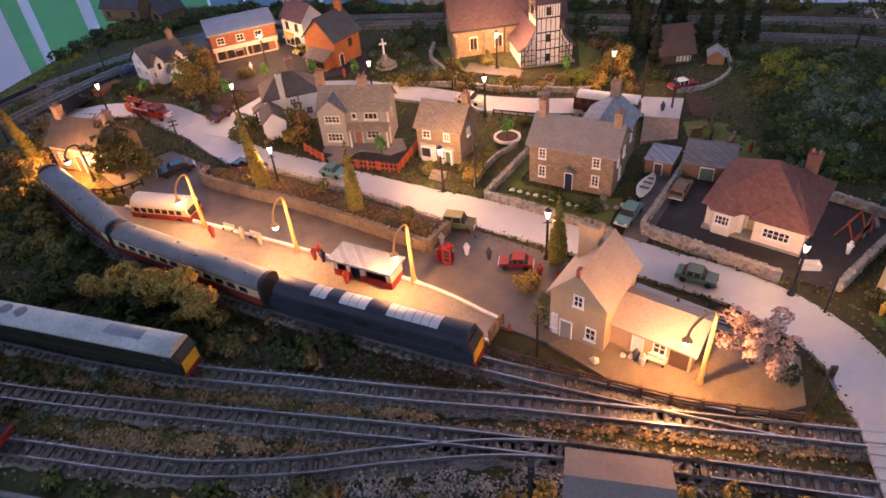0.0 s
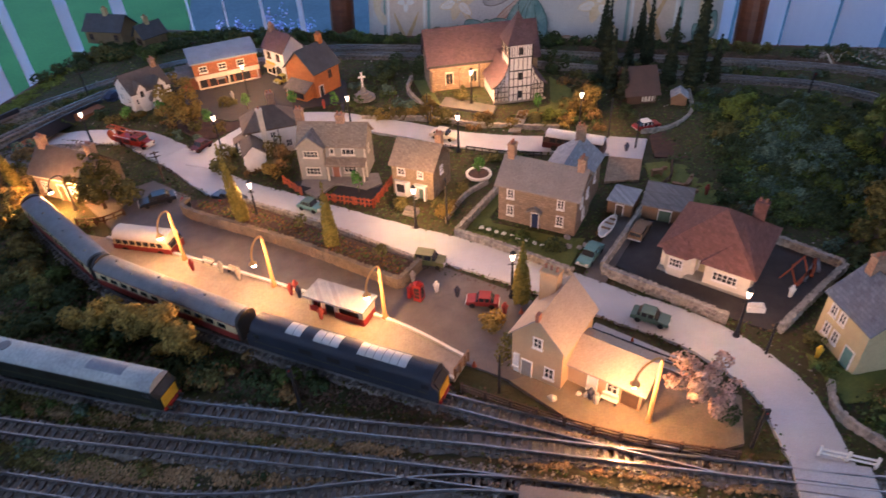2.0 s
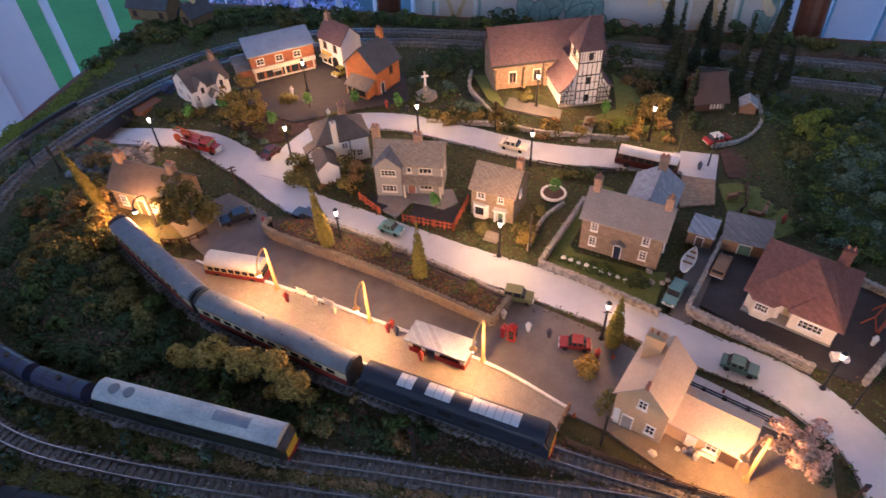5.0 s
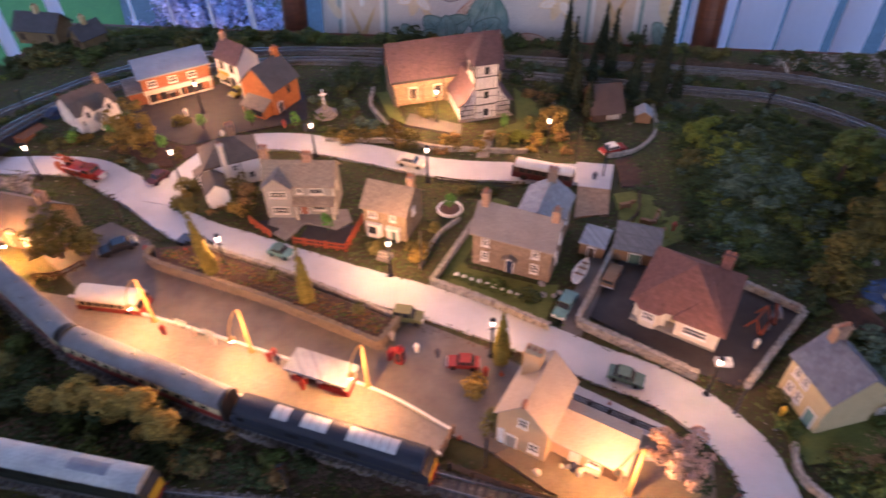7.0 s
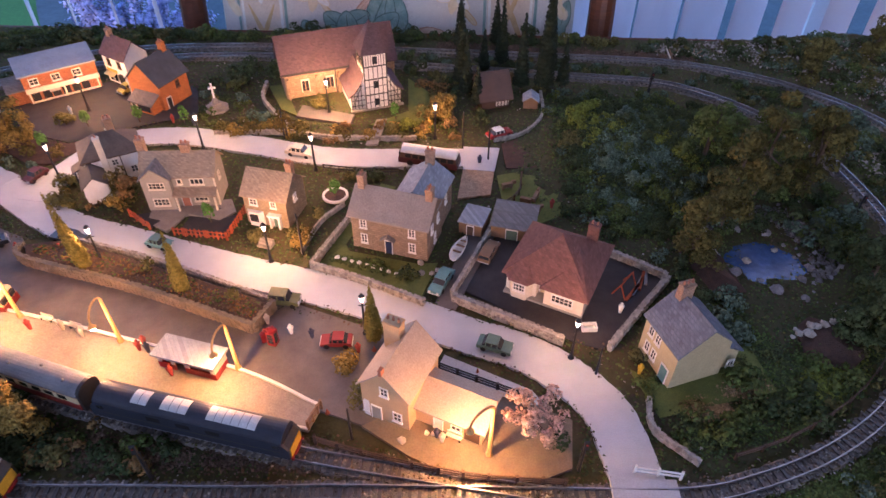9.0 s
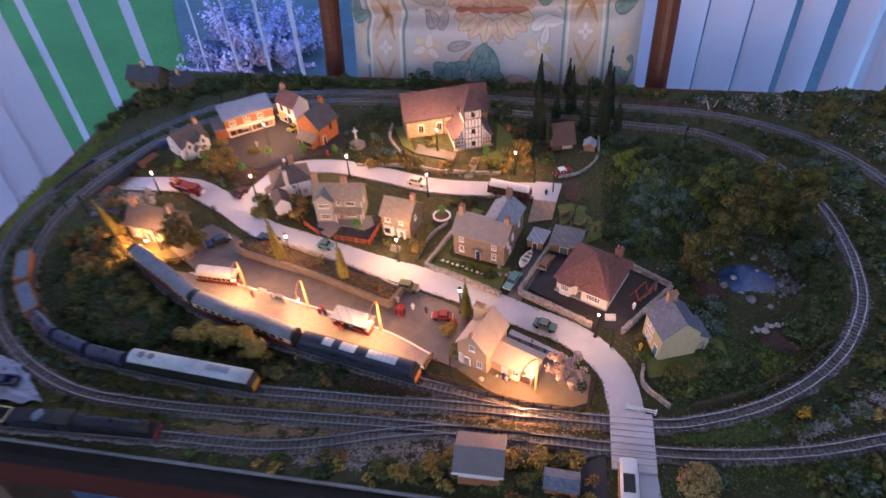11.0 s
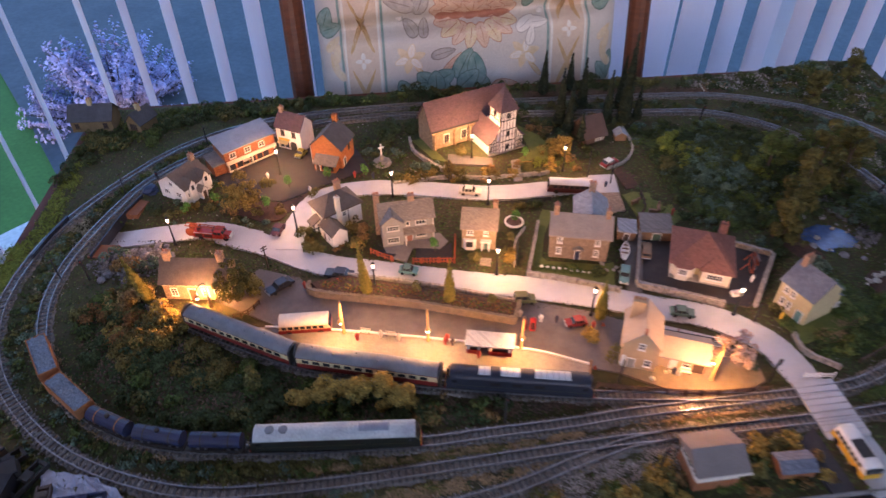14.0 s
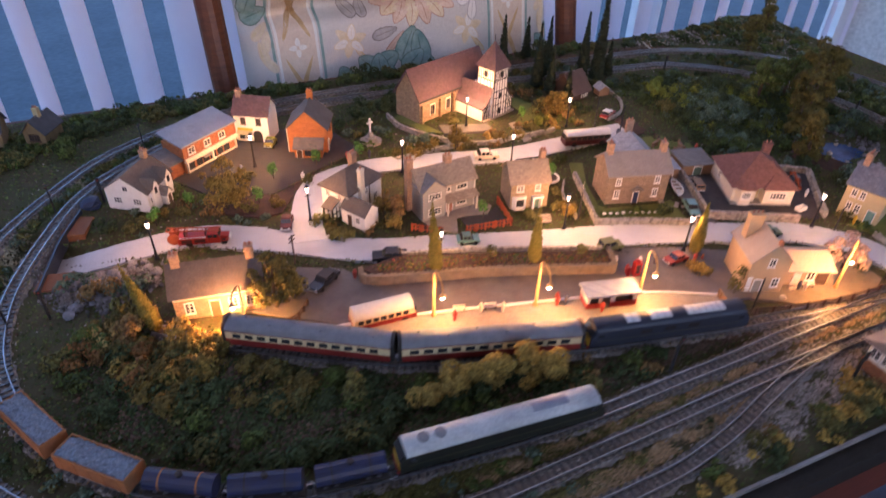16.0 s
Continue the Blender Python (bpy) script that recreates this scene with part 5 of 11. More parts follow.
def blind(name, start, step, count, angle_of, label):
    bl = thing(name, label, "window blind", 0, 0, 0, TH)
    part("headrail", Shape().box(min(start[0], start[0] + step[0] * count) - 0.02, min(start[1], start[1] + step[1] * count) - 0.02, HEAD - 0.02, max(start[0], start[0] + step[0] * count) + 0.02, max(start[1], start[1] + step[1] * count) + 0.02, HEAD + 0.03), M_UPVC, bl)
    for i in range(count):
        u, v = start[0] + step[0] * i, start[1] + step[1] * i
        a = radians(angle_of(i))
        s, n = Shape(), 5
        for k in range(n + 1):
            w = (k / n - 0.5) * SLATW
            bow = 0.003 * (1 - (2 * k / n - 1) ** 2)
            x, y = u + w * math.cos(a) - bow * math.sin(a), v + w * math.sin(a) + bow * math.cos(a)
            s.v += [(x, y, SILL + 0.03), (x, y, HEAD - 0.02), (x - 0.0007 * math.sin(a), y + 0.0007 * math.cos(a), SILL + 0.03), (x - 0.0007 * math.sin(a), y + 0.0007 * math.cos(a), HEAD - 0.02)]
        for k in range(n):
            p = 4 * k
            s.f += [(p, p + 4, p + 5, p + 1), (p + 2, p + 3, p + 7, p + 6), (p, p + 2, p + 6, p + 4), (p + 1, p + 5, p + 7, p + 3)]
        s.f += [(0, 1, 3, 2), (4 * n, 4 * n + 2, 4 * n + 3, 4 * n + 1)]
        part("slat", s, M_SLAT, bl)
    return bl


blind("vertical_blind", (-0.772, RV1 - 0.09), (0.089, 0), 11, lambda i: 121 + 2.8 * max(0, i - 3), "white vertical blind with its slats turned open")
blind("vertical_blind", (0.245, RV1 - 0.09), (0.089, 0), 16, lambda i: 17 if i < 2 else 9 if i < 5 else 27, "white vertical blind with its slats nearly closed")
blind("vertical_blind", (-0.878, RV1 - 0.182), (-0.073, -0.073), 3, lambda i: (112, 117, 124)[i], "white vertical blind slats turned open across the bay window")
blind("vertical_blind", (-1.086, RV1 - 0.390), (-0.056, -0.056), 5, lambda i: 50, "white vertical blind slats drawn closed across the bay window")
blind("vertical_blind", (RX0 + 0.09, RV1 - 0.58), (0, -0.089), 26, lambda i: 75, "white vertical blind along the side window")
# garden outside: lawn, hedge and a blossom tree
M_GLAWN = mat("garden_lawn", (0.055, 0.16, 0.03), 0.95, (0.035, 0.11, 0.02), 2, 0.3, fine=60)
tagged(part("lawn", Shape().box(-30, -30, -0.35, 30, 40, -0.30), M_GLAWN), "green garden lawn outside the windows", kind="structure")

# ---------------------------------------------------------------- chair behind the layout
M_CANE = mat("bound_cane", (0.17, 0.055, 0.025), 0.4, (0.09, 0.03, 0.014), 30, 0.25, fine=220, stretch=(1, 1, 6))
M_CUSH = mat("cushion_cloth", (0.64, 0.61, 0.57), 0.9, (0.58, 0.54, 0.49), 6, 0.2, fine=700)
cx, cy = 0.195, 1.02
ch = thing("armchair", "cane conservatory armchair with floral cushions", "chair", cx, cy, 0, TH)
for sx in (-0.315, 0.315):
    part("back_post", Shape().tube((sx, 0.03, 0), (sx, 0.03, 0.52), 0.020, n=14).tube((sx, 0.03, 0.52), (sx * 1.03, 0.20, 1.22), 0.020, n=14), M_CANE, ch, smooth=False)
    part("front_leg", Shape().tube((sx, -0.50, 0), (sx, -0.50, 0.60), 0.02, n=12), M_CANE, ch)
    part("arm", Shape().tube((sx, -0.52, 0.60), (sx, 0.05, 0.62), 0.022, n=12), M_CANE, ch)
part("top_rail", Shape().tube((-0.325, 0.20, 1.22), (0.325, 0.20, 1.22), 0.02, n=12), M_CANE, ch)
part("seat_frame", Shape().box(-0.30, -0.50, 0.30, 0.30, 0.05, 0.34), M_CANE, ch)


def cushion(name, w, h, d, nx=40, ny=150, creases=()):
    s = Shape()
    for side in (-1, 1):
        for j in range(ny + 1):
            for i in range(nx + 1):
                a, b = 2 * i / nx - 1, 2 * j / ny - 1
                e = (1 - abs(a) ** 6) ** 0.5 * (1 - abs(b) ** 8) ** 0.5
                cz = (b + 1) / 2 * h
                dent = sum(0.034 * math.exp(-((cz - c - 0.03 * a * w) / 0.017) ** 2) for c in creases)
                wob = 0.006 * noise.noise((a * 3, b * 3, side))
                s.v.append((a * w / 2, side * (max(d / 2 * e - dent * e, 0.001) + wob * e), cz + 0.004 * noise.noise((a * 4, b * 2, 5.0))))
    n = (nx + 1) * (ny + 1)
    for j in range(ny):
        for i in range(nx):
            q = (j * (nx + 1) + i, j * (nx + 1) + i + 1, (j + 1) * (nx + 1) + i + 1, (j + 1) * (nx + 1) + i)
            s.f += [q, tuple(k + n for k in q[::-1])]
    return s


ob = part("back_cushion", cushion("back_cushion", 0.56, 0.80, 0.13, creases=(0.335, 0.57)), M_CUSH, ch, "cream cushion with faded flowers", smooth=True)
ob.matrix_basis = Matrix.LocRotScale((0, 0.045, 0.45), Euler((radians(-13), 0, 0)), None)
ob = part("seat_cushion", cushion("seat_cushion", 0.56, 0.52, 0.12), M_CUSH, ch, smooth=True)
ob.matrix_basis = Matrix.LocRotScale((0, -0.48, 0.40), Euler((radians(-90), 0, 0)), None)

# ---------------------------------------------------------------- trains
RT = G + 0.0043
M_COACHR = mat("coach_roof_grey", (0.19, 0.20, 0.215), 0.6, (0.12, 0.125, 0.135), 90, 0.1)
M_CRIM = mat("crimson_coach_paint", (0.22, 0.025, 0.02), 0.45, (0.17, 0.02, 0.015), 200, 0.02)
M_COACHC = mat("cream_coach_paint", (0.62, 0.50, 0.28), 0.45, (0.54, 0.43, 0.24), 200, 0.02)
M_LOCO = mat("dark_blue_loco_paint", (0.028, 0.034, 0.05), 0.4, (0.02, 0.024, 0.036), 120, 0.03)
M_LOCOG = mat("dark_green_loco_paint", (0.018, 0.021, 0.016), 0.5, (0.012, 0.014, 0.011), 120, 0.03)
M_WEATHD = mat("sooty_roof", (0.12, 0.14, 0.20), 0.6, (0.26, 0.29, 0.32), 60, 0.05, spread=0.5)
M_WEATH = mat("weathered_loco_roof", (0.50, 0.54, 0.53), 0.6, (0.27, 0.30, 0.32), 22, 0.05, fine=500, spread=0.45)
M_PALEP = mat("pale_grey_panel", (0.55, 0.56, 0.56), 0.5, (0.45, 0.46, 0.47), 160, 0.03)
M_CHASS = mat("chassis_black", (0.025, 0.022, 0.02), 0.7, (0.045, 0.035, 0.03), 200, 0.1)
M_RUST = mat("rusty_orange_wagon", (0.36, 0.14, 0.05), 0.8, (0.22, 0.09, 0.04), 140, 0.2)
M_COAL = mat("grey_blue_load", (0.22, 0.27, 0.33), 0.9, (0.10, 0.12, 0.15), 500, 0.8, fine=900)
M_ENGINE = mat("black_engine_paint", (0.012, 0.013, 0.017), 0.4, (0.028, 0.028, 0.032), 120, 0.04, spec=0.15)
M_TANK = mat("dark_tank_paint", (0.016, 0.026, 0.075), 0.38, (0.030, 0.028, 0.045), 120, 0.03)


def section(w, z0, z1, rise, n=10):
    """Half outline of a coach: straight sides and an arched roof from z1."""
    return [(w / 2 * math.cos(math.pi * k / n), z1 + rise * math.sin(math.pi * k / n)) for k in range(n + 1)]


def stock(name, label, category, p0, p1):
    a = math.atan2(p1[1] - p0[1], p1[0] - p0[0])
    return thing(name, label, category, p0[0], p0[1], RT, a), math.dist(p0, p1)


def bogie(v, x, L=0.020):
    b = part("bogie", Shape().box(x - L / 2, -0.0062, 0.0012, x + L / 2, 0.0062, 0.0042), M_CHASS, v)
    for dx in (-L * 0.32, L * 0.32):
        for sy in (-1, 1):
            part("wheel", Shape().extrude([(0.0030 * math.cos(k * math.pi / 6), 0.0030 * math.sin(k * math.pi / 6)) for k in range(12)], lambda p, q: (x + dx + p, sy * 0.0045 + 0.0007, 0.0030 + q), lambda p, q: (x + dx + p, sy * 0.0045 - 0.0007, 0.0030 + q)), M_RAIL, b)
    return b


def arch(s, x0, x1, w, z0, rise, n=12, ends=True):
    sec = section(w, 0, z0, rise, n)
    return s.extrude(sec, lambda y, z: (x0, y, z), lambda y, z: (x1, y, z))


def coach(p0, p1, label):
    v, L = stock("coach", label, "railway carriage", p0, p1)
    w = 0.0185
    part("underframe", Shape().box(0.001, -0.0075, 0.0042, L - 0.001, 0.0075, 0.0062).box(L * 0.36, -0.006, 0.002, L * 0.62, 0.006, 0.0042), M_CHASS, v)
    part("lower_body", Shape().box(0, -w / 2, 0.0062, L, w / 2, 0.0125), M_CRIM, v, "crimson lower panels")
    part("upper_body", Shape().box(0, -w / 2, 0.0125, L, w / 2, 0.0195), M_COACHC, v, "cream upper panels")
    part("cantrail", Shape().box(0, -w / 2 - 0.0001, 0.0195, L, w / 2 + 0.0001, 0.0206), M_CRIM, v)
    part("roof", arch(Shape(), -0.0004, L + 0.0004, w + 0.0006, 0.0206, 0.0052), M_COACHR, v, smooth=False)
    n = 12
    for i in range(n):
        u = 0.006 + (L - 0.012) * i / n
        for sy in (-1, 1):
            part("window", Shape().box(u, sy * w / 2 - 0.0002, 0.0138, u + (L - 0.012) / n * 0.66, sy * w / 2 + 0.0003 * sy + 0.0002, 0.0182), M_GLASSD, v)
    for i in range(6):
        u = 0.014 + (L - 0.028) * i / 5
        part("roof_vent", Shape().lathe([(0.0012, 0.0255), (0.0012, 0.0267), (0.0004, 0.0270)], 8, u, 0.003 * (-1) ** i), M_COACHR, v)
    for x in (0.020, L - 0.020):
        bogie(v, x)
    for x, e in ((0, -1), (L, 1)):
        part("gangway", Shape().extrude([(0.0088 * math.cos(q * math.pi / 8), 0.0215 + 0.0062 * math.sin(q * math.pi / 8)) for q in range(9)] + [(-0.0088, 0.0064), (0.0088, 0.0064)], lambda y, z: (min(x, x + e * 0.0028), y, z), lambda y, z: (max(x, x + e * 0.0028), y, z)), M_BLACK, v, "black gangway bellows")
    return v


coach((-0.290, 0.541), (-0.189, 0.4545), "crimson and cream carriage with grey roof, at the platform")
coach((-0.183, 0.4505), (-0.054, 0.387), "crimson and cream carriage with grey roof, behind the locomotive")


def diesel(p0, p1, body, roofm, label, panels, fans=False):
    v, L = stock("diesel_locomotive", label, "locomotive", p0, p1)
    w = 0.0185
    part("underframe", Shape().box(0.004, -0.0075, 0.0040, L - 0.004, 0.0075, 0.0060).box(L * 0.38, -0.007, 0.0015, L * 0.60, 0.007, 0.0040), M_CHASS, v)
    # body with sloping cab fronts
    prof = [(0.0, 0.0055), (0.0, 0.0150), (0.0045, 0.0205), (L - 0.0045, 0.0205), (L, 0.0150), (L, 0.0055)]
    part("body", Shape().extrude(prof, lambda x, z: (x, w / 2, z), lambda x, z: (x, -w / 2, z)), body, v)
    part("roof", arch(Shape(), 0.0042, L - 0.0042, w, 0.0203, 0.0056), roofm, v)
    for x0, x1, e in ((-0.0006, 0.0014, -1), (L - 0.0014, L + 0.0006, 1)):
        part("cab_front", Shape().box(x0, -w / 2 + 0.0022, 0.0062, x1, w / 2 - 0.0022, 0.0145), M_YELP, v, "yellow warning end")
        xs = 0.0 if e < 0 else L
        vs = [(xs - e * 0.0001 + e * 0.0005, sy * 0.0072, 0.0155) for sy in (-1, 1)] + [(xs - e * 0.0036 + e * 0.0005, sy * 0.0068, 0.0200) for sy in (1, -1)]
        vs += [(p[0] - e * 0.0008, p[1], p[2] - 0.0003) for p in vs]
        part("windscreen", Shape().add(vs, [(0, 1, 2, 3), (7, 6, 5, 4), (0, 4, 5, 1), (1, 5, 6, 2), (2, 6, 7, 3), (3, 7, 4, 0)]), M_GLASSD, v)
        part("buffer_beam", Shape().box(min(xs, xs + e * 0.0015), -0.0080, 0.0035, max(xs, xs + e * 0.0015), 0.0080, 0.0058), M_REDP, v, "red buffer beam")
        for sy in (-0.0055, 0.0055):
            part("buffer", Shape().tube((xs + e * 0.001, sy, 0.0048), (xs + e * 0.0042, sy, 0.0048), 0.0011), M_CHASS, v)
        part("coupling", Shape().box(min(xs, xs + e * 0.005), -0.0012, 0.0022, max(xs, xs + e * 0.005), 0.0012, 0.0034), M_BLACK, v)
    for x0, x1, m in panels:
        part("roof_panel", Shape().extrude(section(w * 0.62, 0, 0.0243, 0.0020, 8), lambda y, z: (x0 * L, y, z), lambda y, z: (x1 * L, y, z)), m, v)
        k = int((x1 - x0) * L / 0.005)
        for i in range(1, k):
            x = (x0 + (x1 - x0) * i / k) * L
            part("panel_rib", Shape().extrude(section(w * 0.63, 0, 0.0243, 0.0022, 8), lambda y, z: (x - 0.0002, y, z), lambda y, z: (x + 0.0002, y, z)), M_COACHR, v)
    if fans:
        for u in (0.12, 0.20):
            part("roof_fan", Shape().lathe([(0.0042, 0.0240), (0.0042, 0.0262), (0.0001, 0.0264)], 14, u * L, 0), M_COACHR, v)
        part("exhaust_panel", Shape().extrude(section(w * 0.62, 0, 0.0232, 0.0030, 8), lambda y, z: (0.64 * L, y, z), lambda y, z: (0.82 * L, y, z)), M_WEATHD, v, "sooty exhaust panel")
    for sy in (-1, 1):
        for u in (0.30, 0.45, 0.60):
            part("side_grille", Shape().box(u * L, sy * w / 2 - 0.0002, 0.0140, u * L + 0.010, sy * w / 2 + 0.0003 * sy + 0.0001, 0.0185), M_CHASS, v)
        part("cab_window", Shape().box(0.006, sy * w / 2 - 0.0002, 0.0152, 0.011, sy * w / 2 + 0.0002 + 0.0002 * sy, 0.0188), M_GLASSD, v)
        part("cab_window", Shape().box(L - 0.011, sy * w / 2 - 0.0002, 0.0152, L - 0.006, sy * w / 2 + 0.0002 + 0.0002 * sy, 0.0188), M_GLASSD, v)
        part("waist_stripe", Shape().box(0.006, sy * w / 2 - 0.0001, 0.0115, L - 0.006, sy * w / 2 + 0.0002 * sy + 0.0001, 0.0119), M_OLIVE, v)
    for x in (0.026, L - 0.026):
        bogie(v, x, 0.027)
    return v


diesel((-0.047, 0.384), (0.086, 0.3325), M_LOCO, M_LOCO, "dark blue diesel locomotive with yellow ends, at the platform", ((0.22, 0.30, M_PALEP), (0.37, 0.50, M_PALEP), (0.60, 0.84, M_PALEP)))
diesel((-0.236, 0.3655), (-0.088, 0.3285), M_LOCOG, M_WEATH, "green diesel locomotive with weathered pale grey roof", (), fans=True)


# ---------------------------------------------------------------- lamps
M_IRON = mat("black_iron", (0.018, 0.018, 0.02), 0.45, (0.03, 0.03, 0.03), 300, 0.05)
M_LAMPY = mat("ochre_lamp_post", (0.55, 0.33, 0.12), 0.5, (0.45, 0.26, 0.09), 200, 0.05)
M_BULB = glow("lit_bulb", (1.0, 0.62, 0.25), 30.0)
M_BULBW = glow("lit_lantern", (1.0, 0.72, 0.42), 1.2)
WARM, SOFT = (1.0, 0.44, 0.11), (1.0, 0.50, 0.17)


def swan_lamp(x, y, rz, h=0.046, reach=0.018, z=G, watts=0.0200, post=None, neckm=None):
    lp = thing("platform_lamp", "lit swan-neck platform lamp with ochre post", "lamp", x, y, z, rz, "platform lamps")
    part("post", Shape().tube((0, 0, 0), (0, 0, h), 0.0016, 0.0011).lathe([(0.0024, 0), (0.0024, 0.002), (0.0016, 0.004)], 8), post or M_LAMPY, lp)
    arc = [(reach / 2 - reach / 2 * math.cos(a), h + reach * 0.42 * math.sin(a) - 0.006 * k / 14) for k, a in enumerate(math.pi * k / 14 for k in range(15))]
    neck = Shape().sweep([(a, 0, b) for a, b in arc], 0.0007)
    h -= 0.006
    part("swan_neck", neck, neckm or post or M_LAMPY, lp)
    part("shade", Shape().lathe([(0.0006, h + 0.0002), (0.0012, h - 0.0010), (0.0030, h - 0.0036), (0.0026, h - 0.0036), (0.0010, h - 0.0014)], 12, reach, 0), neckm or post or M_LAMPY, lp)
    part("lamp_bulb", Shape().lathe([(0.0004, h - 0.0062), (0.0016, h - 0.0057), (0.0022, h - 0.0045), (0.0020, h - 0.0032), (0.0006, h - 0.0022)], 8, reach, 0), M_BULB, lp)
    p = Vector((reach, 0, h - 0.0085))
    p.rotate(Euler((0, 0, rz)))
    bulb("platform_light", x + p.x, y + p.y, z + p.z, watts, WARM)
    return lp


PZ = G + 0.0052
for x, y, rz in ((-0.134, 0.4795, -1.75), (-0.050, 0.4435, -1.8), (0.041, 0.4060, -2.0)):
    swan_lamp(x, y, rz, z=PZ)
swan_lamp(0.2105, 0.3165, 3.62, h=0.054, reach=0.0175, watts=0.034)
swan_lamp(-0.272, 0.566, -2.4, h=0.036, reach=0.013, z=G, watts=0.050, post=M_IRON)


def street_lamp(x, y, z=G, h=0.042, watts=0.010):
    lp = thing("street_lamp", "black iron street lamp with lit lantern", "street lamp", x, y, z, 0, "street lamps")
    part("post", Shape().lathe([(0.0026, 0), (0.0026, 0.0015), (0.0014, 0.004), (0.0010, 0.012), (0.0008, h - 0.006)], 8), M_IRON, lp)
    part("crossbar", Shape().box(-0.0030, -0.0003, h - 0.010, 0.0030, 0.0003, h - 0.0094), M_IRON, lp)
    part("lantern", Shape().lathe([(0.0010, h - 0.006), (0.0022, h - 0.0005), (0.0022, h), (0.0010, h - 0.0002)], 6), M_BULBW, lp, "glowing lantern glass").visible_shadow = False
    part("cap", Shape().lathe([(0.0026, h), (0.0016, h + 0.0016), (0.0004, h + 0.0030)], 6), M_IRON, lp)
    bulb("street_light", x, y, z + h - 0.003, watts, SOFT, 0.0015)
    return lp


for x, y, w in ((-0.088, 0.539, 0.0130), (0.056, 0.524, 0.0300), (0.092, 0.660, 0.0160), (-0.163, 0.674, 0.0130), (-0.028, 0.714, 0.0170), (0.222, 0.705, 0.0230), (0.134, 0.432, 0.0110), (0.286, 0.388, 0.0110), (-0.314, 0.692, 0.0130), (0.106, 0.775, 0.0600), (-0.172, 0.814, 0.0440)):
    street_lamp(x, y, watts=w)


# ---------------------------------------------------------------- planting
def leafmat(name, a, b, island=0.4):
    return mat(name, a, 0.9, b, 60, 0.0, fine=500, island=island, spec=0.15)


L_DARK = leafmat("dark_green_foliage", (0.040, 0.066, 0.024), (0.058, 0.070, 0.030))
L_MID = leafmat("mid_green_foliage", (0.062, 0.108, 0.022), (0.09, 0.10, 0.035))
L_OLIVE = leafmat("olive_foliage", (0.13, 0.12, 0.035), (0.09, 0.085, 0.03))
L_GOLD = leafmat("golden_foliage", (0.36, 0.24, 0.055), (0.22, 0.15, 0.04))
L_BROWN = leafmat("autumn_brown_foliage", (0.22, 0.13, 0.05), (0.15, 0.10, 0.04))
L_BRIGHT = leafmat("bright_green_foliage", (0.11, 0.26, 0.05), (0.08, 0.19, 0.04))
L_CONIF = leafmat("conifer_foliage", (0.018, 0.028, 0.016), (0.028, 0.036, 0.02))
L_PINK = leafmat("pink_blossom", (0.62, 0.38, 0.34), (0.36, 0.26, 0.16))
L_GREY = leafmat("grey_green_lichen", (0.11, 0.155, 0.105), (0.075, 0.115, 0.08))
L_CYP = leafmat("yellow_green_cypress", (0.22, 0.18, 0.035), (0.15, 0.13, 0.03), 0.25)
L_WOOD = leafmat("woodland_brown_foliage", (0.115, 0.098, 0.025), (0.06, 0.06, 0.02))
L_YEL = leafmat("yellow_foliage", (0.42, 0.24, 0.02), (0.30, 0.19, 0.03))
L_OCHRE = leafmat("ochre_gravel", (0.36, 0.24, 0.12), (0.22, 0.15, 0.085))
L_STRAWG = leafmat("straw_gravel", (0.30, 0.26, 0.17), (0.17, 0.16, 0.09))
# golden brown, brightened with platform lamplight put into the colour
L_DOME = leafmat("golden_brown_foliage", (0.36, 0.25, 0.09), (0.24, 0.17, 0.065))
L_GOLDT = leafmat("gold_tree_foliage", (0.26, 0.17, 0.04), (0.16, 0.13, 0.035))
L_RUST = leafmat("rust_brown_foliage", (0.22, 0.10, 0.03), (0.13, 0.075, 0.028))
L_LIME = leafmat("yellow_green_foliage", (0.16, 0.18, 0.03), (0.11, 0.14, 0.025))
L_EARTH = leafmat("earth_and_twigs", (0.13, 0.085, 0.055), (0.08, 0.055, 0.04))
L_DULLG = leafmat("dull_gold_foliage", (0.15, 0.105, 0.028), (0.10, 0.085, 0.025))
L_ROCK = leafmat("grey_rocks", (0.17, 0.155, 0.15), (0.10, 0.095, 0.09), 0.4)
L_STONEY = leafmat("pale_stones", (0.34, 0.30, 0.26), (0.20, 0.18, 0.16), 0.45)
M_TRUNK = mat("tree_bark", (0.10, 0.07, 0.05), 0.9, (0.06, 0.045, 0.03), 200, 0.4)


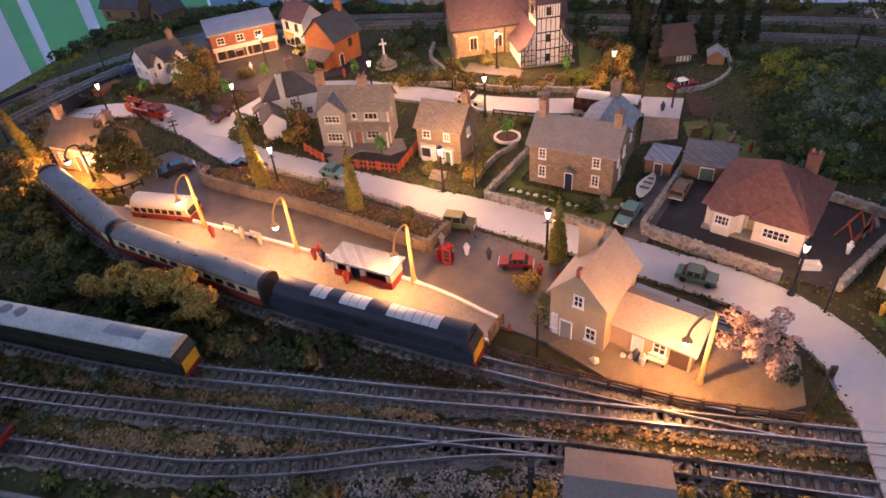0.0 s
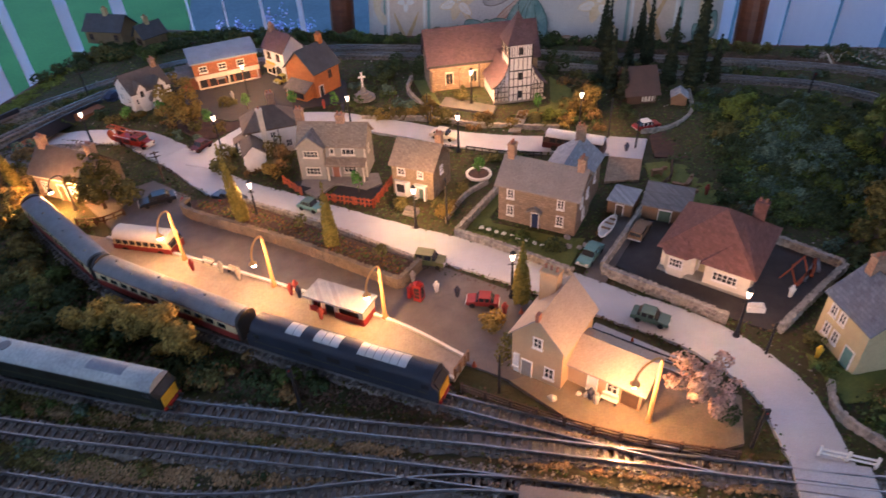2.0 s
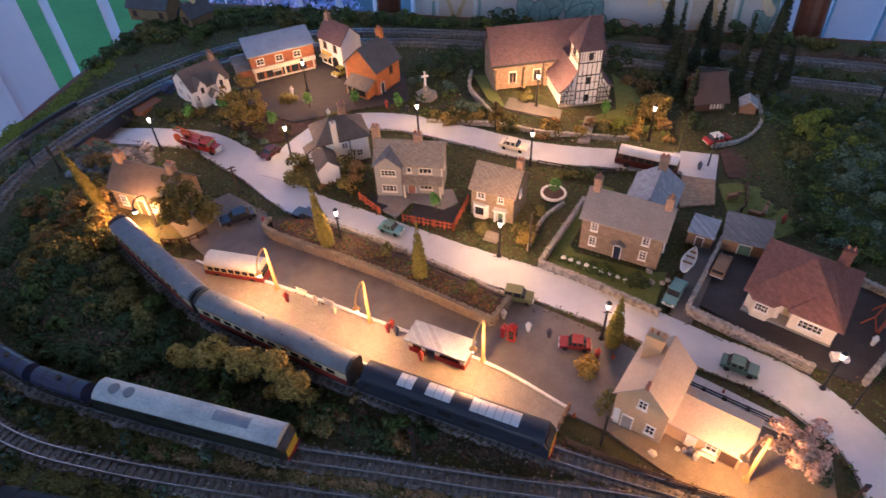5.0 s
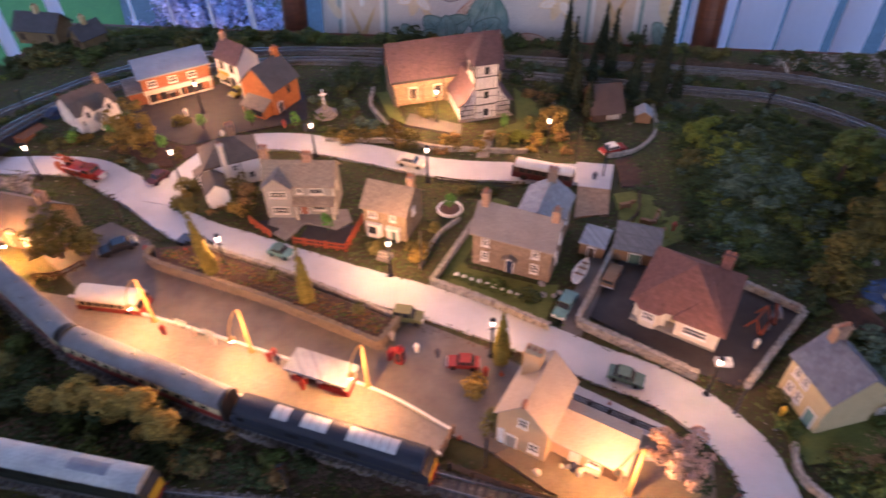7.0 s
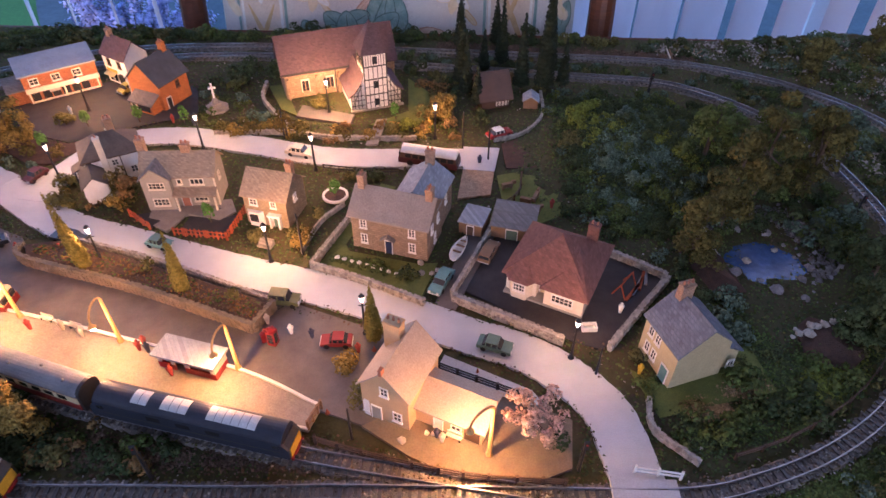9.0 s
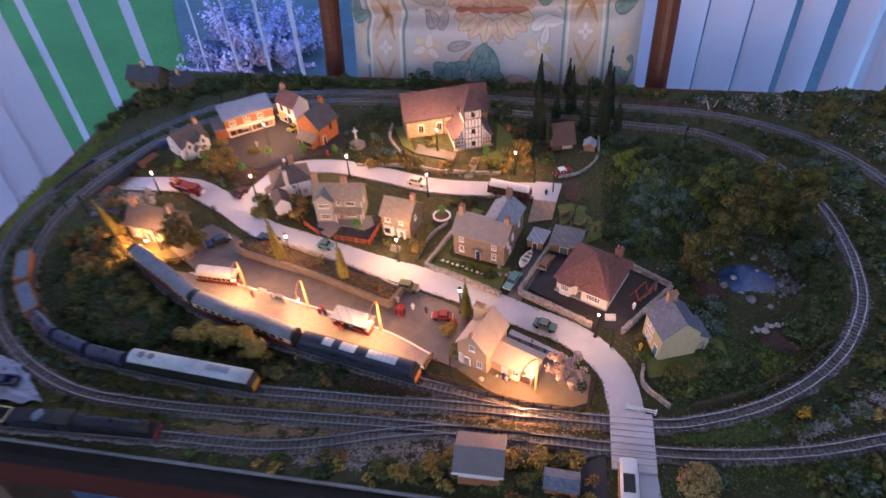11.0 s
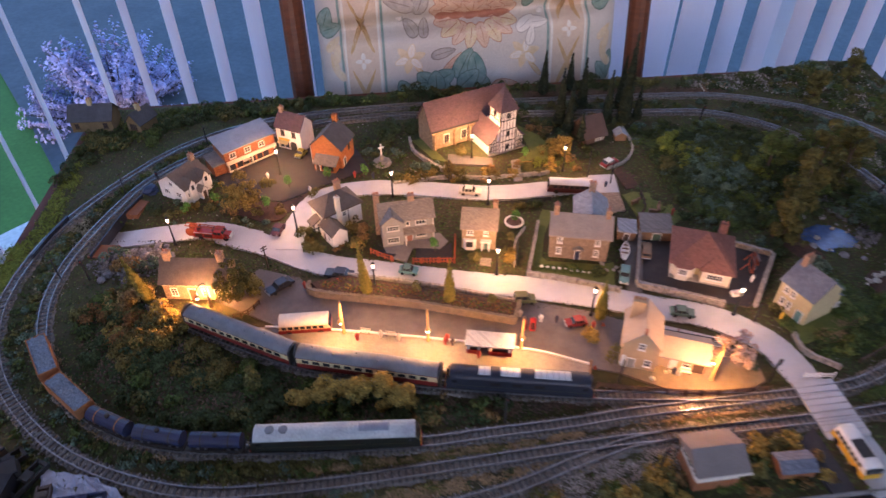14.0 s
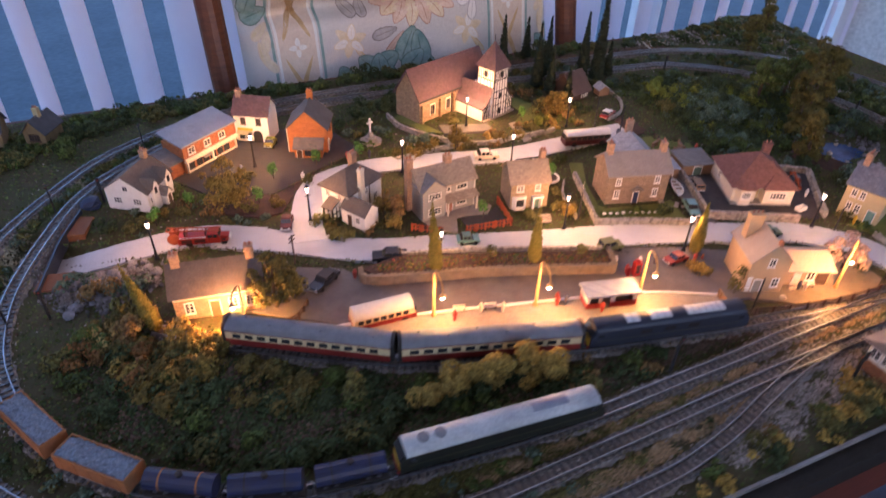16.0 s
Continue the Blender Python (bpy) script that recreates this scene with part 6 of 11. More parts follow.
def flakes(pts, nrm, size, rng, thick=0.5):
    """Small crumpled leaf clumps: squashed four-sided lumps at the given points."""
    n = len(pts)
    sz = size * rng.uniform(0.55, 1.45, (n, 1))
    d = rng.normal(size=(n, 3))
    d /= np.linalg.norm(d, axis=1, keepdims=True)
    a = np.cross(d, nrm + 0.01)
    a /= np.linalg.norm(a, axis=1, keepdims=True) + 1e-9
    b = np.cross(nrm, a)
    b /= np.linalg.norm(b, axis=1, keepdims=True) + 1e-9
    tilt = rng.uniform(-0.6, 0.6, (n, 1))
    top = pts + nrm * sz * thick * rng.uniform(0.5, 1.3, (n, 1))
    v = np.stack([pts + a * sz, pts + b * sz * rng.uniform(0.6, 1.2, (n, 1)) + nrm * sz * tilt, pts - a * sz * rng.uniform(0.6, 1.2, (n, 1)), pts - b * sz - nrm * sz * tilt, top], 1).reshape(-1, 3)
    base = (np.arange(n) * 5)[:, None]
    f = np.concatenate([base + np.array([[0, 1, 4]]), base + np.array([[1, 2, 4]]), base + np.array([[2, 3, 4]]), base + np.array([[3, 0, 4]])])
    return v, f


def mesh_np(name, v, f, material, parent=None):
    me = bpy.data.meshes.new(name)
    me.vertices.add(len(v))
    me.vertices.foreach_set("co", np.ascontiguousarray(v, dtype=np.float32).ravel())
    me.loops.add(f.size)
    me.loops.foreach_set("vertex_index", np.ascontiguousarray(f, dtype=np.int32).ravel())
    me.polygons.add(len(f))
    me.polygons.foreach_set("loop_start", np.arange(0, f.size, 3, dtype=np.int32))
    me.update(calc_edges=True)
    me.validate()
    me.materials.append(material)
    ob = new(name, me)
    ob.parent = parent
    return ob


def blob_points(blobs, per, rng):
    """Points and normals on lumpy balls (x, y, z, rx, rz)."""
    P, N = [], []
    for x, y, z, r, rz in blobs:
        k = max(12, int(per * r * r / 0.0001))
        d = rng.normal(size=(k, 3))
        d /= np.linalg.norm(d, axis=1, keepdims=True)
        d[:, 2] = np.abs(d[:, 2]) * np.where(rng.random(k) < 0.75, 1, -1)
        rad = rng.uniform(0.72, 1.08, (k, 1))
        P.append(np.array([x, y, z]) + d * rad * np.array([r, r, rz]))
        N.append(d)
    return np.concatenate(P), np.concatenate(N)


def tree(name, label, x, y, blobs, leaf, size=0.0016, per=110, trunk=None, seed=1, category="tree", z=None, limbs=True, group=""):
    rng = np.random.default_rng(seed)
    base = (G + land(x, y)) if z is None else z
    ob = thing(name, label, category, x, y, base, 0, group)
    p, n = blob_points(blobs, per, rng)
    v, f = flakes(p, n, size, rng, 0.8)
    mesh_np("crown", v, f, leaf, ob)
    if trunk:
        s = Shape().tube((0, 0, -0.001), (0, 0, trunk[1] * 0.6), trunk[0], trunk[0] * 0.7, 7).tube((0, 0, trunk[1] * 0.6), (0.001, 0, trunk[1]), trunk[0] * 0.7, trunk[0] * 0.4, 7)
        if limbs:
            for bx, by, bz, r, rz in blobs[:5]:
                s.tube((0, 0, trunk[1] * 0.55), (bx * 0.8, by * 0.8, bz), trunk[0] * 0.45, trunk[0] * 0.2, 5)
        part("trunk", s, M_TRUNK, ob)
    return ob


def cluster(rnd, n, spread, h0, h1, r0, r1):
    out = []
    for _ in range(n):
        a, d = rnd.uniform(0, 2 * math.pi), spread * math.sqrt(rnd.random())
        r = rnd.uniform(r0, r1)
        out.append((d * math.cos(a), d * math.sin(a), rnd.uniform(h0, h1) * (1 - 0.35 * d / max(spread, 1e-6)), r, r * rnd.uniform(0.75, 1.1)))
    return out


# slim golden cypresses
for i, (x, y, h, lean) in enumerate(((-0.098, 0.531, 0.080, -0.006), (-0.012, 0.492, 0.066, 0.0), (0.1405, 0.424, 0.056, 0.0), (-0.338, 0.592, 0.070, -0.012))):
    blobs = [(lean * k / 24, 0, 0.004 + (h - 0.004) * k / 24, 0.0064 * (1 - (k / 24) ** 1.7) * (0.75 + 0.25 * min(1, k / 5)) + 0.0005, 0.005) for k in range(25)]
    tree("cypress_tree", "slim yellow-green model cypress tree", x, y, blobs, L_CYP, 0.0009, 420, (0.0012, 0.008), 20 + i, limbs=False, group="cypresses")
# small round bright trees
for i, (x, y) in enumerate(((-0.163, 0.777), (-0.108, 0.781), (-0.057, 0.772), (-0.196, 0.735), (-0.003, 0.586), (0.112, 0.611), (0.182, 0.751), (-0.300, 0.752), (-0.262, 0.762))):
    r = random.Random(60 + i)
    tree("small_tree", "small round bright green model tree", x, y, [(r.uniform(-0.002, 0.002), r.uniform(-0.002, 0.002), 0.011 + 0.003 * k, 0.0052 - 0.0006 * k, 0.0048) for k in range(3)], L_BRIGHT, 0.0011, 240, (0.0008, 0.010), 60 + i, limbs=False, group="small trees")
# golden-brown tree by the shops
r = random.Random(5)
tree("tree", "golden-brown autumn model tree", -0.228, 0.742, cluster(r, 50, 0.022, 0.012, 0.066, 0.0038, 0.0068), L_GOLDT, 0.0011, 230, (0.0016, 0.042), 5)
# pink blossom tree
r = random.Random(6)
tree("blossom_tree", "pink blossom tree beside the station", 0.243, 0.330, cluster(r, 34, 0.019, 0.014, 0.046, 0.0030, 0.0056), L_PINK, 0.0012, 185, (0.0013, 0.026), 6)
tree("bush", "dark clipped bush near the blossom tree", 0.258, 0.318, [(0, 0, 0.005, 0.007, 0.007)], L_DARK, 0.0012, 240, None, 7, "bush")
# tree beside the stone office
r = random.Random(8)
tree("tree", "dark olive airy tree lit by the lamp beside it", -0.243, 0.566, cluster(r, 52, 0.020, 0.012, 0.062, 0.0032, 0.0058), L_WOOD, 0.0011, 240, (0.0018, 0.044), 8)
tree("tree", "olive tree beside the yard", -0.222, 0.578, cluster(r, 10, 0.010, 0.006, 0.022, 0.005, 0.008), L_OLIVE, 0.0014, 150, (0.0012, 0.02), 9)
tree("tree", "golden-leaved tree lit by the street lamp", 0.236, 0.744, cluster(r, 18, 0.013, 0.008, 0.036, 0.005, 0.008), L_DULLG, 0.0013, 180, (0.0014, 0.026), 10)
tree("bush", "dark olive bush on the church terrace", 0.092, 0.790, cluster(r, 8, 0.007, 0.004, 0.016, 0.003, 0.006), L_OLIVE, 0.0012, 200, None, 12, "bush")
# bank bushes: the office lamp's warm glow is put into their colours
for i, (x, y) in enumerate(((-0.360, 0.575), (-0.345, 0.560), (-0.375, 0.600), (-0.330, 0.545), (-0.395, 0.585), (-0.350, 0.600), (-0.310, 0.540), (-0.365, 0.545))):
    tree("bush", "bush in lamplit golden-brown on the bank below the office", x, y, cluster(r, 8, 0.013, 0.0, 0.012, 0.004, 0.008), L_RUST if i % 3 == 1 else L_DOME if i % 3 else L_DULLG, 0.0013, 190, None, 130 + i, "bush", group="bank bushes")
# conifers
for i, (x, y, h) in enumerate(((0.284, 0.928, 0.079), (0.333, 0.929, 0.068), (0.368, 0.801, 0.148), (0.340, 0.805, 0.093), (0.392, 0.802, 0.060), (0.271, 0.798, 0.073), (0.269, 0.826, 0.095), (0.329, 0.871, 0.085), (0.388, 0.851, 0.088), (0.279, 0.768, 0.050), (0.302, 0.852, 0.055))):
    nk = int(h / 0.0030)
    blobs = [(0, 0, 0.006 + (h - 0.006) * k / nk, 0.0088 * (h / 0.08) ** 0.4 * (1 - k / (nk + 0.5)) ** 0.85 * (1.0 if k % 2 else 0.55) + 0.0006, 0.0030) for k in range(nk + 1)]
    tree("conifer_tree", "tall dark model conifer tree", x, y, blobs, L_CONIF, 0.0013, 300, (0.001, h * 0.6), 100 + i, limbs=False, group="conifers")
# golden foam bushes below the platform line
r = random.Random(11)
for i, (x, y, n, sp, h) in enumerate(((-0.160, 0.398, 10, 0.013, 0.028), (-0.135, 0.391, 11, 0.012, 0.034), (-0.112, 0.383, 10, 0.010, 0.037), (-0.093, 0.375, 9, 0.008, 0.036), (-0.186, 0.407, 6, 0.010, 0.014))):
    tree("bush", "golden-green foam bushes beside the train", x, y, cluster(r, n, sp, 0.006, h, 0.0055, 0.0085), L_GOLD, 0.0010, 420, (0.001, 0.015), 110 + i, "bush", group="foam bushes")
tree("bush", "brown-green shrub standing on the slope", -0.232, 0.436, [(0, 0, 0.008, 0.009, 0.008), (0.001, 0, 0.018, 0.007, 0.008), (0, 0.001, 0.027, 0.0045, 0.006)], L_OLIVE, 0.0014, 180, (0.001, 0.015), 116, "bush")
r = random.Random(12)
# bushes round the stone office
for i, (x, y, m, n, h) in enumerate(((-0.352, 0.618, L_OLIVE, 6, 0.020), (-0.372, 0.655, L_BROWN, 6, 0.014), (-0.345, 0.655, L_GREY, 6, 0.010), (-0.325, 0.565, L_GOLD, 6, 0.020), (-0.300, 0.552, L_GOLD, 4, 0.012), (-0.390, 0.600, L_MID, 5, 0.014), (-0.290, 0.650, L_MID, 3, 0.006), (-0.360, 0.585, L_BROWN, 5, 0.018), (-0.385, 0.690, L_GREY, 4, 0.008))):
    tree("bush", {"olive_foliage": "olive bush near the stone office", "autumn_brown_foliage": "russet bush near the stone office", "grey_green_lichen": "grey lichen shrub on the bank", "golden_foliage": "golden bush lit by the lamp", "mid_green_foliage": "green bush on the bank"}[m.name], x, y, cluster(r, n, 0.015, 0.002, h, 0.005, 0.009), m, 0.0014, 140, None, 300 + i, "bush")
# wood on the eastern hill
r = random.Random(13)
for i, (x, y, m, n, sp, h) in enumerate(((0.360, 0.655, L_OLIVE, 7, 0.014, 0.006), (0.430, 0.700, L_DARK, 9, 0.026, 0.012), (0.375, 0.560, L_MID, 8, 0.022, 0.008), (0.440, 0.640, L_DARK, 10, 0.03, 0.014), (0.405, 0.530, L_DARK, 7, 0.020, 0.009), (0.460, 0.720, L_MID, 7, 0.022, 0.010), (0.430, 0.575, L_MID, 9, 0.026, 0.012), (0.366, 0.625, L_DARK, 6, 0.016, 0.006))):
    tree("bush", {"olive_foliage": "olive-green bush on the hill", "mid_green_foliage": "mid green bush on the hill", "dark_green_foliage": "dark green bush on the hill"}[m.name], x, y, cluster(r, n * 2, sp, 0.0, h * 0.5, 0.004, 0.007), m, 0.0009, 340, None, 400 + i, "bush", group="hill bushes")
for i, (x, y, m, n, sp, h) in enumerate(((0.466, 0.520, L_WOOD, 30, 0.018, 0.112), (0.513, 0.552, L_WOOD, 30, 0.019, 0.118), (0.574, 0.562, L_WOOD, 28, 0.018, 0.104), (0.421, 0.482, L_WOOD, 24, 0.013, 0.082), (0.514, 0.379, L_DARK, 20, 0.018, 0.066), (0.545, 0.600, L_MID, 20, 0.024, 0.075), (0.480, 0.600, L_MID, 18, 0.024, 0.060), (0.565, 0.440, L_DARK, 16, 0.018, 0.050), (0.605, 0.610, L_MID, 14, 0.018, 0.060), (0.692, 0.762, L_OLIVE, 20, 0.010, 0.088), (0.812, 0.815, L_OLIVE, 16, 0.010, 0.058), (0.680, 0.480, L_WOOD, 12, 0.013, 0.045))):
    tree("tree", {"olive_foliage": "olive-brown broadleaf tree in the wood", "mid_green_foliage": "green broadleaf tree in the wood", "dark_green_foliage": "dark broadleaf tree in the wood", "woodland_brown_foliage": "brown-olive broadleaf tree in the wood"}[m.name], x, y, cluster(r, n, sp, 0.010, h, 0.005, 0.010), m, 0.0014, 190, (0.0025, h * 0.7), 450 + i, group="woodland trees")
tree("bush", "wide yellow-green bush on the hill", 0.392, 0.690, cluster(r, 26, 0.026, 0.0, 0.009, 0.004, 0.008), L_LIME, 0.0010, 380, None, 470, "bush")
tree("bush", "wide blue-green lichen bush on the hill", 0.405, 0.600, cluster(r, 26, 0.030, 0.0, 0.008, 0.004, 0.007), L_GREY, 0.0010, 340, None, 471, "bush")
for i, (x, y, m, n, sp, h) in enumerate(((0.552, 0.480, L_DARK, 6, 0.018, 0.012), (0.520, 0.372, L_DARK, 6, 0.018, 0.010), (0.470, 0.345, L_MID, 5, 0.016, 0.007), (0.420, 0.420, L_GREY, 5, 0.016, 0.007), (0.400, 0.350, L_MID, 4, 0.014, 0.006), (0.585, 0.520, L_GREY, 5, 0.018, 0.010), (0.372, 0.315, L_MID, 4, 0.014, 0.006), (0.430, 0.320, L_DARK, 4, 0.014, 0.006), (0.435, 0.475, L_OLIVE, 4, 0.012, 0.010))):
    tree("bush", {"olive_foliage": "olive bush beside the pond", "mid_green_foliage": "low green bush on the eastern land", "dark_green_foliage": "dark bush beside the pond", "grey_green_lichen": "grey lichen shrub beside the pond"}[m.name], x, y, cluster(r, n, sp, 0.001, h, 0.005, 0.010), m, 0.0015, 120, None, 480 + i, "bush")
# hedges at the back edge and round the church
for i, (x, y, m, n, sp, h) in enumerate(((0.015, 0.872, L_DARK, 10, 0.026, 0.024), (0.045, 0.885, L_DARK, 8, 0.022, 0.022), (-0.015, 0.862, L_DARK, 7, 0.022, 0.016), (0.215, 0.880, L_DARK, 7, 0.018, 0.022), (0.07, 1.000, L_DARK, 6, 0.03, 0.012), (0.215, 0.972, L_DARK, 6, 0.018, 0.016), (0.300, 0.955, L_DARK, 5, 0.02, 0.012), (0.39, 0.945, L_DARK, 5, 0.02, 0.014), (0.225, 0.765, L_OLIVE, 8, 0.016, 0.014), (0.240, 0.735, L_BROWN, 5, 0.014, 0.010), (0.028, 0.765, L_GREY, 5, 0.014, 0.007), (0.075, 0.745, L_OLIVE, 4, 0.01, 0.006), (-0.355, 0.965, L_MID, 6, 0.016, 0.014), (-0.420, 0.965, L_OLIVE, 6, 0.018, 0.014), (-0.455, 0.945, L_DARK, 6, 0.02, 0.010), (-0.33, 1.005, L_DARK, 6, 0.018, 0.020), (-0.26, 1.025, L_DARK, 6, 0.022, 0.010), (-0.18, 1.02, L_DARK, 6, 0.025, 0.009), (-0.10, 1.012, L_DARK, 6, 0.025, 0.009), (-0.475, 0.90, L_DARK, 6, 0.018, 0.010), (-0.19, 0.795, L_OLIVE, 3, 0.008, 0.006))):
    tree("bush", {"olive_foliage": "olive bush in a garden", "autumn_brown_foliage": "russet bush by the lane", "grey_green_lichen": "grey lichen shrub by the lane", "mid_green_foliage": "mid green hedge clump", "dark_green_foliage": "dark green hedge clump"}[m.name], x, y, cluster(r, n, sp, 0.001, h, 0.005, 0.010), m, 0.0015, 120, None, 600 + i, "bush", group="hedge clumps")
# garden shrubs by the houses, bed plants, front edge
for i, (x, y, m, n, sp, h) in enumerate(((-0.152, 0.630, L_OLIVE, 9, 0.009, 0.011), (-0.086, 0.627, L_BROWN, 10, 0.007, 0.034), (0.042, 0.562, L_OLIVE, 4, 0.006, 0.006), (0.080, 0.560, L_OLIVE, 4, 0.008, 0.006), (0.152, 0.506, L_MID, 3, 0.006, 0.005), (0.172, 0.492, L_DARK, 4, 0.008, 0.006), (0.100, 0.585, L_OLIVE, 4, 0.007, 0.005), (-0.120, 0.548, L_GOLD, 3, 0.004, 0.010), (-0.045, 0.517, L_OLIVE, 3, 0.004, 0.011), (0.030, 0.474, L_OLIVE, 3, 0.005, 0.011), (0.118, 0.405, L_GOLD, 5, 0.006, 0.010), (0.335, 0.378, L_OLIVE, 4, 0.007, 0.008), (0.330, 0.352, L_MID, 4, 0.010, 0.005), (0.395, 0.378, L_BROWN, 4, 0.006, 0.014), (0.245, 0.238, L_OLIVE, 3, 0.008, 0.006), (0.205, 0.237, L_GOLD, 3, 0.007, 0.006), (0.060, 0.237, L_MID, 4, 0.012, 0.006), (0.005, 0.245, L_OLIVE, 4, 0.012, 0.007), (-0.050, 0.250, L_MID, 3, 0.010, 0.005), (0.045, 0.225, L_GOLD, 3, 0.010, 0.005), (0.090, 0.225, L_OLIVE, 3, 0.010, 0.006), (0.215, 0.225, L_OLIVE, 3, 0.010, 0.005), (0.425, 0.205, L_DARK, 5, 0.016, 0.010), (0.480, 0.190, L_DARK, 5, 0.016, 0.010), (0.52, 0.215, L_MID, 5, 0.016, 0.012), (0.545, 0.275, L_GOLD, 2, 0.006, 0.008), (0.580, 0.235, L_DARK, 5, 0.016, 0.012), (0.64, 0.26, L_MID, 5, 0.018, 0.012))):
    tree("bush", {"olive_foliage": "small olive garden shrub", "autumn_brown_foliage": "small russet garden tree", "golden_foliage": "small golden shrub on the ground", "mid_green_foliage": "low green shrub on the ground", "dark_green_foliage": "low dark shrub at the board edge"}[m.name], x, y, cluster(r, n, sp, 0.001, h, 0.003, 0.006), m, 0.0012, 200, None, 700 + i, "bush", group="shrubs", z=(G + 0.0085) if m is L_OLIVE and 0.44 < y < 0.53 and -0.06 < x < 0.04 else None)

# golden and olive planting along the lane, by the memorial and in the cottage gardens
r = random.Random(91)
for i, (x, y, m, n, sp, h) in enumerate(((0.004, 0.742, L_GOLDT, 7, 0.010, 0.010), (0.020, 0.745, L_DULLG, 7, 0.010, 0.009), (-0.012, 0.752, L_OLIVE, 6, 0.009, 0.008), (0.036, 0.746, L_GOLDT, 6, 0.008, 0.008), (0.075, 0.727, L_OLIVE, 6, 0.009, 0.008), (0.122, 0.722, L_DULLG, 6, 0.009, 0.007), (0.150, 0.716, L_GOLDT, 6, 0.008, 0.008), (0.180, 0.716, L_OLIVE, 7, 0.010, 0.010), (0.196, 0.728, L_LIME, 7, 0.009, 0.014), (0.216, 0.748, L_DULLG, 7, 0.010, 0.012), (-0.156, 0.670, L_OLIVE, 7, 0.009, 0.009), (-0.150, 0.645, L_DULLG, 6, 0.008, 0.008), (-0.142, 0.628, L_OLIVE, 6, 0.008, 0.007), (-0.094, 0.618, L_GOLDT, 8, 0.008, 0.020), (-0.080, 0.640, L_OLIVE, 7, 0.007, 0.016), (0.080, 0.542, L_GOLDT, 6, 0.006, 0.009), (0.086, 0.556, L_DULLG, 5, 0.005, 0.008), (0.040, 0.556, L_OLIVE, 5, 0.006, 0.006), (0.130, 0.640, L_OLIVE, 5, 0.007, 0.006), (0.150, 0.640, L_DARK, 6, 0.008, 0.006), (-0.208, 0.728, L_OLIVE, 6, 0.010, 0.008), (-0.226, 0.762, L_DULLG, 6, 0.010, 0.008), (-0.180, 0.724, L_DULLG, 5, 0.007, 0.006), (-0.130, 0.750, L_OLIVE, 5, 0.007, 0.005), (-0.320, 0.760, L_OLIVE, 6, 0.009, 0.007), (-0.290, 0.765, L_DULLG, 5, 0.008, 0.007), (-0.345, 0.775, L_DARK, 5, 0.008, 0.006))):
    tree("bush", {"olive_foliage": "olive green foam bush in the village", "gold_tree_foliage": "golden foam bush lit by a street lamp", "dull_gold_foliage": "dull golden foam bush in the village", "yellow_green_foliage": "yellow-green foam bush beside the church", "dark_green_foliage": "dark clipped hedge behind the farmhouse"}[m.name], x, y, cluster(r, n, sp, 0.001, h, 0.003, 0.0058), m, 0.0011, 220, None, 900 + i, "bush", group="village bushes")
tree("tree", "slim brown-green tree beside the white cottage", -0.094, 0.642, cluster(r, 16, 0.007, 0.012, 0.038, 0.003, 0.0055), L_DULLG, 0.0010, 200, (0.0011, 0.030), 931)
tree("bush", "dark ivy bush against the station house corner", 0.1255, 0.366, [(0, 0, 0.006, 0.0065, 0.007), (0.001, 0.001, 0.015, 0.0055, 0.007), (0.002, 0.0, 0.023, 0.0042, 0.006)], L_OLIVE, 0.0010, 260, None, 932, "bush")
tree("bush", "golden shrub beside the station cypress", 0.116, 0.398, cluster(r, 7, 0.008, 0.002, 0.012, 0.003, 0.0055), L_GOLDT, 0.0010, 230, None, 933, "bush")
tree("tree", "thin brown-leaved tree beside the lane", 0.060, 0.728, cluster(r, 14, 0.010, 0.018, 0.034, 0.003, 0.006), L_DULLG, 0.0011, 170, (0.0011, 0.030), 930)
r = random.Random(92)

# loose scatter over the land: grass tufts, stones and twigs
KEEP = [glide([(*q[:2],) for q in p], 0.006) for p in (OUTER, INNER, THIRD, PLATT)]
WAYS = [glide([(*q[:2],) for q in p], 0.006) for p in (MAIN, LANE, WEST)]
clear = np.array([(q.x, q.y, 0.0125) for k in KEEP for q in k] + [(q.x, q.y, 0.0195) for k in WAYS for q in k])


YARDS = [[(-0.275, 0.575), (-0.186, 0.465), (-0.06, 0.405), (0.10, 0.345), (0.158, 0.318), (0.215, 0.283), (0.268, 0.296), (0.275, 0.34), (0.19, 0.40), (0.135, 0.438), (0.07, 0.47), (-0.115, 0.575), (-0.170, 0.585), (-0.215, 0.615)],
         [(-0.265, 0.835), (-0.235, 0.775), (-0.175, 0.745), (-0.115, 0.768), (-0.045, 0.790), (-0.055, 0.855), (-0.12, 0.90), (-0.20, 0.875)],
         [(0.185, 0.450), (0.290, 0.405), (0.312, 0.393), (0.392, 0.460), (0.350, 0.505), (0.300, 0.525), (0.262, 0.560), (0.235, 0.560)],
         [(0.075, 0.795), (0.135, 0.765), (0.130, 0.745), (0.068, 0.770)], [(0.252, 0.625), (0.285, 0.625), (0.292, 0.676), (0.250, 0.682)],
         [(-0.245, 0.790), (-0.175, 0.745), (-0.115, 0.768), (-0.126, 0.755), (-0.150, 0.738), (-0.180, 0.705), (-0.205, 0.705), (-0.240, 0.735)],
         [(0.101, 0.521), (0.119, 0.536), (0.172, 0.620), (0.158, 0.628), (0.117, 0.556)]]


def inside(poly, x, y):
    hit = False
    for (ax, ay), (bx, by) in zip(poly, poly[1:] + poly[:1]):
        if (ay > y) != (by > y) and x < (bx - ax) * (y - ay) / (by - ay) + ax:
            hit = not hit
    return hit


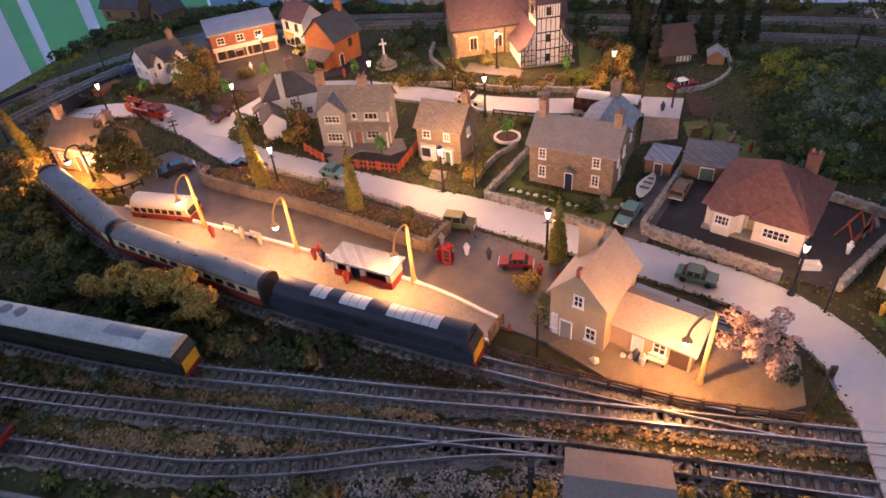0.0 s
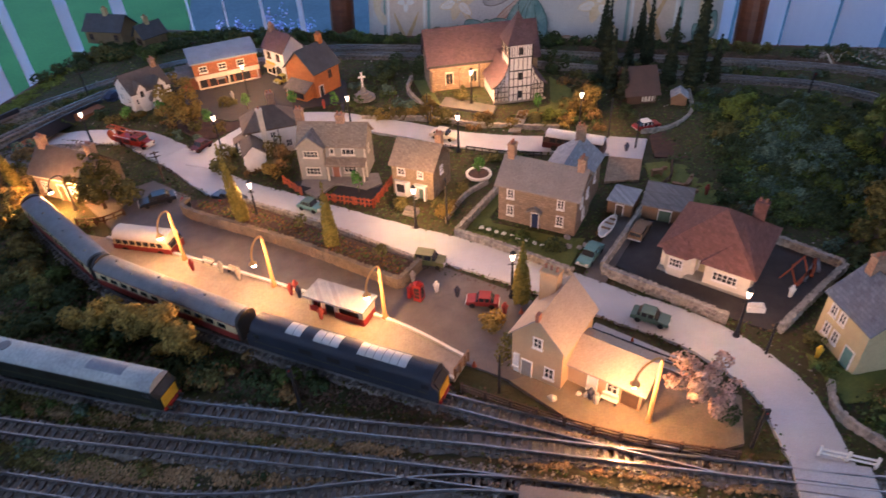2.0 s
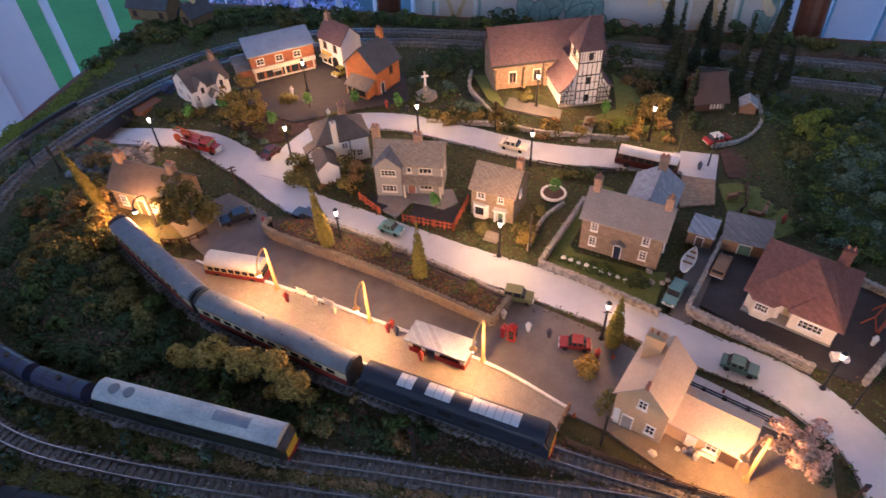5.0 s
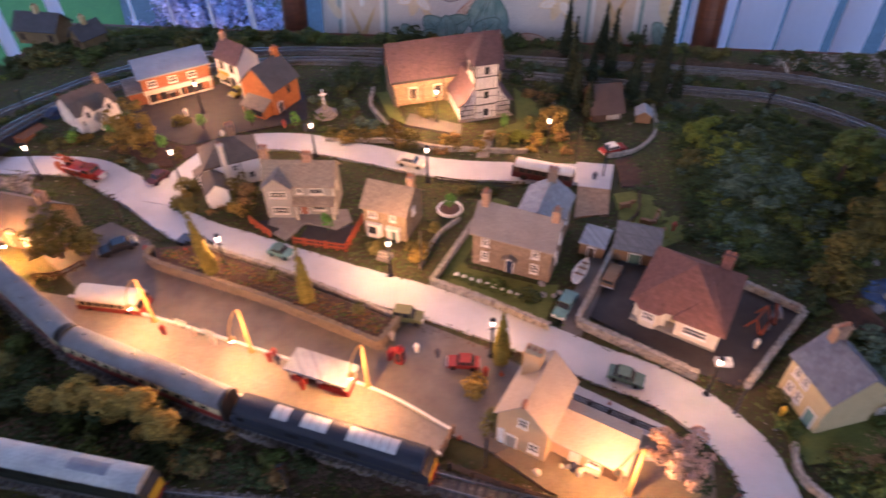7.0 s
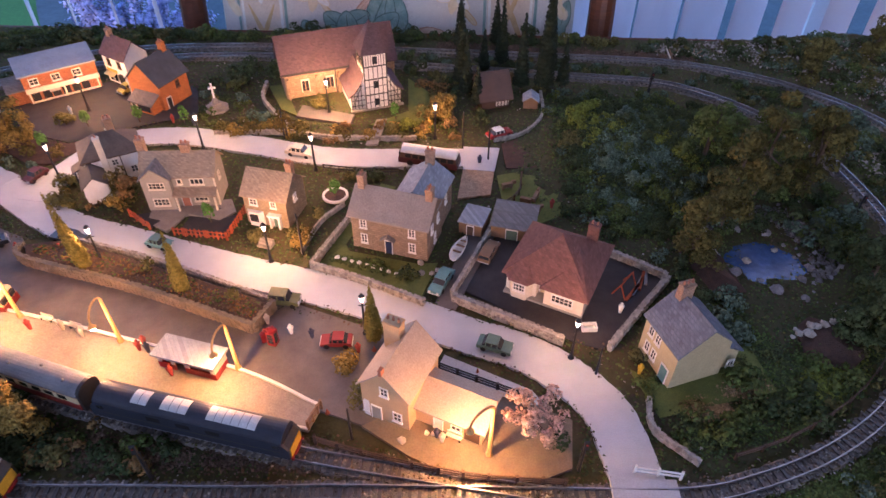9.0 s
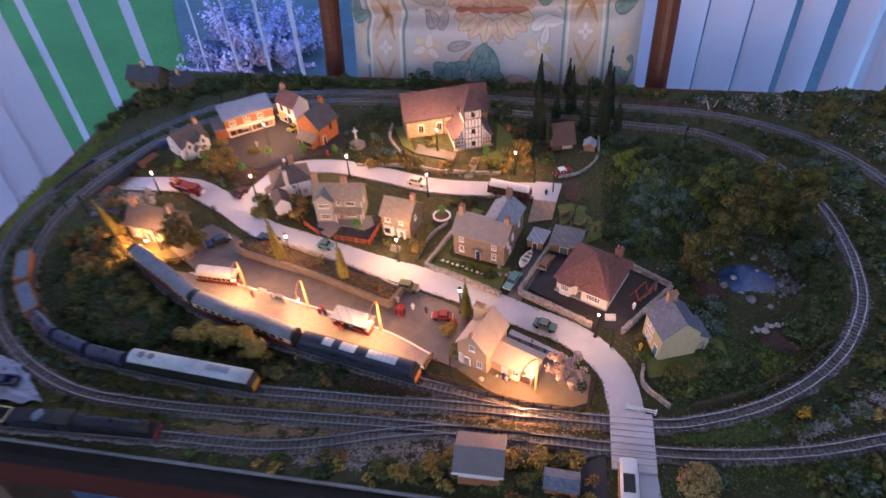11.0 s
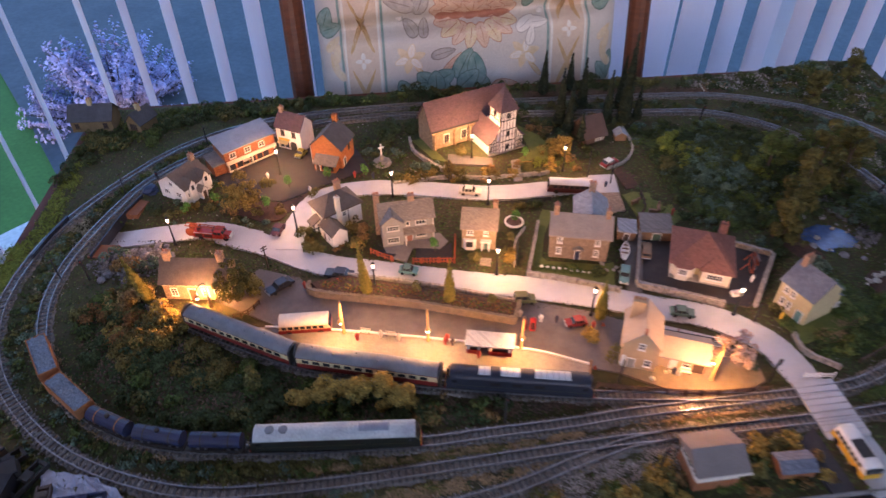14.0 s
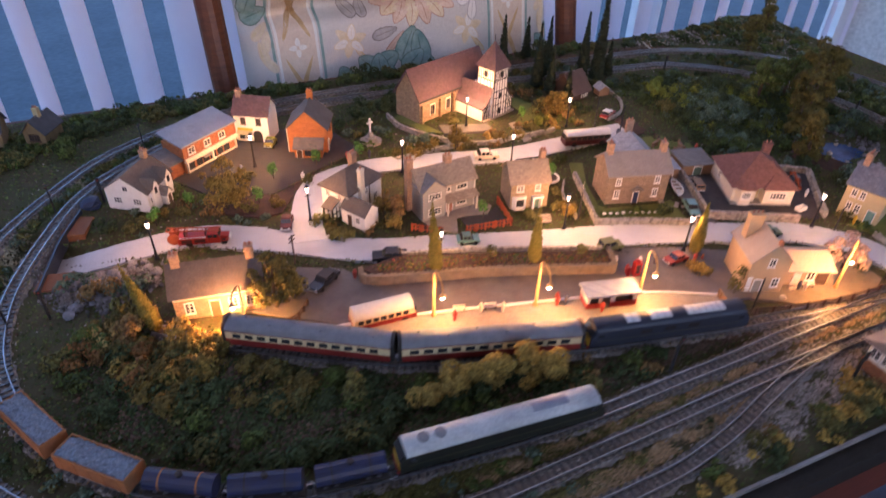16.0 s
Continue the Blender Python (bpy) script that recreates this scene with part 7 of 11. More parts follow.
WORDS = {"dark_green_foliage": "dark green", "mid_green_foliage": "mid green", "olive_foliage": "olive green", "golden_foliage": "golden", "autumn_brown_foliage": "russet brown", "grey_green_lichen": "grey lichen", "yellow_green_foliage": "yellow-green", "dull_gold_foliage": "dull golden", "gold_tree_foliage": "golden"}


def fill(poly, n, mats, sp, h, r0, r1, seed, where, size=0.0016, per=100, margin=0.008, count=(3, 7), single=False):
    """Bushes over a patch of the land, clear of tracks and roads."""
    q = random.Random(seed)
    xs, ys = [p[0] for p in poly], [p[1] for p in poly]
    done = tries = 0
    joined = {}
    while done < n and tries < n * 30:
        tries += 1
        x, y = q.uniform(min(xs), max(xs)), q.uniform(min(ys), max(ys))
        if not inside(poly, x, y) or (np.hypot(clear[:, 0] - x, clear[:, 1] - y) < clear[:, 2] + margin).any() or any(inside(p, x, y) for p in YARDS):
            continue
        u, v_ = unboard(x, y)
        if not (U0 + 0.010 < u < U1 - 0.010 and V0 + 0.008 < v_ < V1 - 0.008):
            continue
        m = q.choice(mats)
        if not single:
            base = G + land(x, y)
            joined.setdefault(m.name, []).append((m, [(x + b[0], y + b[1], base + b[2], b[3], b[4]) for b in cluster(q, q.randint(*count), sp * q.uniform(0.6, 1.3), 0.0, h * q.uniform(0.5, 1.4), r0, r1)]))
            done += 1
            continue
        tree("bush", WORDS[m.name] + " foam bush " + where, x, y, cluster(q, q.randint(*count), sp * q.uniform(0.6, 1.3), 0.0, h * q.uniform(0.5, 1.4), r0, r1), m, size, per, None, seed * 1000 + done, "bush", group="bushes " + where)
        done += 1
    for k, (key, items) in enumerate(sorted(joined.items())):
        rng = np.random.default_rng(seed * 10 + k)
        p, n_ = blob_points([b for _m, bl in items for b in bl], per, rng)
        v, f = flakes(p, n_, size, rng, 0.8)
        tagged(mesh_np("undergrowth", v, f, items[0][0]), WORDS[key] + " foam undergrowth " + where, kind="stuff")


fill([(-0.415, 0.60), (-0.40, 0.50), (-0.33, 0.42), (-0.25, 0.395), (-0.17, 0.370), (-0.10, 0.350), (-0.02, 0.335), (-0.11, 0.395), (-0.21, 0.445), (-0.30, 0.52), (-0.345, 0.57), (-0.36, 0.64)], 62, (L_DARK, L_DARK, L_MID, L_OLIVE, L_DARK), 0.012, 0.007, 0.004, 0.008, 41, "on the western slope", 0.0013, 150, margin=0.004, single=True)
fill([(-0.400, 0.60), (-0.385, 0.53), (-0.330, 0.47), (-0.265, 0.455), (-0.240, 0.480), (-0.300, 0.535), (-0.345, 0.585), (-0.36, 0.63)], 30, (L_OLIVE, L_DULLG, L_DULLG, L_GOLDT), 0.012, 0.012, 0.004, 0.008, 61, "on the bank below the office", 0.0012, 190, margin=0.004, single=True)
fill([(0.335, 0.56), (0.350, 0.525), (0.40, 0.500), (0.43, 0.515), (0.56, 0.545), (0.605, 0.58), (0.60, 0.66), (0.55, 0.735), (0.47, 0.775), (0.39, 0.775), (0.365, 0.72), (0.345, 0.67), (0.345, 0.62)], 90, (L_DARK, L_DARK, L_MID, L_GREY, L_DARK), 0.012, 0.003, 0.003, 0.006, 42, "on the eastern hill", 0.0010, 220, 0.006)
fill([(0.52, 0.885), (0.64, 0.845), (0.72, 0.775), (0.77, 0.68), (0.87, 0.76), (0.89, 0.86), (0.70, 0.92), (0.56, 0.925)], 130, (L_DARK, L_DARK, L_MID, L_GREY, L_OLIVE), 0.013, 0.004, 0.003, 0.006, 43, "in the far corner", 0.0014, 120, 0.006)
fill([(0.645, 0.70), (0.655, 0.60), (0.655, 0.50), (0.63, 0.42), (0.56, 0.335), (0.62, 0.30), (0.70, 0.40), (0.73, 0.52), (0.73, 0.62), (0.70, 0.70)], 75, (L_DARK, L_DARK, L_MID, L_GREY, L_OLIVE), 0.012, 0.006, 0.004, 0.009, 44, "between the eastern tracks", margin=0.004)
fill([(0.33, 0.215), (0.35, 0.160), (0.50, 0.135), (0.72, 0.110), (0.80, 0.30), (0.78, 0.45), (0.69, 0.32), (0.58, 0.245), (0.45, 0.220)], 95, (L_DARK, L_DARK, L_MID, L_OLIVE, L_GREY), 0.012, 0.006, 0.003, 0.008, 45, "at the eastern edge", margin=0.005)
fill([(0.345, 0.30), (0.43, 0.305), (0.52, 0.355), (0.585, 0.43), (0.600, 0.52), (0.560, 0.50), (0.545, 0.42), (0.45, 0.36), (0.345, 0.33)], 30, (L_DARK, L_MID, L_MID, L_OLIVE), 0.008, 0.003, 0.002, 0.005, 46, "inside the eastern curve", 0.0014, 120, 0.004)
fill([(0.41, 0.39), (0.44, 0.40), (0.435, 0.46), (0.445, 0.51), (0.52, 0.52), (0.545, 0.47), (0.585, 0.50), (0.585, 0.56), (0.45, 0.55), (0.40, 0.50), (0.395, 0.45)], 26, (L_DARK, L_DARK, L_GREY, L_MID), 0.010, 0.008, 0.003, 0.008, 47, "round the pond", 0.0015, 120, 0.004)
fill([(-0.515, 0.82), (-0.47, 0.90), (-0.40, 0.96), (-0.30, 1.00), (-0.10, 1.005), (0.25, 0.955), (0.50, 0.905), (0.50, 0.925), (0.20, 0.985), (-0.10, 1.045), (-0.44, 1.05), (-0.50, 0.95)], 170, (L_DARK, L_DARK, L_MID, L_OLIVE), 0.012, 0.006, 0.003, 0.007, 48, "along the back edge", 0.0015, 120, 0.003)
fill([(-0.465, 0.56), (-0.455, 0.70), (-0.40, 0.82), (-0.30, 0.91), (-0.18, 0.945), (-0.20, 0.955), (-0.33, 0.915), (-0.43, 0.82), (-0.47, 0.70)], 120, (L_OLIVE, L_GREY, L_MID, L_DARK), 0.006, 0.003, 0.002, 0.004, 49, "between the western tracks", 0.0012, 160, 0.001)
fill([(-0.34, 0.77), (-0.33, 0.74), (-0.27, 0.735), (-0.22, 0.705), (-0.19, 0.70), (-0.16, 0.74), (-0.23, 0.77), (-0.27, 0.83), (-0.26, 0.86), (-0.34, 0.83)], 22, (L_OLIVE, L_BROWN, L_MID, L_GREY), 0.007, 0.004, 0.002, 0.005, 50, "on the village bank", 0.0012, 160, 0.004)
fill([(-0.04, 0.76), (0.03, 0.745), (0.05, 0.74), (0.06, 0.76), (0.04, 0.79), (0.02, 0.85), (-0.05, 0.86), (-0.04, 0.80)], 22, (L_OLIVE, L_MID, L_GREY, L_DARK), 0.007, 0.004, 0.002, 0.005, 51, "round the memorial", 0.0012, 160, 0.004)
fill([(0.06, 0.73), (0.10, 0.715), (0.25, 0.70), (0.28, 0.72), (0.28, 0.745), (0.22, 0.74), (0.14, 0.738), (0.07, 0.75)], 24, (L_OLIVE, L_BROWN, L_MID, L_GOLD), 0.006, 0.004, 0.002, 0.005, 52, "below the church", 0.0012, 160, 0.004)
fill([(0.22, 0.79), (0.27, 0.72), (0.30, 0.72), (0.36, 0.77), (0.40, 0.80), (0.30, 0.85), (0.22, 0.86)], 22, (L_DARK, L_OLIVE, L_BROWN), 0.008, 0.006, 0.003, 0.006, 53, "under the conifers", 0.0013, 150, 0.004)
fill([(-0.15, 0.255), (-0.02, 0.225), (0.11, 0.205), (0.25, 0.185), (0.26, 0.235), (0.10, 0.250), (-0.10, 0.258), (-0.15, 0.265)], 40, (L_OLIVE, L_MID, L_GOLD, L_DARK, L_BROWN), 0.006, 0.003, 0.002, 0.005, 54, "along the front edge", 0.0012, 160, 0.001, single=True)
fill([(-0.155, 0.600), (-0.13, 0.590), (-0.08, 0.572), (-0.06, 0.585), (-0.085, 0.61), (-0.08, 0.65), (-0.12, 0.70), (-0.15, 0.66)], 8, (L_OLIVE, L_BROWN), 0.005, 0.003, 0.002, 0.004, 55, "round the white cottage", 0.0011, 170, 0.003)
fill([(-0.155, 0.552), (0.045, 0.450), (0.056, 0.464), (-0.12, 0.565)], 14, (L_OLIVE, L_MID, L_BROWN), 0.003, 0.010, 0.001, 0.003, 56, "in the raised bed", 0.0010, 200, 0.0)
fill([(-0.10, 0.350), (0.02, 0.328), (0.08, 0.318), (0.05, 0.338), (-0.05, 0.372), (-0.09, 0.385)], 14, (L_DARK, L_MID, L_BROWN), 0.008, 0.003, 0.002, 0.006, 57, "below the platform line", 0.0013, 150, 0.001)

# low scrub over the strips between and outside the tracks
fill([(-0.20, 0.955), (0.05, 0.93), (0.25, 0.88), (0.45, 0.83), (0.52, 0.80), (0.60, 0.73), (0.64, 0.63), (0.64, 0.50), (0.60, 0.40), (0.53, 0.32), (0.43, 0.28), (0.43, 0.255), (0.57, 0.28), (0.66, 0.33), (0.71, 0.41), (0.735, 0.50), (0.74, 0.60), (0.72, 0.68), (0.66, 0.76), (0.60, 0.81), (0.45, 0.86), (0.25, 0.905), (0.05, 0.95)], 260, (L_DARK, L_MID, L_GREY, L_OLIVE, L_DARK), 0.007, 0.003, 0.002, 0.005, 58, "between the two ovals", 0.0012, 150, -0.001)
fill([(-0.54, 0.50), (-0.50, 0.47), (-0.40, 0.36), (-0.30, 0.32), (-0.10, 0.285), (-0.02, 0.275), (0.0, 0.300), (-0.20, 0.335), (-0.30, 0.37), (-0.38, 0.43), (-0.43, 0.52), (-0.455, 0.60), (-0.50, 0.70), (-0.53, 0.75), (-0.56, 0.65)], 150, (L_OLIVE, L_MID, L_GREY, L_DARK), 0.006, 0.002, 0.0015, 0.004, 59, "along the western curve", 0.0011, 170, -0.002)
fill([(0.43, 0.48), (0.50, 0.525), (0.56, 0.48), (0.595, 0.47), (0.605, 0.55), (0.60, 0.65), (0.55, 0.735), (0.44, 0.79), (0.37, 0.79), (0.35, 0.70), (0.345, 0.60), (0.40, 0.48)], 190, (L_DARK, L_MID, L_GREY, L_DARK, L_LIME), 0.008, 0.004, 0.002, 0.006, 60, "on the eastern land", 0.0010, 230, 0.0)


def scatter(name, label, count, size, material, box, seed, thick=0.6, patch=None, near_track=False, lift=0.0):
    rng = np.random.default_rng(seed)
    u0, v0, u1, v1 = box
    uv = np.stack([rng.uniform(u0, u1, count), rng.uniform(v0, v1, count)], 1)
    c, s_ = math.cos(TH), math.sin(TH)
    xy = np.stack([uv[:, 0] * c - uv[:, 1] * s_, uv[:, 0] * s_ + uv[:, 1] * c], 1)
    keep = np.ones(count, bool)
    for k in range(0, len(clear), 200):
        q = clear[k:k + 200]
        d = np.hypot(xy[:, 0:1] - q[:, 0], xy[:, 1:2] - q[:, 1])
        keep &= (d > q[:, 2]).all(1)
    if patch:
        keep &= np.array([noise.noise((x * patch, y * patch, seed)) > -0.05 for x, y in xy])
    xy = xy[keep]
    for poly in (YARDS if not near_track else ()):
        inside = np.zeros(len(xy), bool)
        for (ax, ay), (bx, by) in zip(poly, poly[1:] + poly[:1]):
            cross = ((ay > xy[:, 1]) != (by > xy[:, 1])) & (xy[:, 0] < (bx - ax) * (xy[:, 1] - ay) / ((by - ay) or 1e-9) + ax)
            inside ^= cross
        xy = xy[~inside]
    z = np.array([G - 0.0012 + land_rough(x, y) + lift for x, y in xy])
    nrm = np.tile((0.0, 0.0, 1.0), (len(xy), 1)) + rng.normal(0, 0.35, (len(xy), 3))
    nrm /= np.linalg.norm(nrm, axis=1, keepdims=True)
    v, f = flakes(np.column_stack([xy, z]), nrm, size, rng, thick)
    return tagged(mesh_np(name, v, f, material), label, kind="stuff")


ALL = (U0 + 0.004, V0 + 0.004, U1 - 0.004, V1 - 0.004)
scatter("grass_scatter", "mixed green grass tufts over the land", 60000, 0.0013, L_MID, ALL, 31, 0.7)
scatter("grass_scatter", "dark green scatter over the land", 46000, 0.0015, L_DARK, ALL, 32, 0.7, 14)
scatter("grass_scatter", "straw-coloured tufts over the land", 9000, 0.0012, L_OLIVE, ALL, 33, 0.7, 22)
scatter("twig_scatter", "brown earth and twig scatter", 22000, 0.0012, L_EARTH, ALL, 34, 0.5, 18)
scatter("stone_scatter", "small pale stones on the ground", 2600, 0.0012, L_STONEY, ALL, 35, 0.8, 12)


def patch(name, label, poly, n, size, material, seed, lift=0.0, soft=0.006):
    """Loose scatter within a patch, thinning out past its edge."""
    rng = np.random.default_rng(seed)
    q = random.Random(seed)
    xs, ys = [p[0] for p in poly], [p[1] for p in poly]
    pts = []
    while len(pts) < n:
        x, y = q.uniform(min(xs), max(xs)), q.uniform(min(ys), max(ys))
        if inside(poly, x, y) and noise.noise((x * 70, y * 70, seed)) > -0.22:
            x, y = x + q.gauss(0, soft), y + q.gauss(0, soft)
            pts.append((x, y, G - 0.0008 + land_rough(x, y) + lift))
    nrm = np.tile((0.0, 0.0, 1.0), (n, 1)) + rng.normal(0, 0.35, (n, 3))
    nrm /= np.linalg.norm(nrm, axis=1, keepdims=True)
    v, f = flakes(np.array(pts), nrm, size, rng, 0.8)
    return tagged(mesh_np(name, v, f, material), label, kind="stuff")


patch("gravel_scatter", "ochre gravel strip between the front tracks", [(-0.20, 0.328), (-0.02, 0.302), (0.06, 0.293), (0.06, 0.298), (-0.02, 0.308), (-0.20, 0.334)], 2600, 0.0009, L_OCHRE, 201, 0.0006, 0.0016)
patch("gravel_scatter", "ochre gravel by the front siding", [(-0.13, 0.276), (0.0, 0.271), (0.03, 0.276), (-0.05, 0.285), (-0.16, 0.292)], 2600, 0.0009, L_OCHRE, 202, 0.0006, 0.0016)
patch("gravel_scatter", "ochre gravel between the tracks by the crossing", [(0.11, 0.291), (0.27, 0.268), (0.27, 0.276), (0.13, 0.297)], 2600, 0.0009, L_OCHRE, 203, 0.0006, 0.0015)
patch("gravel_scatter", "grey-mauve gravel round the front tracks", [(-0.04, 0.250), (0.00, 0.262), (0.063, 0.292), (0.13, 0.284), (0.245, 0.262), (0.24, 0.240), (0.13, 0.236), (0.06, 0.232), (-0.03, 0.240)], 6500, 0.0009, L_STONEY, 240, 0.0006, 0.0016)
patch("moss_scatter", "olive moss strip between the front tracks", [(-0.30, 0.355), (-0.10, 0.308), (0.02, 0.293), (0.02, 0.300), (-0.10, 0.318), (-0.30, 0.368)], 3600, 0.0011, L_OLIVE, 204, 0.0004, 0.002)
patch("moss_scatter", "olive moss along the front siding", [(-0.40, 0.320), (-0.20, 0.290), (-0.08, 0.275), (-0.08, 0.285), (-0.20, 0.305), (-0.32, 0.333)], 3600, 0.0011, L_OLIVE, 205, 0.0004, 0.002)
patch("moss_scatter", "green moss between the eastern tracks", [(0.34, 0.252), (0.44, 0.254), (0.50, 0.275), (0.47, 0.285), (0.40, 0.268), (0.34, 0.260)], 3000, 0.0011, L_MID, 206, 0.0004, 0.003)
patch("gravel_scatter", "grey-mauve gravel path between the eastern tracks", [(0.46, 0.250), (0.56, 0.283), (0.62, 0.334), (0.61, 0.345), (0.55, 0.298), (0.46, 0.262)], 2200, 0.0010, L_STONEY, 207, 0.0010, 0.002)
patch("moss_scatter", "green moss strip along the western curve", [(-0.525, 0.60), (-0.515, 0.75), (-0.500, 0.75), (-0.505, 0.60)], 2600, 0.0013, L_LIME, 208, 0.0006, 0.004)
patch("gravel_scatter", "pale straw gravel between the western tracks", [(-0.470, 0.56), (-0.458, 0.70), (-0.40, 0.83), (-0.31, 0.905), (-0.22, 0.943), (-0.22, 0.950), (-0.32, 0.915), (-0.42, 0.835), (-0.468, 0.70)], 5200, 0.0011, L_STRAWG, 209, 0.0006, 0.003)
patch("gravel_scatter", "dark stones below the platform line", [(-0.10, 0.352), (0.10, 0.320), (0.10, 0.326), (0.0, 0.350), (-0.09, 0.378)], 3000, 0.0010, L_EARTH, 210, 0.0004, 0.003)
HILL = [(0.345, 0.56), (0.40, 0.505), (0.46, 0.53), (0.56, 0.56), (0.59, 0.62), (0.55, 0.72), (0.46, 0.77), (0.38, 0.77), (0.355, 0.70), (0.340, 0.63)]
patch("flock_scatter", "dark green flock over the hill", HILL, 9000, 0.0016, L_DARK, 211, 0.0006, 0.004)
patch("flock_scatter", "mid green flock over the hill", HILL, 6000, 0.0015, L_MID, 212, 0.0010, 0.004)
patch("flock_scatter", "blue-green lichen over the hill", [(0.36, 0.56), (0.42, 0.54), (0.45, 0.60), (0.43, 0.65), (0.37, 0.64)], 4000, 0.0015, L_GREY, 213, 0.0012, 0.006)
BEDP = [(-0.150, 0.562), (-0.147, 0.551), (0.046, 0.452), (0.055, 0.466), (-0.117, 0.562)]
patch("plant_scatter", "rust-brown crumbs over the raised bed", BEDP, 700, 0.0010, L_RUST, 214, 0.0098, 0.001)
patch("plant_scatter", "dark earth crumbs over the raised bed", BEDP, 2200, 0.0011, L_EARTH, 215, 0.0095, 0.001)
patch("plant_scatter", "green plants over the raised bed", BEDP, 350, 0.0012, L_MID, 216, 0.0100, 0.001)
patch("plant_scatter", "hedge plants before the farmhouse", [(0.108, 0.520), (0.172, 0.487), (0.176, 0.492), (0.112, 0.526)], 900, 0.0014, L_MID, 217, 0.0018, 0.0015)
patch("stone_scatter", "pale stones over the far corner", [(0.52, 0.885), (0.64, 0.845), (0.72, 0.775), (0.77, 0.68), (0.85, 0.76), (0.86, 0.84), (0.70, 0.90), (0.56, 0.91)], 1500, 0.0017, L_STONEY, 218, 0.0015, 0.004)
patch("stone_scatter", "pale stones between the eastern tracks", [(0.645, 0.70), (0.655, 0.60), (0.655, 0.50), (0.63, 0.42), (0.66, 0.38), (0.70, 0.45), (0.72, 0.54), (0.72, 0.62), (0.69, 0.70)], 1200, 0.0016, L_STONEY, 219, 0.0012, 0.003)
patch("stone_scatter", "grey rocks round the pond", [(0.434, 0.522), (0.474, 0.547), (0.534, 0.532), (0.559, 0.482), (0.534, 0.442), (0.519, 0.452), (0.534, 0.487), (0.519, 0.517), (0.484, 0.532), (0.454, 0.517)], 600, 0.0022, L_ROCK, 220, 0.002, 0.003)
patch("stone_scatter", "dark earth and stones behind the back track", [(0.25, 0.925), (0.45, 0.885), (0.58, 0.85), (0.60, 0.86), (0.46, 0.90), (0.26, 0.945)], 3500, 0.0015, L_EARTH, 221, 0.0010, 0.004)
SLOPE = [(-0.415, 0.60), (-0.40, 0.50), (-0.33, 0.42), (-0.25, 0.395), (-0.17, 0.370), (-0.10, 0.350), (-0.02, 0.335), (-0.11, 0.395), (-0.21, 0.445), (-0.30, 0.52), (-0.345, 0.57), (-0.36, 0.64)]
patch("flock_scatter", "dark green flock over the western slope", SLOPE, 7000, 0.0016, L_DARK, 222, 0.0006, 0.004)
patch("flock_scatter", "brown flock over the western slope", SLOPE, 3000, 0.0015, L_EARTH, 223, 0.0008, 0.004)
patch("flock_scatter", "light green grass on the western slope", [(-0.280, 0.480), (-0.245, 0.468), (-0.235, 0.440), (-0.272, 0.450)], 1800, 0.0012, L_MID, 224, 0.0010, 0.004)
patch("gravel_scatter", "rust-coloured ballast along the wagons", [(-0.462, 0.60), (-0.452, 0.55), (-0.42, 0.48), (-0.375, 0.42), (-0.32, 0.38), (-0.30, 0.375), (-0.36, 0.425), (-0.41, 0.49), (-0.445, 0.57), (-0.450, 0.60)], 3500, 0.0010, L_OCHRE, 225, 0.0006, 0.003)
patch("stone_scatter", "grey broken stone on the road bank", [(-0.415, 0.690), (-0.36, 0.700), (-0.322, 0.690), (-0.320, 0.650), (-0.37, 0.640), (-0.41, 0.660)], 1000, 0.0019, L_ROCK, 232, 0.001, 0.003)
EASTG = [(0.345, 0.30), (0.43, 0.305), (0.52, 0.355), (0.585, 0.43), (0.60, 0.50), (0.55, 0.44), (0.52, 0.40), (0.45, 0.37), (0.43, 0.43), (0.41, 0.40), (0.40, 0.33), (0.345, 0.33)]
patch("flock_scatter", "dark green grass flock on the eastern land", EASTG, 5000, 0.0012, L_DARK, 226, 0.0006, 0.004)
patch("flock_scatter", "green grass flock on the eastern land", EASTG, 5000, 0.0011, L_MID, 227, 0.0008, 0.004)
patch("flock_scatter", "yellow-green grass on the eastern land", [(0.46, 0.335), (0.53, 0.375), (0.55, 0.40), (0.51, 0.365), (0.45, 0.345)], 1800, 0.0011, L_LIME, 228, 0.0010, 0.006)
patch("gravel_scatter", "brown earth path beside the cream house", [(0.350, 0.335), (0.405, 0.350), (0.420, 0.345), (0.365, 0.325)], 1800, 0.0010, L_OCHRE, 229, 0.0012, 0.003)
patch("flock_scatter", "green grass flock outside the eastern curve", [(0.36, 0.215), (0.55, 0.20), (0.70, 0.27), (0.77, 0.42), (0.74, 0.40), (0.66, 0.29), (0.55, 0.235), (0.42, 0.225)], 6000, 0.0012, L_MID, 230, 0.0008, 0.006)
patch("flock_scatter", "green grass flock between the eastern tracks", [(0.56, 0.335), (0.62, 0.35), (0.69, 0.42), (0.72, 0.52), (0.70, 0.66), (0.65, 0.66), (0.655, 0.52), (0.63, 0.42)], 5000, 0.0012, L_MID, 231, 0.0008, 0.006)


patch("grass_scatter", "olive green grass along the western board edge", [board(-0.619, 0.45), board(-0.594, 0.45), board(-0.594, 0.84), board(-0.619, 0.84)], 4200, 0.0012, L_LIME, 410, 0.0006, 0.002)


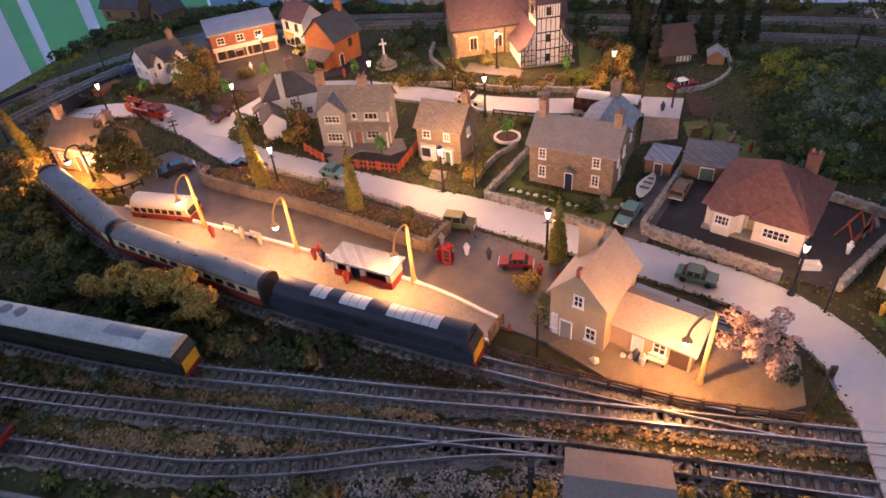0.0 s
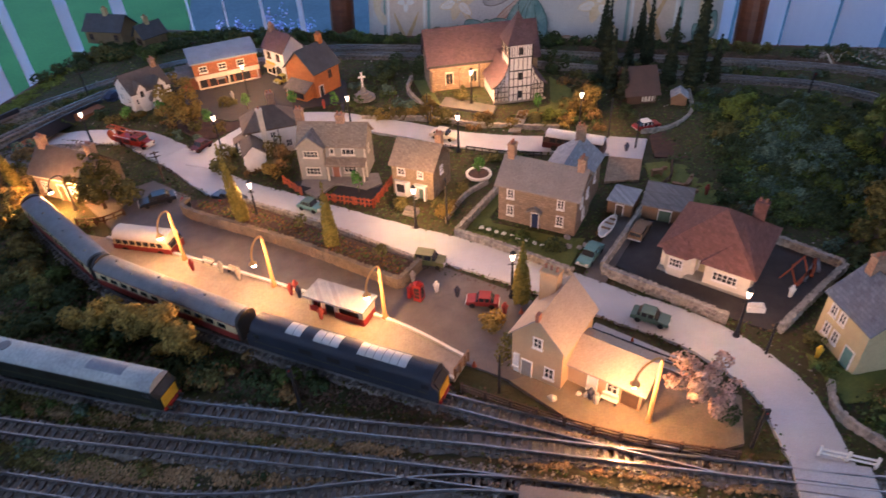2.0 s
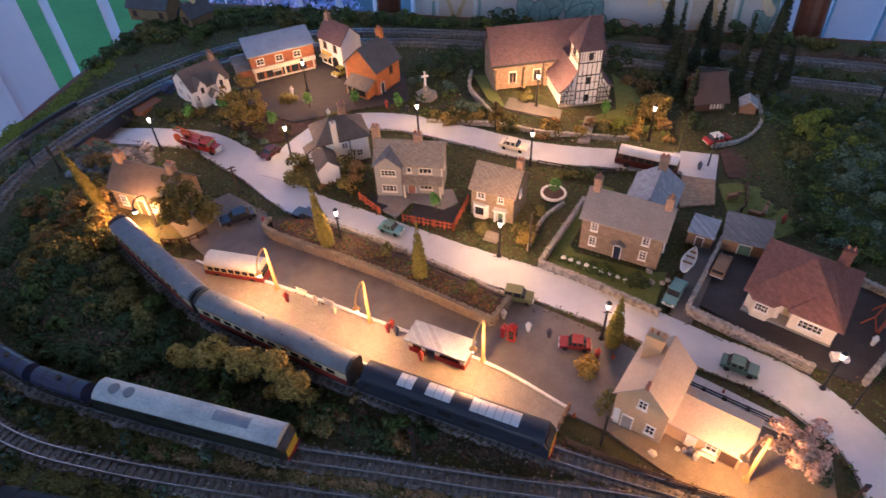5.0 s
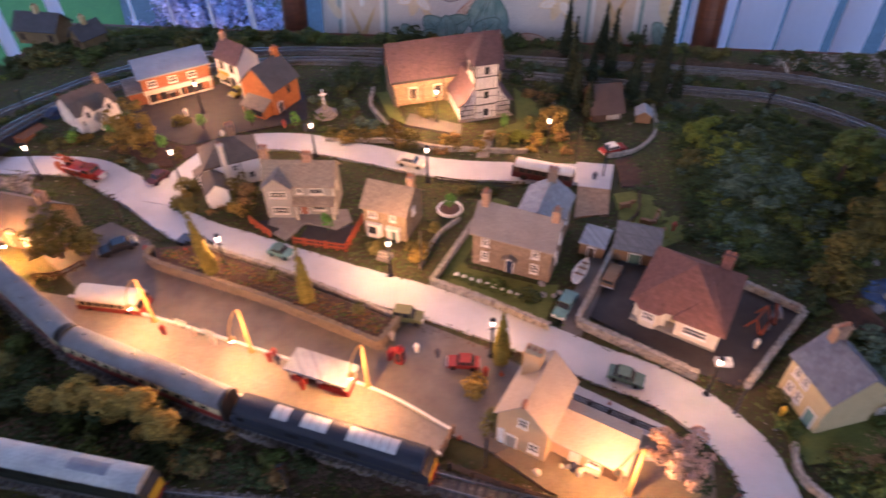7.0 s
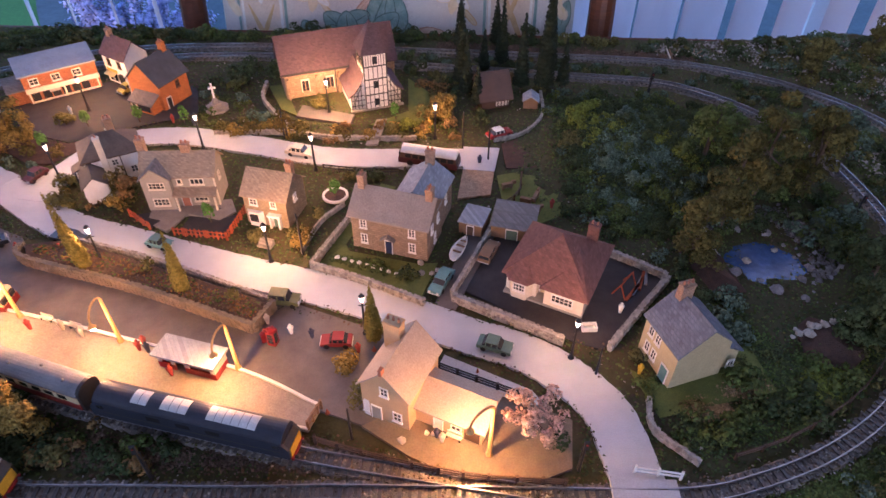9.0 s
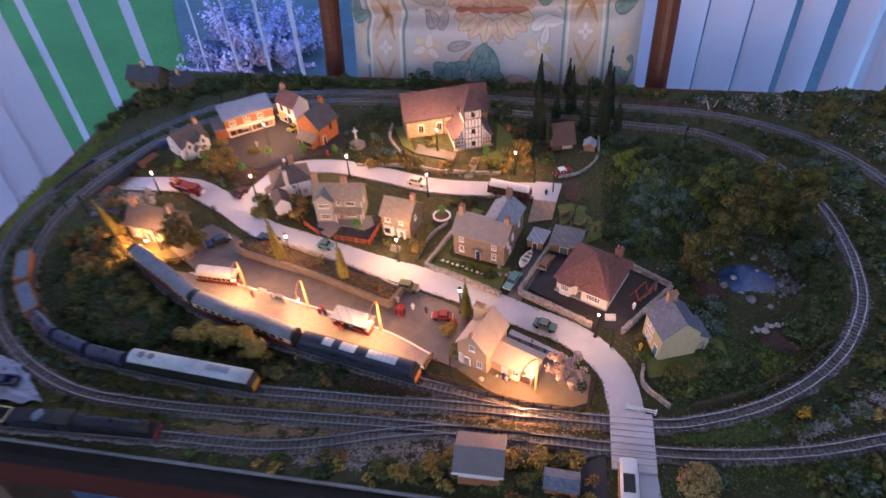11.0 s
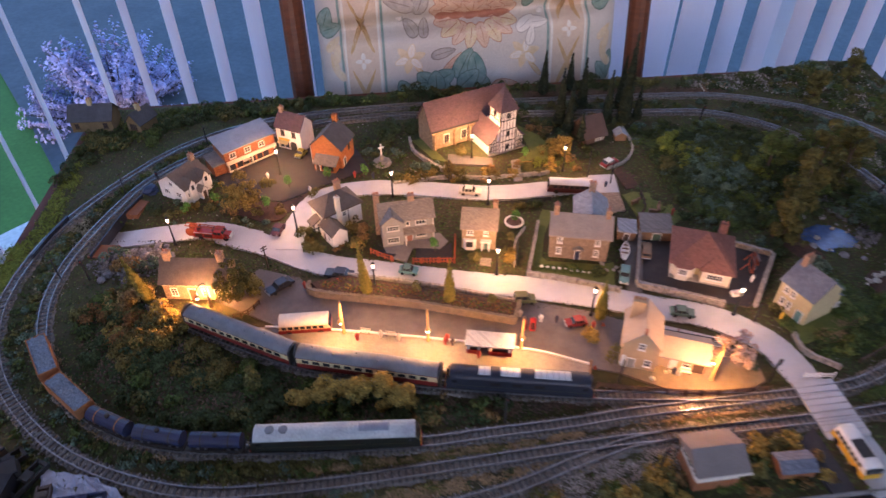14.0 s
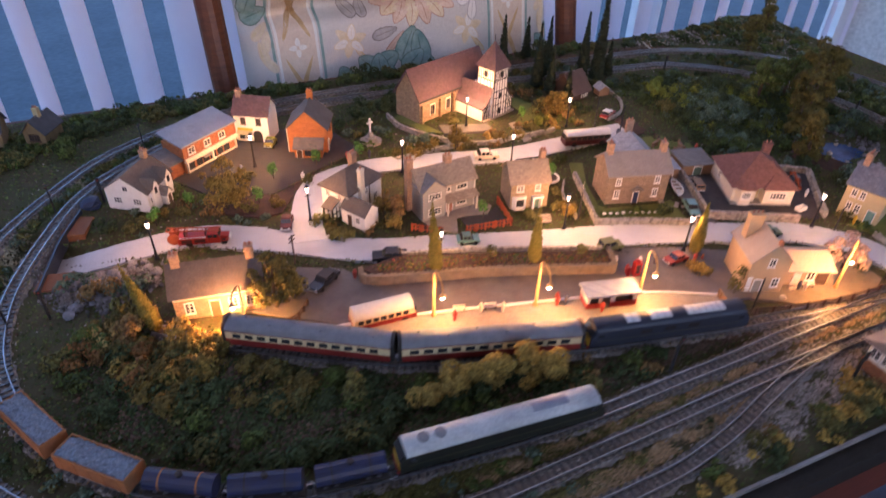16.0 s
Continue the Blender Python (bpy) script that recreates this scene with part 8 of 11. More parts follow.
def fringe(lines, off, n, size, material, label, seed):
    """Tufts creeping over the edges of roads and yards."""
    rng = np.random.default_rng(seed)
    pts = []
    for line in lines:
        nn = normals(line)
        for p, q in zip(line, nn):
            for side in ((-1, 1) if off else (1,)):
                for _k in range(n):
                    d = side * (off + rng.normal(0, 0.0016))
                    x, y = p.x + q.x * d + rng.uniform(-0.002, 0.002), p.y + q.y * d + rng.uniform(-0.002, 0.002)
                    if noise.noise((x * 45, y * 45, seed)) > -0.1 and (np.hypot(WAYC[:, 0] - x, WAYC[:, 1] - y) > 0.0155).all():
                        pts.append((x, y, G + 0.0002 + (p.z if len(p) > 2 else 0.0) + rng.uniform(0, 0.0008)))
    nrm = np.tile((0.0, 0.0, 1.0), (len(pts), 1)) + rng.normal(0, 0.4, (len(pts), 3))
    nrm /= np.linalg.norm(nrm, axis=1, keepdims=True)
    v, f = flakes(np.array(pts), nrm, size, rng, 0.9)
    return tagged(mesh_np("edge_tufts", v, f, material), label, kind="stuff")


WAYC = np.array([(q.x, q.y) for k in WAYS for q in k])
YLINES = [glide(list(p) + [p[0]], 0.004) for p in YARDS[:3]]
fringe(WAYS, 0.0178, 4, 0.0011, L_MID, "green tufts along the road edges", 301)
fringe(WAYS, 0.0182, 4, 0.0011, L_EARTH, "brown earth crumbs along the road edges", 302)
fringe(YLINES, 0.0, 4, 0.0011, L_DARK, "dark tufts along the yard edges", 303)
fringe(YLINES, 0.0, 3, 0.0010, L_EARTH, "earth crumbs along the yard edges", 304)
# yellow and golden bushes by the eastern tracks and at the front edge
r = random.Random(81)
for i, (x, y) in enumerate(((0.475, 0.277), (0.614, 0.357))):
    tree("bush", "small bright yellow bush between the tracks", x, y, cluster(r, 5, 0.006, 0.002, 0.008, 0.003, 0.005), L_YEL, 0.0011, 220, None, 810 + i, "bush")
tree("bush", "large round golden-brown bush beside the road", 0.346, 0.203, [(0, 0, 0.012, 0.019, 0.017), (0.006, 0.004, 0.017, 0.012, 0.010), (-0.006, -0.002, 0.015, 0.013, 0.011)], L_DOME, 0.0012, 200, None, 815, "bush")
for i, (x, y, m, h) in enumerate(((0.052, 0.231, L_OLIVE, 0.012), (0.068, 0.226, L_GOLD, 0.013), (0.085, 0.225, L_OLIVE, 0.014), (0.099, 0.228, L_GOLD, 0.011), (0.111, 0.233, L_OLIVE, 0.008), (0.178, 0.240, L_GOLD, 0.007), (0.206, 0.237, L_GOLD, 0.009), (0.222, 0.236, L_OLIVE, 0.008), (0.241, 0.233, L_GOLD, 0.007), (0.191, 0.218, L_OLIVE, 0.008))):
    tree("bush", "rounded yellow-olive bush along the front edge", x, y, cluster(r, 6, 0.008, 0.002, h, 0.004, 0.0065), m, 0.0012, 200, None, 820 + i, "bush", group="front bushes")

# ballast grains along the tracks
rng = np.random.default_rng(77)
for k, pts in enumerate((OUTER, INNER, THIRD, PLATT)):
    line = glide(pts, 0.003)
    nn = normals(line)
    c = np.array([(p.x, p.y) for p in line])
    n2 = np.array([(n.x, n.y) for n in nn])
    tang = np.column_stack([n2[:, 1], -n2[:, 0]])
    for reps, wide, size, m, what in ((16, 0.0060, 0.0009, L_STONEY, "loose pale ballast grains along the track"), (7, 0.0085, 0.0009, L_EARTH, "brown earth grains along the track"), (3, 0.0090, 0.0010, L_OLIVE, "mossy tufts along the track")):
        idx = np.repeat(np.arange(len(c)), reps)
        thin = np.array([noise.noise((c[i][0] * 22 + reps, c[i][1] * 22, k)) for i in idx]) + rng.normal(0, 0.25, len(idx)) > (-0.35 if reps == 16 else 0.0)
        idx = idx[thin]
        off = np.clip(rng.normal(0, wide, (len(idx), 1)), -0.0150, 0.0150)
        if reps == 3:
            off = np.sign(off) * np.maximum(np.abs(off), 0.0085)
        pos = c[idx] + n2[idx] * off + tang[idx] * rng.uniform(-0.0015, 0.0015, (len(idx), 1))
        z = G + 0.0010 + rng.uniform(0, 0.0011, len(idx)) * (np.abs(off[:, 0]) < 0.0085) - np.maximum(0, np.abs(off[:, 0]) - 0.0085) * 0.45
        nrm = np.tile((0.0, 0.0, 1.0), (len(pos), 1)) + rng.normal(0, 0.4, (len(pos), 3))
        nrm /= np.linalg.norm(nrm, axis=1, keepdims=True)
        v, f = flakes(np.column_stack([pos, z]), nrm, size, rng, 0.9)
        tagged(mesh_np("ballast_grains", v, f, m), what, kind="stuff")


# ---------------------------------------------------------------- gardens, fences, pond, bridge
plate("lawn", [(0.098, 0.517), (0.180, 0.462), (0.200, 0.505), (0.182, 0.506), (0.124, 0.530), (0.116, 0.553)], G - 0.003, G + 0.0004, M_LAWN, "green flock lawn in front of the farmhouse")
plate("lawn", [(0.101, 0.521), (0.119, 0.536), (0.140, 0.578), (0.172, 0.620), (0.158, 0.628), (0.138, 0.600), (0.117, 0.556)], G - 0.003, G + 0.0005, M_LAWN, "green lawn strip beside the farmhouse")
plate("pavement", [(-0.062, 0.616), (-0.062, 0.600), (-0.040, 0.590), (-0.026, 0.601), (0.004, 0.588), (0.018, 0.600), (0.012, 0.620)], G - 0.003, G + 0.0009, M_PLAT, "tan path round the grey house")
plate("lawn", [(0.276, 0.627), (0.325, 0.634), (0.345, 0.600), (0.335, 0.560), (0.300, 0.545), (0.273, 0.580)], G - 0.003, G + 0.0004, M_LAWN, "green paddock grass below the hill")
plate("garden_bed", [(-0.031, 0.575), (0.012, 0.563), (0.022, 0.596), (0.004, 0.590), (-0.024, 0.598)], G - 0.003, G + 0.0007, M_DARKTAR, "dark earth garden inside the orange fence", "", "bed")
plate("garden_bed", [(-0.078, 0.606), (-0.057, 0.585), (-0.049, 0.590), (-0.057, 0.609)], G - 0.003, G + 0.0006, M_DARKTAR, "dark earth garden corner by the grey house", "", "bed")
plate("pavement", [(-0.056, 0.588), (-0.042, 0.577), (-0.028, 0.600), (-0.040, 0.604)], G - 0.003, G + 0.0010, M_PLAT, "pale path to the grey house")
plate("lawn", [(0.032, 0.850), (0.050, 0.790), (0.070, 0.772), (0.060, 0.812), (0.056, 0.850)], G - 0.003, G + 0.0004, M_LAWN, "green flock churchyard lawn")
plate("lawn", [(0.205, 0.850), (0.232, 0.800), (0.222, 0.745), (0.200, 0.738), (0.150, 0.742), (0.198, 0.768)], G - 0.003, G + 0.0003, M_LAWN, "green flock lawn beside the church tower")
plate("pavement", [(0.145, 0.700), (0.158, 0.700), (0.172, 0.752), (0.160, 0.752)], G - 0.003, G + 0.0012, M_PLAT, "pale path to the church door")
plate("lawn", [(0.327, 0.372), (0.333, 0.330), (0.425, 0.340), (0.425, 0.385), (0.392, 0.366), (0.350, 0.352)], G - 0.003, G + 0.0005, M_LAWN, "rough grass garden round the cream house")
plate("garden_bed", [(0.288, 0.638), (0.312, 0.634), (0.334, 0.640), (0.338, 0.664), (0.333, 0.688), (0.312, 0.692), (0.292, 0.684)], G - 0.003, G + 0.0010, M_SOIL, "dark brown earth patch by the lane end", "", "bed")


def fence(line, h, material, label, gap=0.009, rails=(0.45, 0.85), pw=0.0008, pales=False, z=G):
    pts = glide(line, gap)
    fc = thing("fence", label, "fence", 0, 0, 0)
    for p in pts:
        part("post", Shape().box(p.x - pw, p.y - pw, z - 0.001, p.x + pw, p.y + pw, z + h), material, fc)
    for k in rails:
        part("rail", ribbon(pts, 0.0008, z + h * k - 0.0005, z + h * k + 0.0005), material, fc)
    if pales:
        for p in glide(line, 0.0022):
            part("pale", Shape().box(p.x - 0.0005, p.y - 0.0005, z, p.x + 0.0005, p.y + 0.0005, z + h * 1.0), material, fc)
    return fc


fence([(0.097, 0.340), (0.122, 0.3285), (0.159, 0.3135), (0.201, 0.2995), (0.254, 0.289)], 0.0095, M_WOODD, "brown post and rail trackside fence", 0.016, (0.35, 0.62, 0.90), 0.0010)
fence([(0.0925, 0.3500), (0.101, 0.3655)], 0.0085, M_WOODM, "brown wooden gate at the platform end", 0.006, (0.25, 0.6, 0.95), 0.0009, z=G + 0.004)
plate("pavement", [(0.184, 0.3885), (0.207, 0.3735), (0.243, 0.351), (0.256, 0.349), (0.250, 0.362), (0.217, 0.385), (0.192, 0.402)], G - 0.004, G + 0.0021, M_ROAD, "pale strip behind the station")
fence([(0.186, 0.390), (0.210, 0.3755), (0.246, 0.354)], 0.0090, M_BLACK, "black post and rail fence along the road", 0.014, (0.35, 0.65, 0.95), 0.0010)
fence([(-0.080, 0.606), (-0.057, 0.583)], 0.0085, M_ORANGEF, "orange-red picket fence by the grey house", 0.010, (0.3, 0.8), pales=True)
fence([(-0.034, 0.573), (0.014, 0.560)], 0.0085, M_ORANGEF, "orange-red picket fence along the road", 0.010, (0.3, 0.8), pales=True)
fence([(0.0145, 0.560), (0.028, 0.602)], 0.0085, M_ORANGEF, "orange-red picket fence between the gardens", 0.010, (0.3, 0.8), pales=True)
fence([(0.100, 0.660), (0.140, 0.648), (0.176, 0.643)], 0.0070, M_BLACK, "black iron railing along the lane", 0.008, (0.4, 0.9), 0.0004)
fence([(0.268, 0.570), (0.290, 0.590), (0.300, 0.620)], 0.0080, M_WOODD, "rustic brown paddock fence", 0.010, (0.45, 0.9))
fence([(-0.257, 0.5395), (-0.234, 0.541), (-0.219, 0.554)], 0.0080, M_WOODD, "brown rail fence beside the yard", 0.008, (0.4, 0.9))
stone_wall([(0.082, 0.533), (0.098, 0.572), (0.120, 0.596)], 0.005, 0.0022, seed=21, label="thin pale garden wall by the cottage")
inner_f = [p for p in glide([(*q,) for q in INNER], 0.004)]
inner_n = normals(inner_f)
fl = [(p.x - n.x * 0.019, p.y - n.y * 0.019) for p, n in zip(inner_f, inner_n) if 0.35 < p.x < 0.57 and p.y < 0.40]
fence(fl[::5], 0.0075, M_WOODD, "weathered rail fence inside the eastern curve", 0.020, (0.5, 0.9), 0.0007)
gt = thing("level_crossing_gate", "white level crossing gate beside the road", "gate", 0.300, 0.2925, G, math.atan2(-0.008, 0.027))
for z in (0.003, 0.0065):
    part("rail", Shape().box(0, -0.0004, z, 0.030, 0.0004, z + 0.0012), M_WHITE, gt)
for x in (0, 0.0145, 0.029):
    part("post", Shape().box(x, -0.0007, 0, x + 0.0014, 0.0007, 0.0095), M_WHITE, gt)

# round bed with a pale kerb, white stones in front of the farmhouse
rb = thing("round_flower_bed", "round planted bed with pale stone kerb", "bed", 0.112, 0.613, G)
part("kerb", Shape().lathe([(0.0105, 0.0), (0.0105, 0.0022), (0.0128, 0.0022), (0.0128, 0.0)], 24), M_WHITE, rb)
part("soil", Shape().lathe([(0.0001, 0.0014), (0.0104, 0.0014), (0.0104, -0.001)][::-1], 20), M_SOIL, rb)
rng = np.random.default_rng(5)


def rock_mesh(s, x, y, z, r, rnd, flat=0.7):
    n = 6
    rings = [(0.75, -0.3), (1.0, 0.25), (0.62, 0.75)]
    vs = []
    for k, (a, b) in enumerate(rings):
        for i in range(n):
            t = 2 * math.pi * (i + 0.5 * (k % 2)) / n
            q = r * a * rnd.uniform(0.72, 1.2)
            vs.append((x + q * math.cos(t), y + q * math.sin(t), z + r * flat * b * rnd.uniform(0.8, 1.2)))
    vs.append((x, y, z + r * flat * rnd.uniform(0.85, 1.1)))
    fs = [tuple(range(n))[::-1]]
    for k in range(2):
        for i in range(n):
            j = (i + 1) % n
            fs += [(k * n + i, k * n + j, (k + 1) * n + j, (k + 1) * n + i)]
    fs += [(2 * n + i, 2 * n + (i + 1) % n, 3 * n) for i in range(n)]
    return s.add(vs, fs)


rnd = random.Random(9)
for i in range(9):
    k = i / 8
    x, y = 0.113 + 0.050 * k, 0.5225 - 0.0275 * k
    tagged(part("garden_stone", rock_mesh(Shape(), x, y, G + 0.0008, rnd.uniform(0.0022, 0.0034), rnd), M_WHITE), "white painted stone edging the farmhouse lawn", "stone", "garden stones")
for i in range(7):
    x, y = 0.190 + rnd.uniform(-0.006, 0.010), 0.497 + rnd.uniform(-0.01, 0.014)
    tagged(part("rubble_stone", rock_mesh(Shape(), x, y, G + 0.0005, rnd.uniform(0.002, 0.0035), rnd), M_STONEW), "pale rubble stone beside the drive", "stone", "rubble")

# pond
water = [(0.450, 0.514), (0.484, 0.530), (0.524, 0.514), (0.534, 0.484), (0.516, 0.452), (0.496, 0.420), (0.474, 0.422), (0.466, 0.452), (0.442, 0.477)]
tagged(part("water", Shape().prism(water, G - 0.012, G - 0.0052), M_WATER), "dark still pond water", kind="structure")
rnd = random.Random(15)
line = glide([(*q,) for q in water + water[:1]], 0.0075)
for p in line:
    for k in range(rnd.randint(1, 3)):
        tagged(part("rock", rock_mesh(Shape(), p.x + rnd.gauss(0, 0.007), p.y + rnd.gauss(0, 0.007), G - 0.0055 + rnd.uniform(-0.001, 0.002), rnd.choice((0.002, 0.0026, 0.0032, 0.0045, 0.0065)), rnd, 0.8), M_ROCK), "grey rock on the edge of the pond", "rock", "pond rocks")
for x, y, r_ in ((0.472, 0.477, 0.004), (0.504, 0.487, 0.003), (0.452, 0.524, 0.009), (0.466, 0.535, 0.010), (0.488, 0.540, 0.008), (0.444, 0.492, 0.008), (0.504, 0.534, 0.006)):
    tagged(part("rock", rock_mesh(Shape(), x, y, G - 0.004, r_, rnd, 0.9), M_STONEW), "large pale grey rock by the pond", "rock", "pond rocks")
md = tagged(part("earth_bank", rock_mesh(Shape(), 0.487, 0.379, G - 0.001, 0.026, rnd, 0.30), M_SOIL), "dark earth bank below the pond", "bank")
for k in range(16):
    a_ = k / 15
    x, y = 0.460 + 0.058 * a_ + rnd.gauss(0, 0.003), 0.385 + 0.014 * a_ + rnd.gauss(0, 0.004)
    tagged(part("rock", rock_mesh(Shape(), x, y, G + 0.0055, rnd.uniform(0.002, 0.005), rnd, 0.7), M_STONEW), "pale rubble rock on the earth bank", "rock", "bank rubble")
sl = tagged(part("earth_bank", Shape().add([(0.414, 0.500, G - 0.001), (0.428, 0.500, G + 0.010), (0.446, 0.440, G + 0.006), (0.424, 0.434, G - 0.001), (0.452, 0.500, G - 0.004), (0.455, 0.440, G - 0.004)], [(0, 3, 2, 1), (1, 2, 5, 4), (0, 1, 4), (2, 3, 5)]), M_SOIL), "dark mauve earth slope beside the pond", "bank")

# railway bridge over the dipping road
br = thing("railway_bridge", "dark plate-girder railway bridge over the road", "bridge", 0, 0, 0)
inner_l = [(-0.4155, 0.697), (-0.401, 0.735), (-0.386, 0.772), (-0.362, 0.815)]
part("girder", ribbon(glide([(x + 0.0005, y) for x, y in inner_l]), 0.0016, G - 0.012, G + 0.0035), M_LOCO, br)
part("deck", ribbon(glide([(-0.428, 0.705), (-0.414, 0.742), (-0.399, 0.779), (-0.375, 0.822)]), 0.0225, G - 0.0085, G - 0.0030), M_WOODD, br)
part("parapet", ribbon(glide([(-0.482, 0.712), (-0.470, 0.745), (-0.452, 0.785)]), 0.0030, G - 0.006, G + 0.008), M_LOCO, br)
part("abutment", Shape().prism([(-0.420, 0.700), (-0.395, 0.690), (-0.382, 0.712), (-0.410, 0.722)], G - 0.024, G - 0.0004), M_BRICK, br)
part("abutment", Shape().prism([(-0.395, 0.785), (-0.366, 0.772), (-0.352, 0.800), (-0.378, 0.818)], G - 0.024, G - 0.0004), M_BRICK, br)
rnd = random.Random(33)
for i in range(60):
    x, y = rnd.uniform(-0.400, -0.318), rnd.uniform(0.645, 0.702)
    tagged(part("rock", rock_mesh(Shape(), x, y, G + land(x, y), rnd.choice((0.002, 0.003, 0.0035, 0.0055)), rnd), M_ROCK), "grey broken rock on the road bank", "rock", "bank rocks")

# war memorial
mm = thing("memorial_cross", "pale stone memorial cross on stepped octagonal base", "monument", -0.025, 0.800, G, 0.2)
for k, (r_, z0, z1) in enumerate(((0.0145, 0, 0.003), (0.0105, 0.003, 0.0055), (0.0070, 0.0055, 0.0085))):
    part("step", Shape().prism([(r_ * math.cos(a), r_ * math.sin(a)) for a in [math.pi / 8 + k2 * math.pi / 4 for k2 in range(8)]], z0, z1), M_PLAT, mm)
part("plinth", Shape().lathe([(0.0036, 0.0085), (0.0030, 0.0135), (0.0016, 0.0150)], 8), M_PLAT, mm)
part("cross", Shape().box(-0.0010, -0.0010, 0.0148, 0.0010, 0.0010, 0.0330).box(-0.0042, -0.0009, 0.0262, 0.0042, 0.0009, 0.0282), M_WHITE, mm)

# ---------------------------------------------------------------- poles and signals
def pole(x, y, h, label, arms=2, z=G, rz=0.0, name="telegraph_pole", lean=(0, 0)):
    p = thing(name, label, "pole", x, y, z, rz)
    part("mast", Shape().tube((0, 0, -0.001), (lean[0], lean[1], h), 0.0010, 0.0007, 7), M_IRON if arms < 2 else M_WOODD, p)
    for k in range(arms):
        a = 1 - 0.07 - 0.12 * k
        part("crossarm", Shape().box(lean[0] * a - 0.0042, lean[1] * a - 0.0004, h * a, lean[0] * a + 0.0042, lean[1] * a + 0.0004, h * a + 0.0010), M_WOODD, p)
    return p


pole(-0.205, 0.615, 0.034, "dark telegraph pole with crossarms beside the road", 2, rz=0.5)
pole(0.083, 0.531, 0.046, "slim dark pole beside the garden wall", 0)
pole(0.057, 0.728, 0.036, "slim dark pole beside the lane", 0)
pole(0.249, 0.680, 0.046, "slim dark pole at the lane end", 0)
pole(0.272, 0.655, 0.040, "slim dark pole by the paved lane end", 0)
pole(0.121, 0.341, 0.034, "slim dark pole at the station corner", 0)
pole(0.300, 0.371, 0.030, "slim dark pole beside the road bend", 0)
for x, y in ((-0.443, 0.661), (-0.384, 0.827), (-0.272, 0.925)):
    pole(x, y, 0.034, "slim dark telegraph pole between the western tracks", 1, rz=0.8)


def signal(x, y, h, label, rz=0.0, z=G):
    p = thing("railway_signal", label, "signal", x, y, z, rz)
    part("mast", Shape().tube((0, 0, -0.001), (0.0, 0, h), 0.0011, 0.0008, 7), M_IRON, p)
    part("signal_head", Shape().box(-0.0016, -0.0018, h - 0.0065, 0.0016, -0.0004, h + 0.0015), M_IRON, p)
    part("ladder", Shape().box(-0.0013, 0.0009, 0, -0.0009, 0.0013, h * 0.8).box(0.0009, 0.0009, 0, 0.0013, 0.0013, h * 0.8), M_IRON, p)
    part("lens", Shape().lathe([(0.0007, -0.0004), (0.0007, 0.0004)], 8), M_REDP, p).matrix_basis = Matrix.LocRotScale((0, -0.0019, h - 0.001), Euler((math.pi / 2, 0, 0)), None)
    part("bracket", Shape().box(-0.0026, -0.0003, h - 0.008, 0.0026, 0.0003, h - 0.0072), M_IRON, p)
    return p


for x, y, h in ((0.266, 0.2985, 0.034), (-0.006, 0.327, 0.040), (0.111, 0.2435, 0.032), (-0.412, 0.655, 0.030), (-0.337, 0.826, 0.028), (0.604, 0.522, 0.022), (0.494, 0.775, 0.026)):
    signal(x, y, h, "black colour-light signal beside the track")

M_MAROON = mat("dark_maroon_paint", (0.07, 0.018, 0.018), 0.4, (0.05, 0.014, 0.014), 200, 0.02)
M_GLOSSB = mat("blue_black_paint", (0.016, 0.019, 0.025), 0.30, (0.011, 0.013, 0.018), 200, 0.01, spec=0.35)
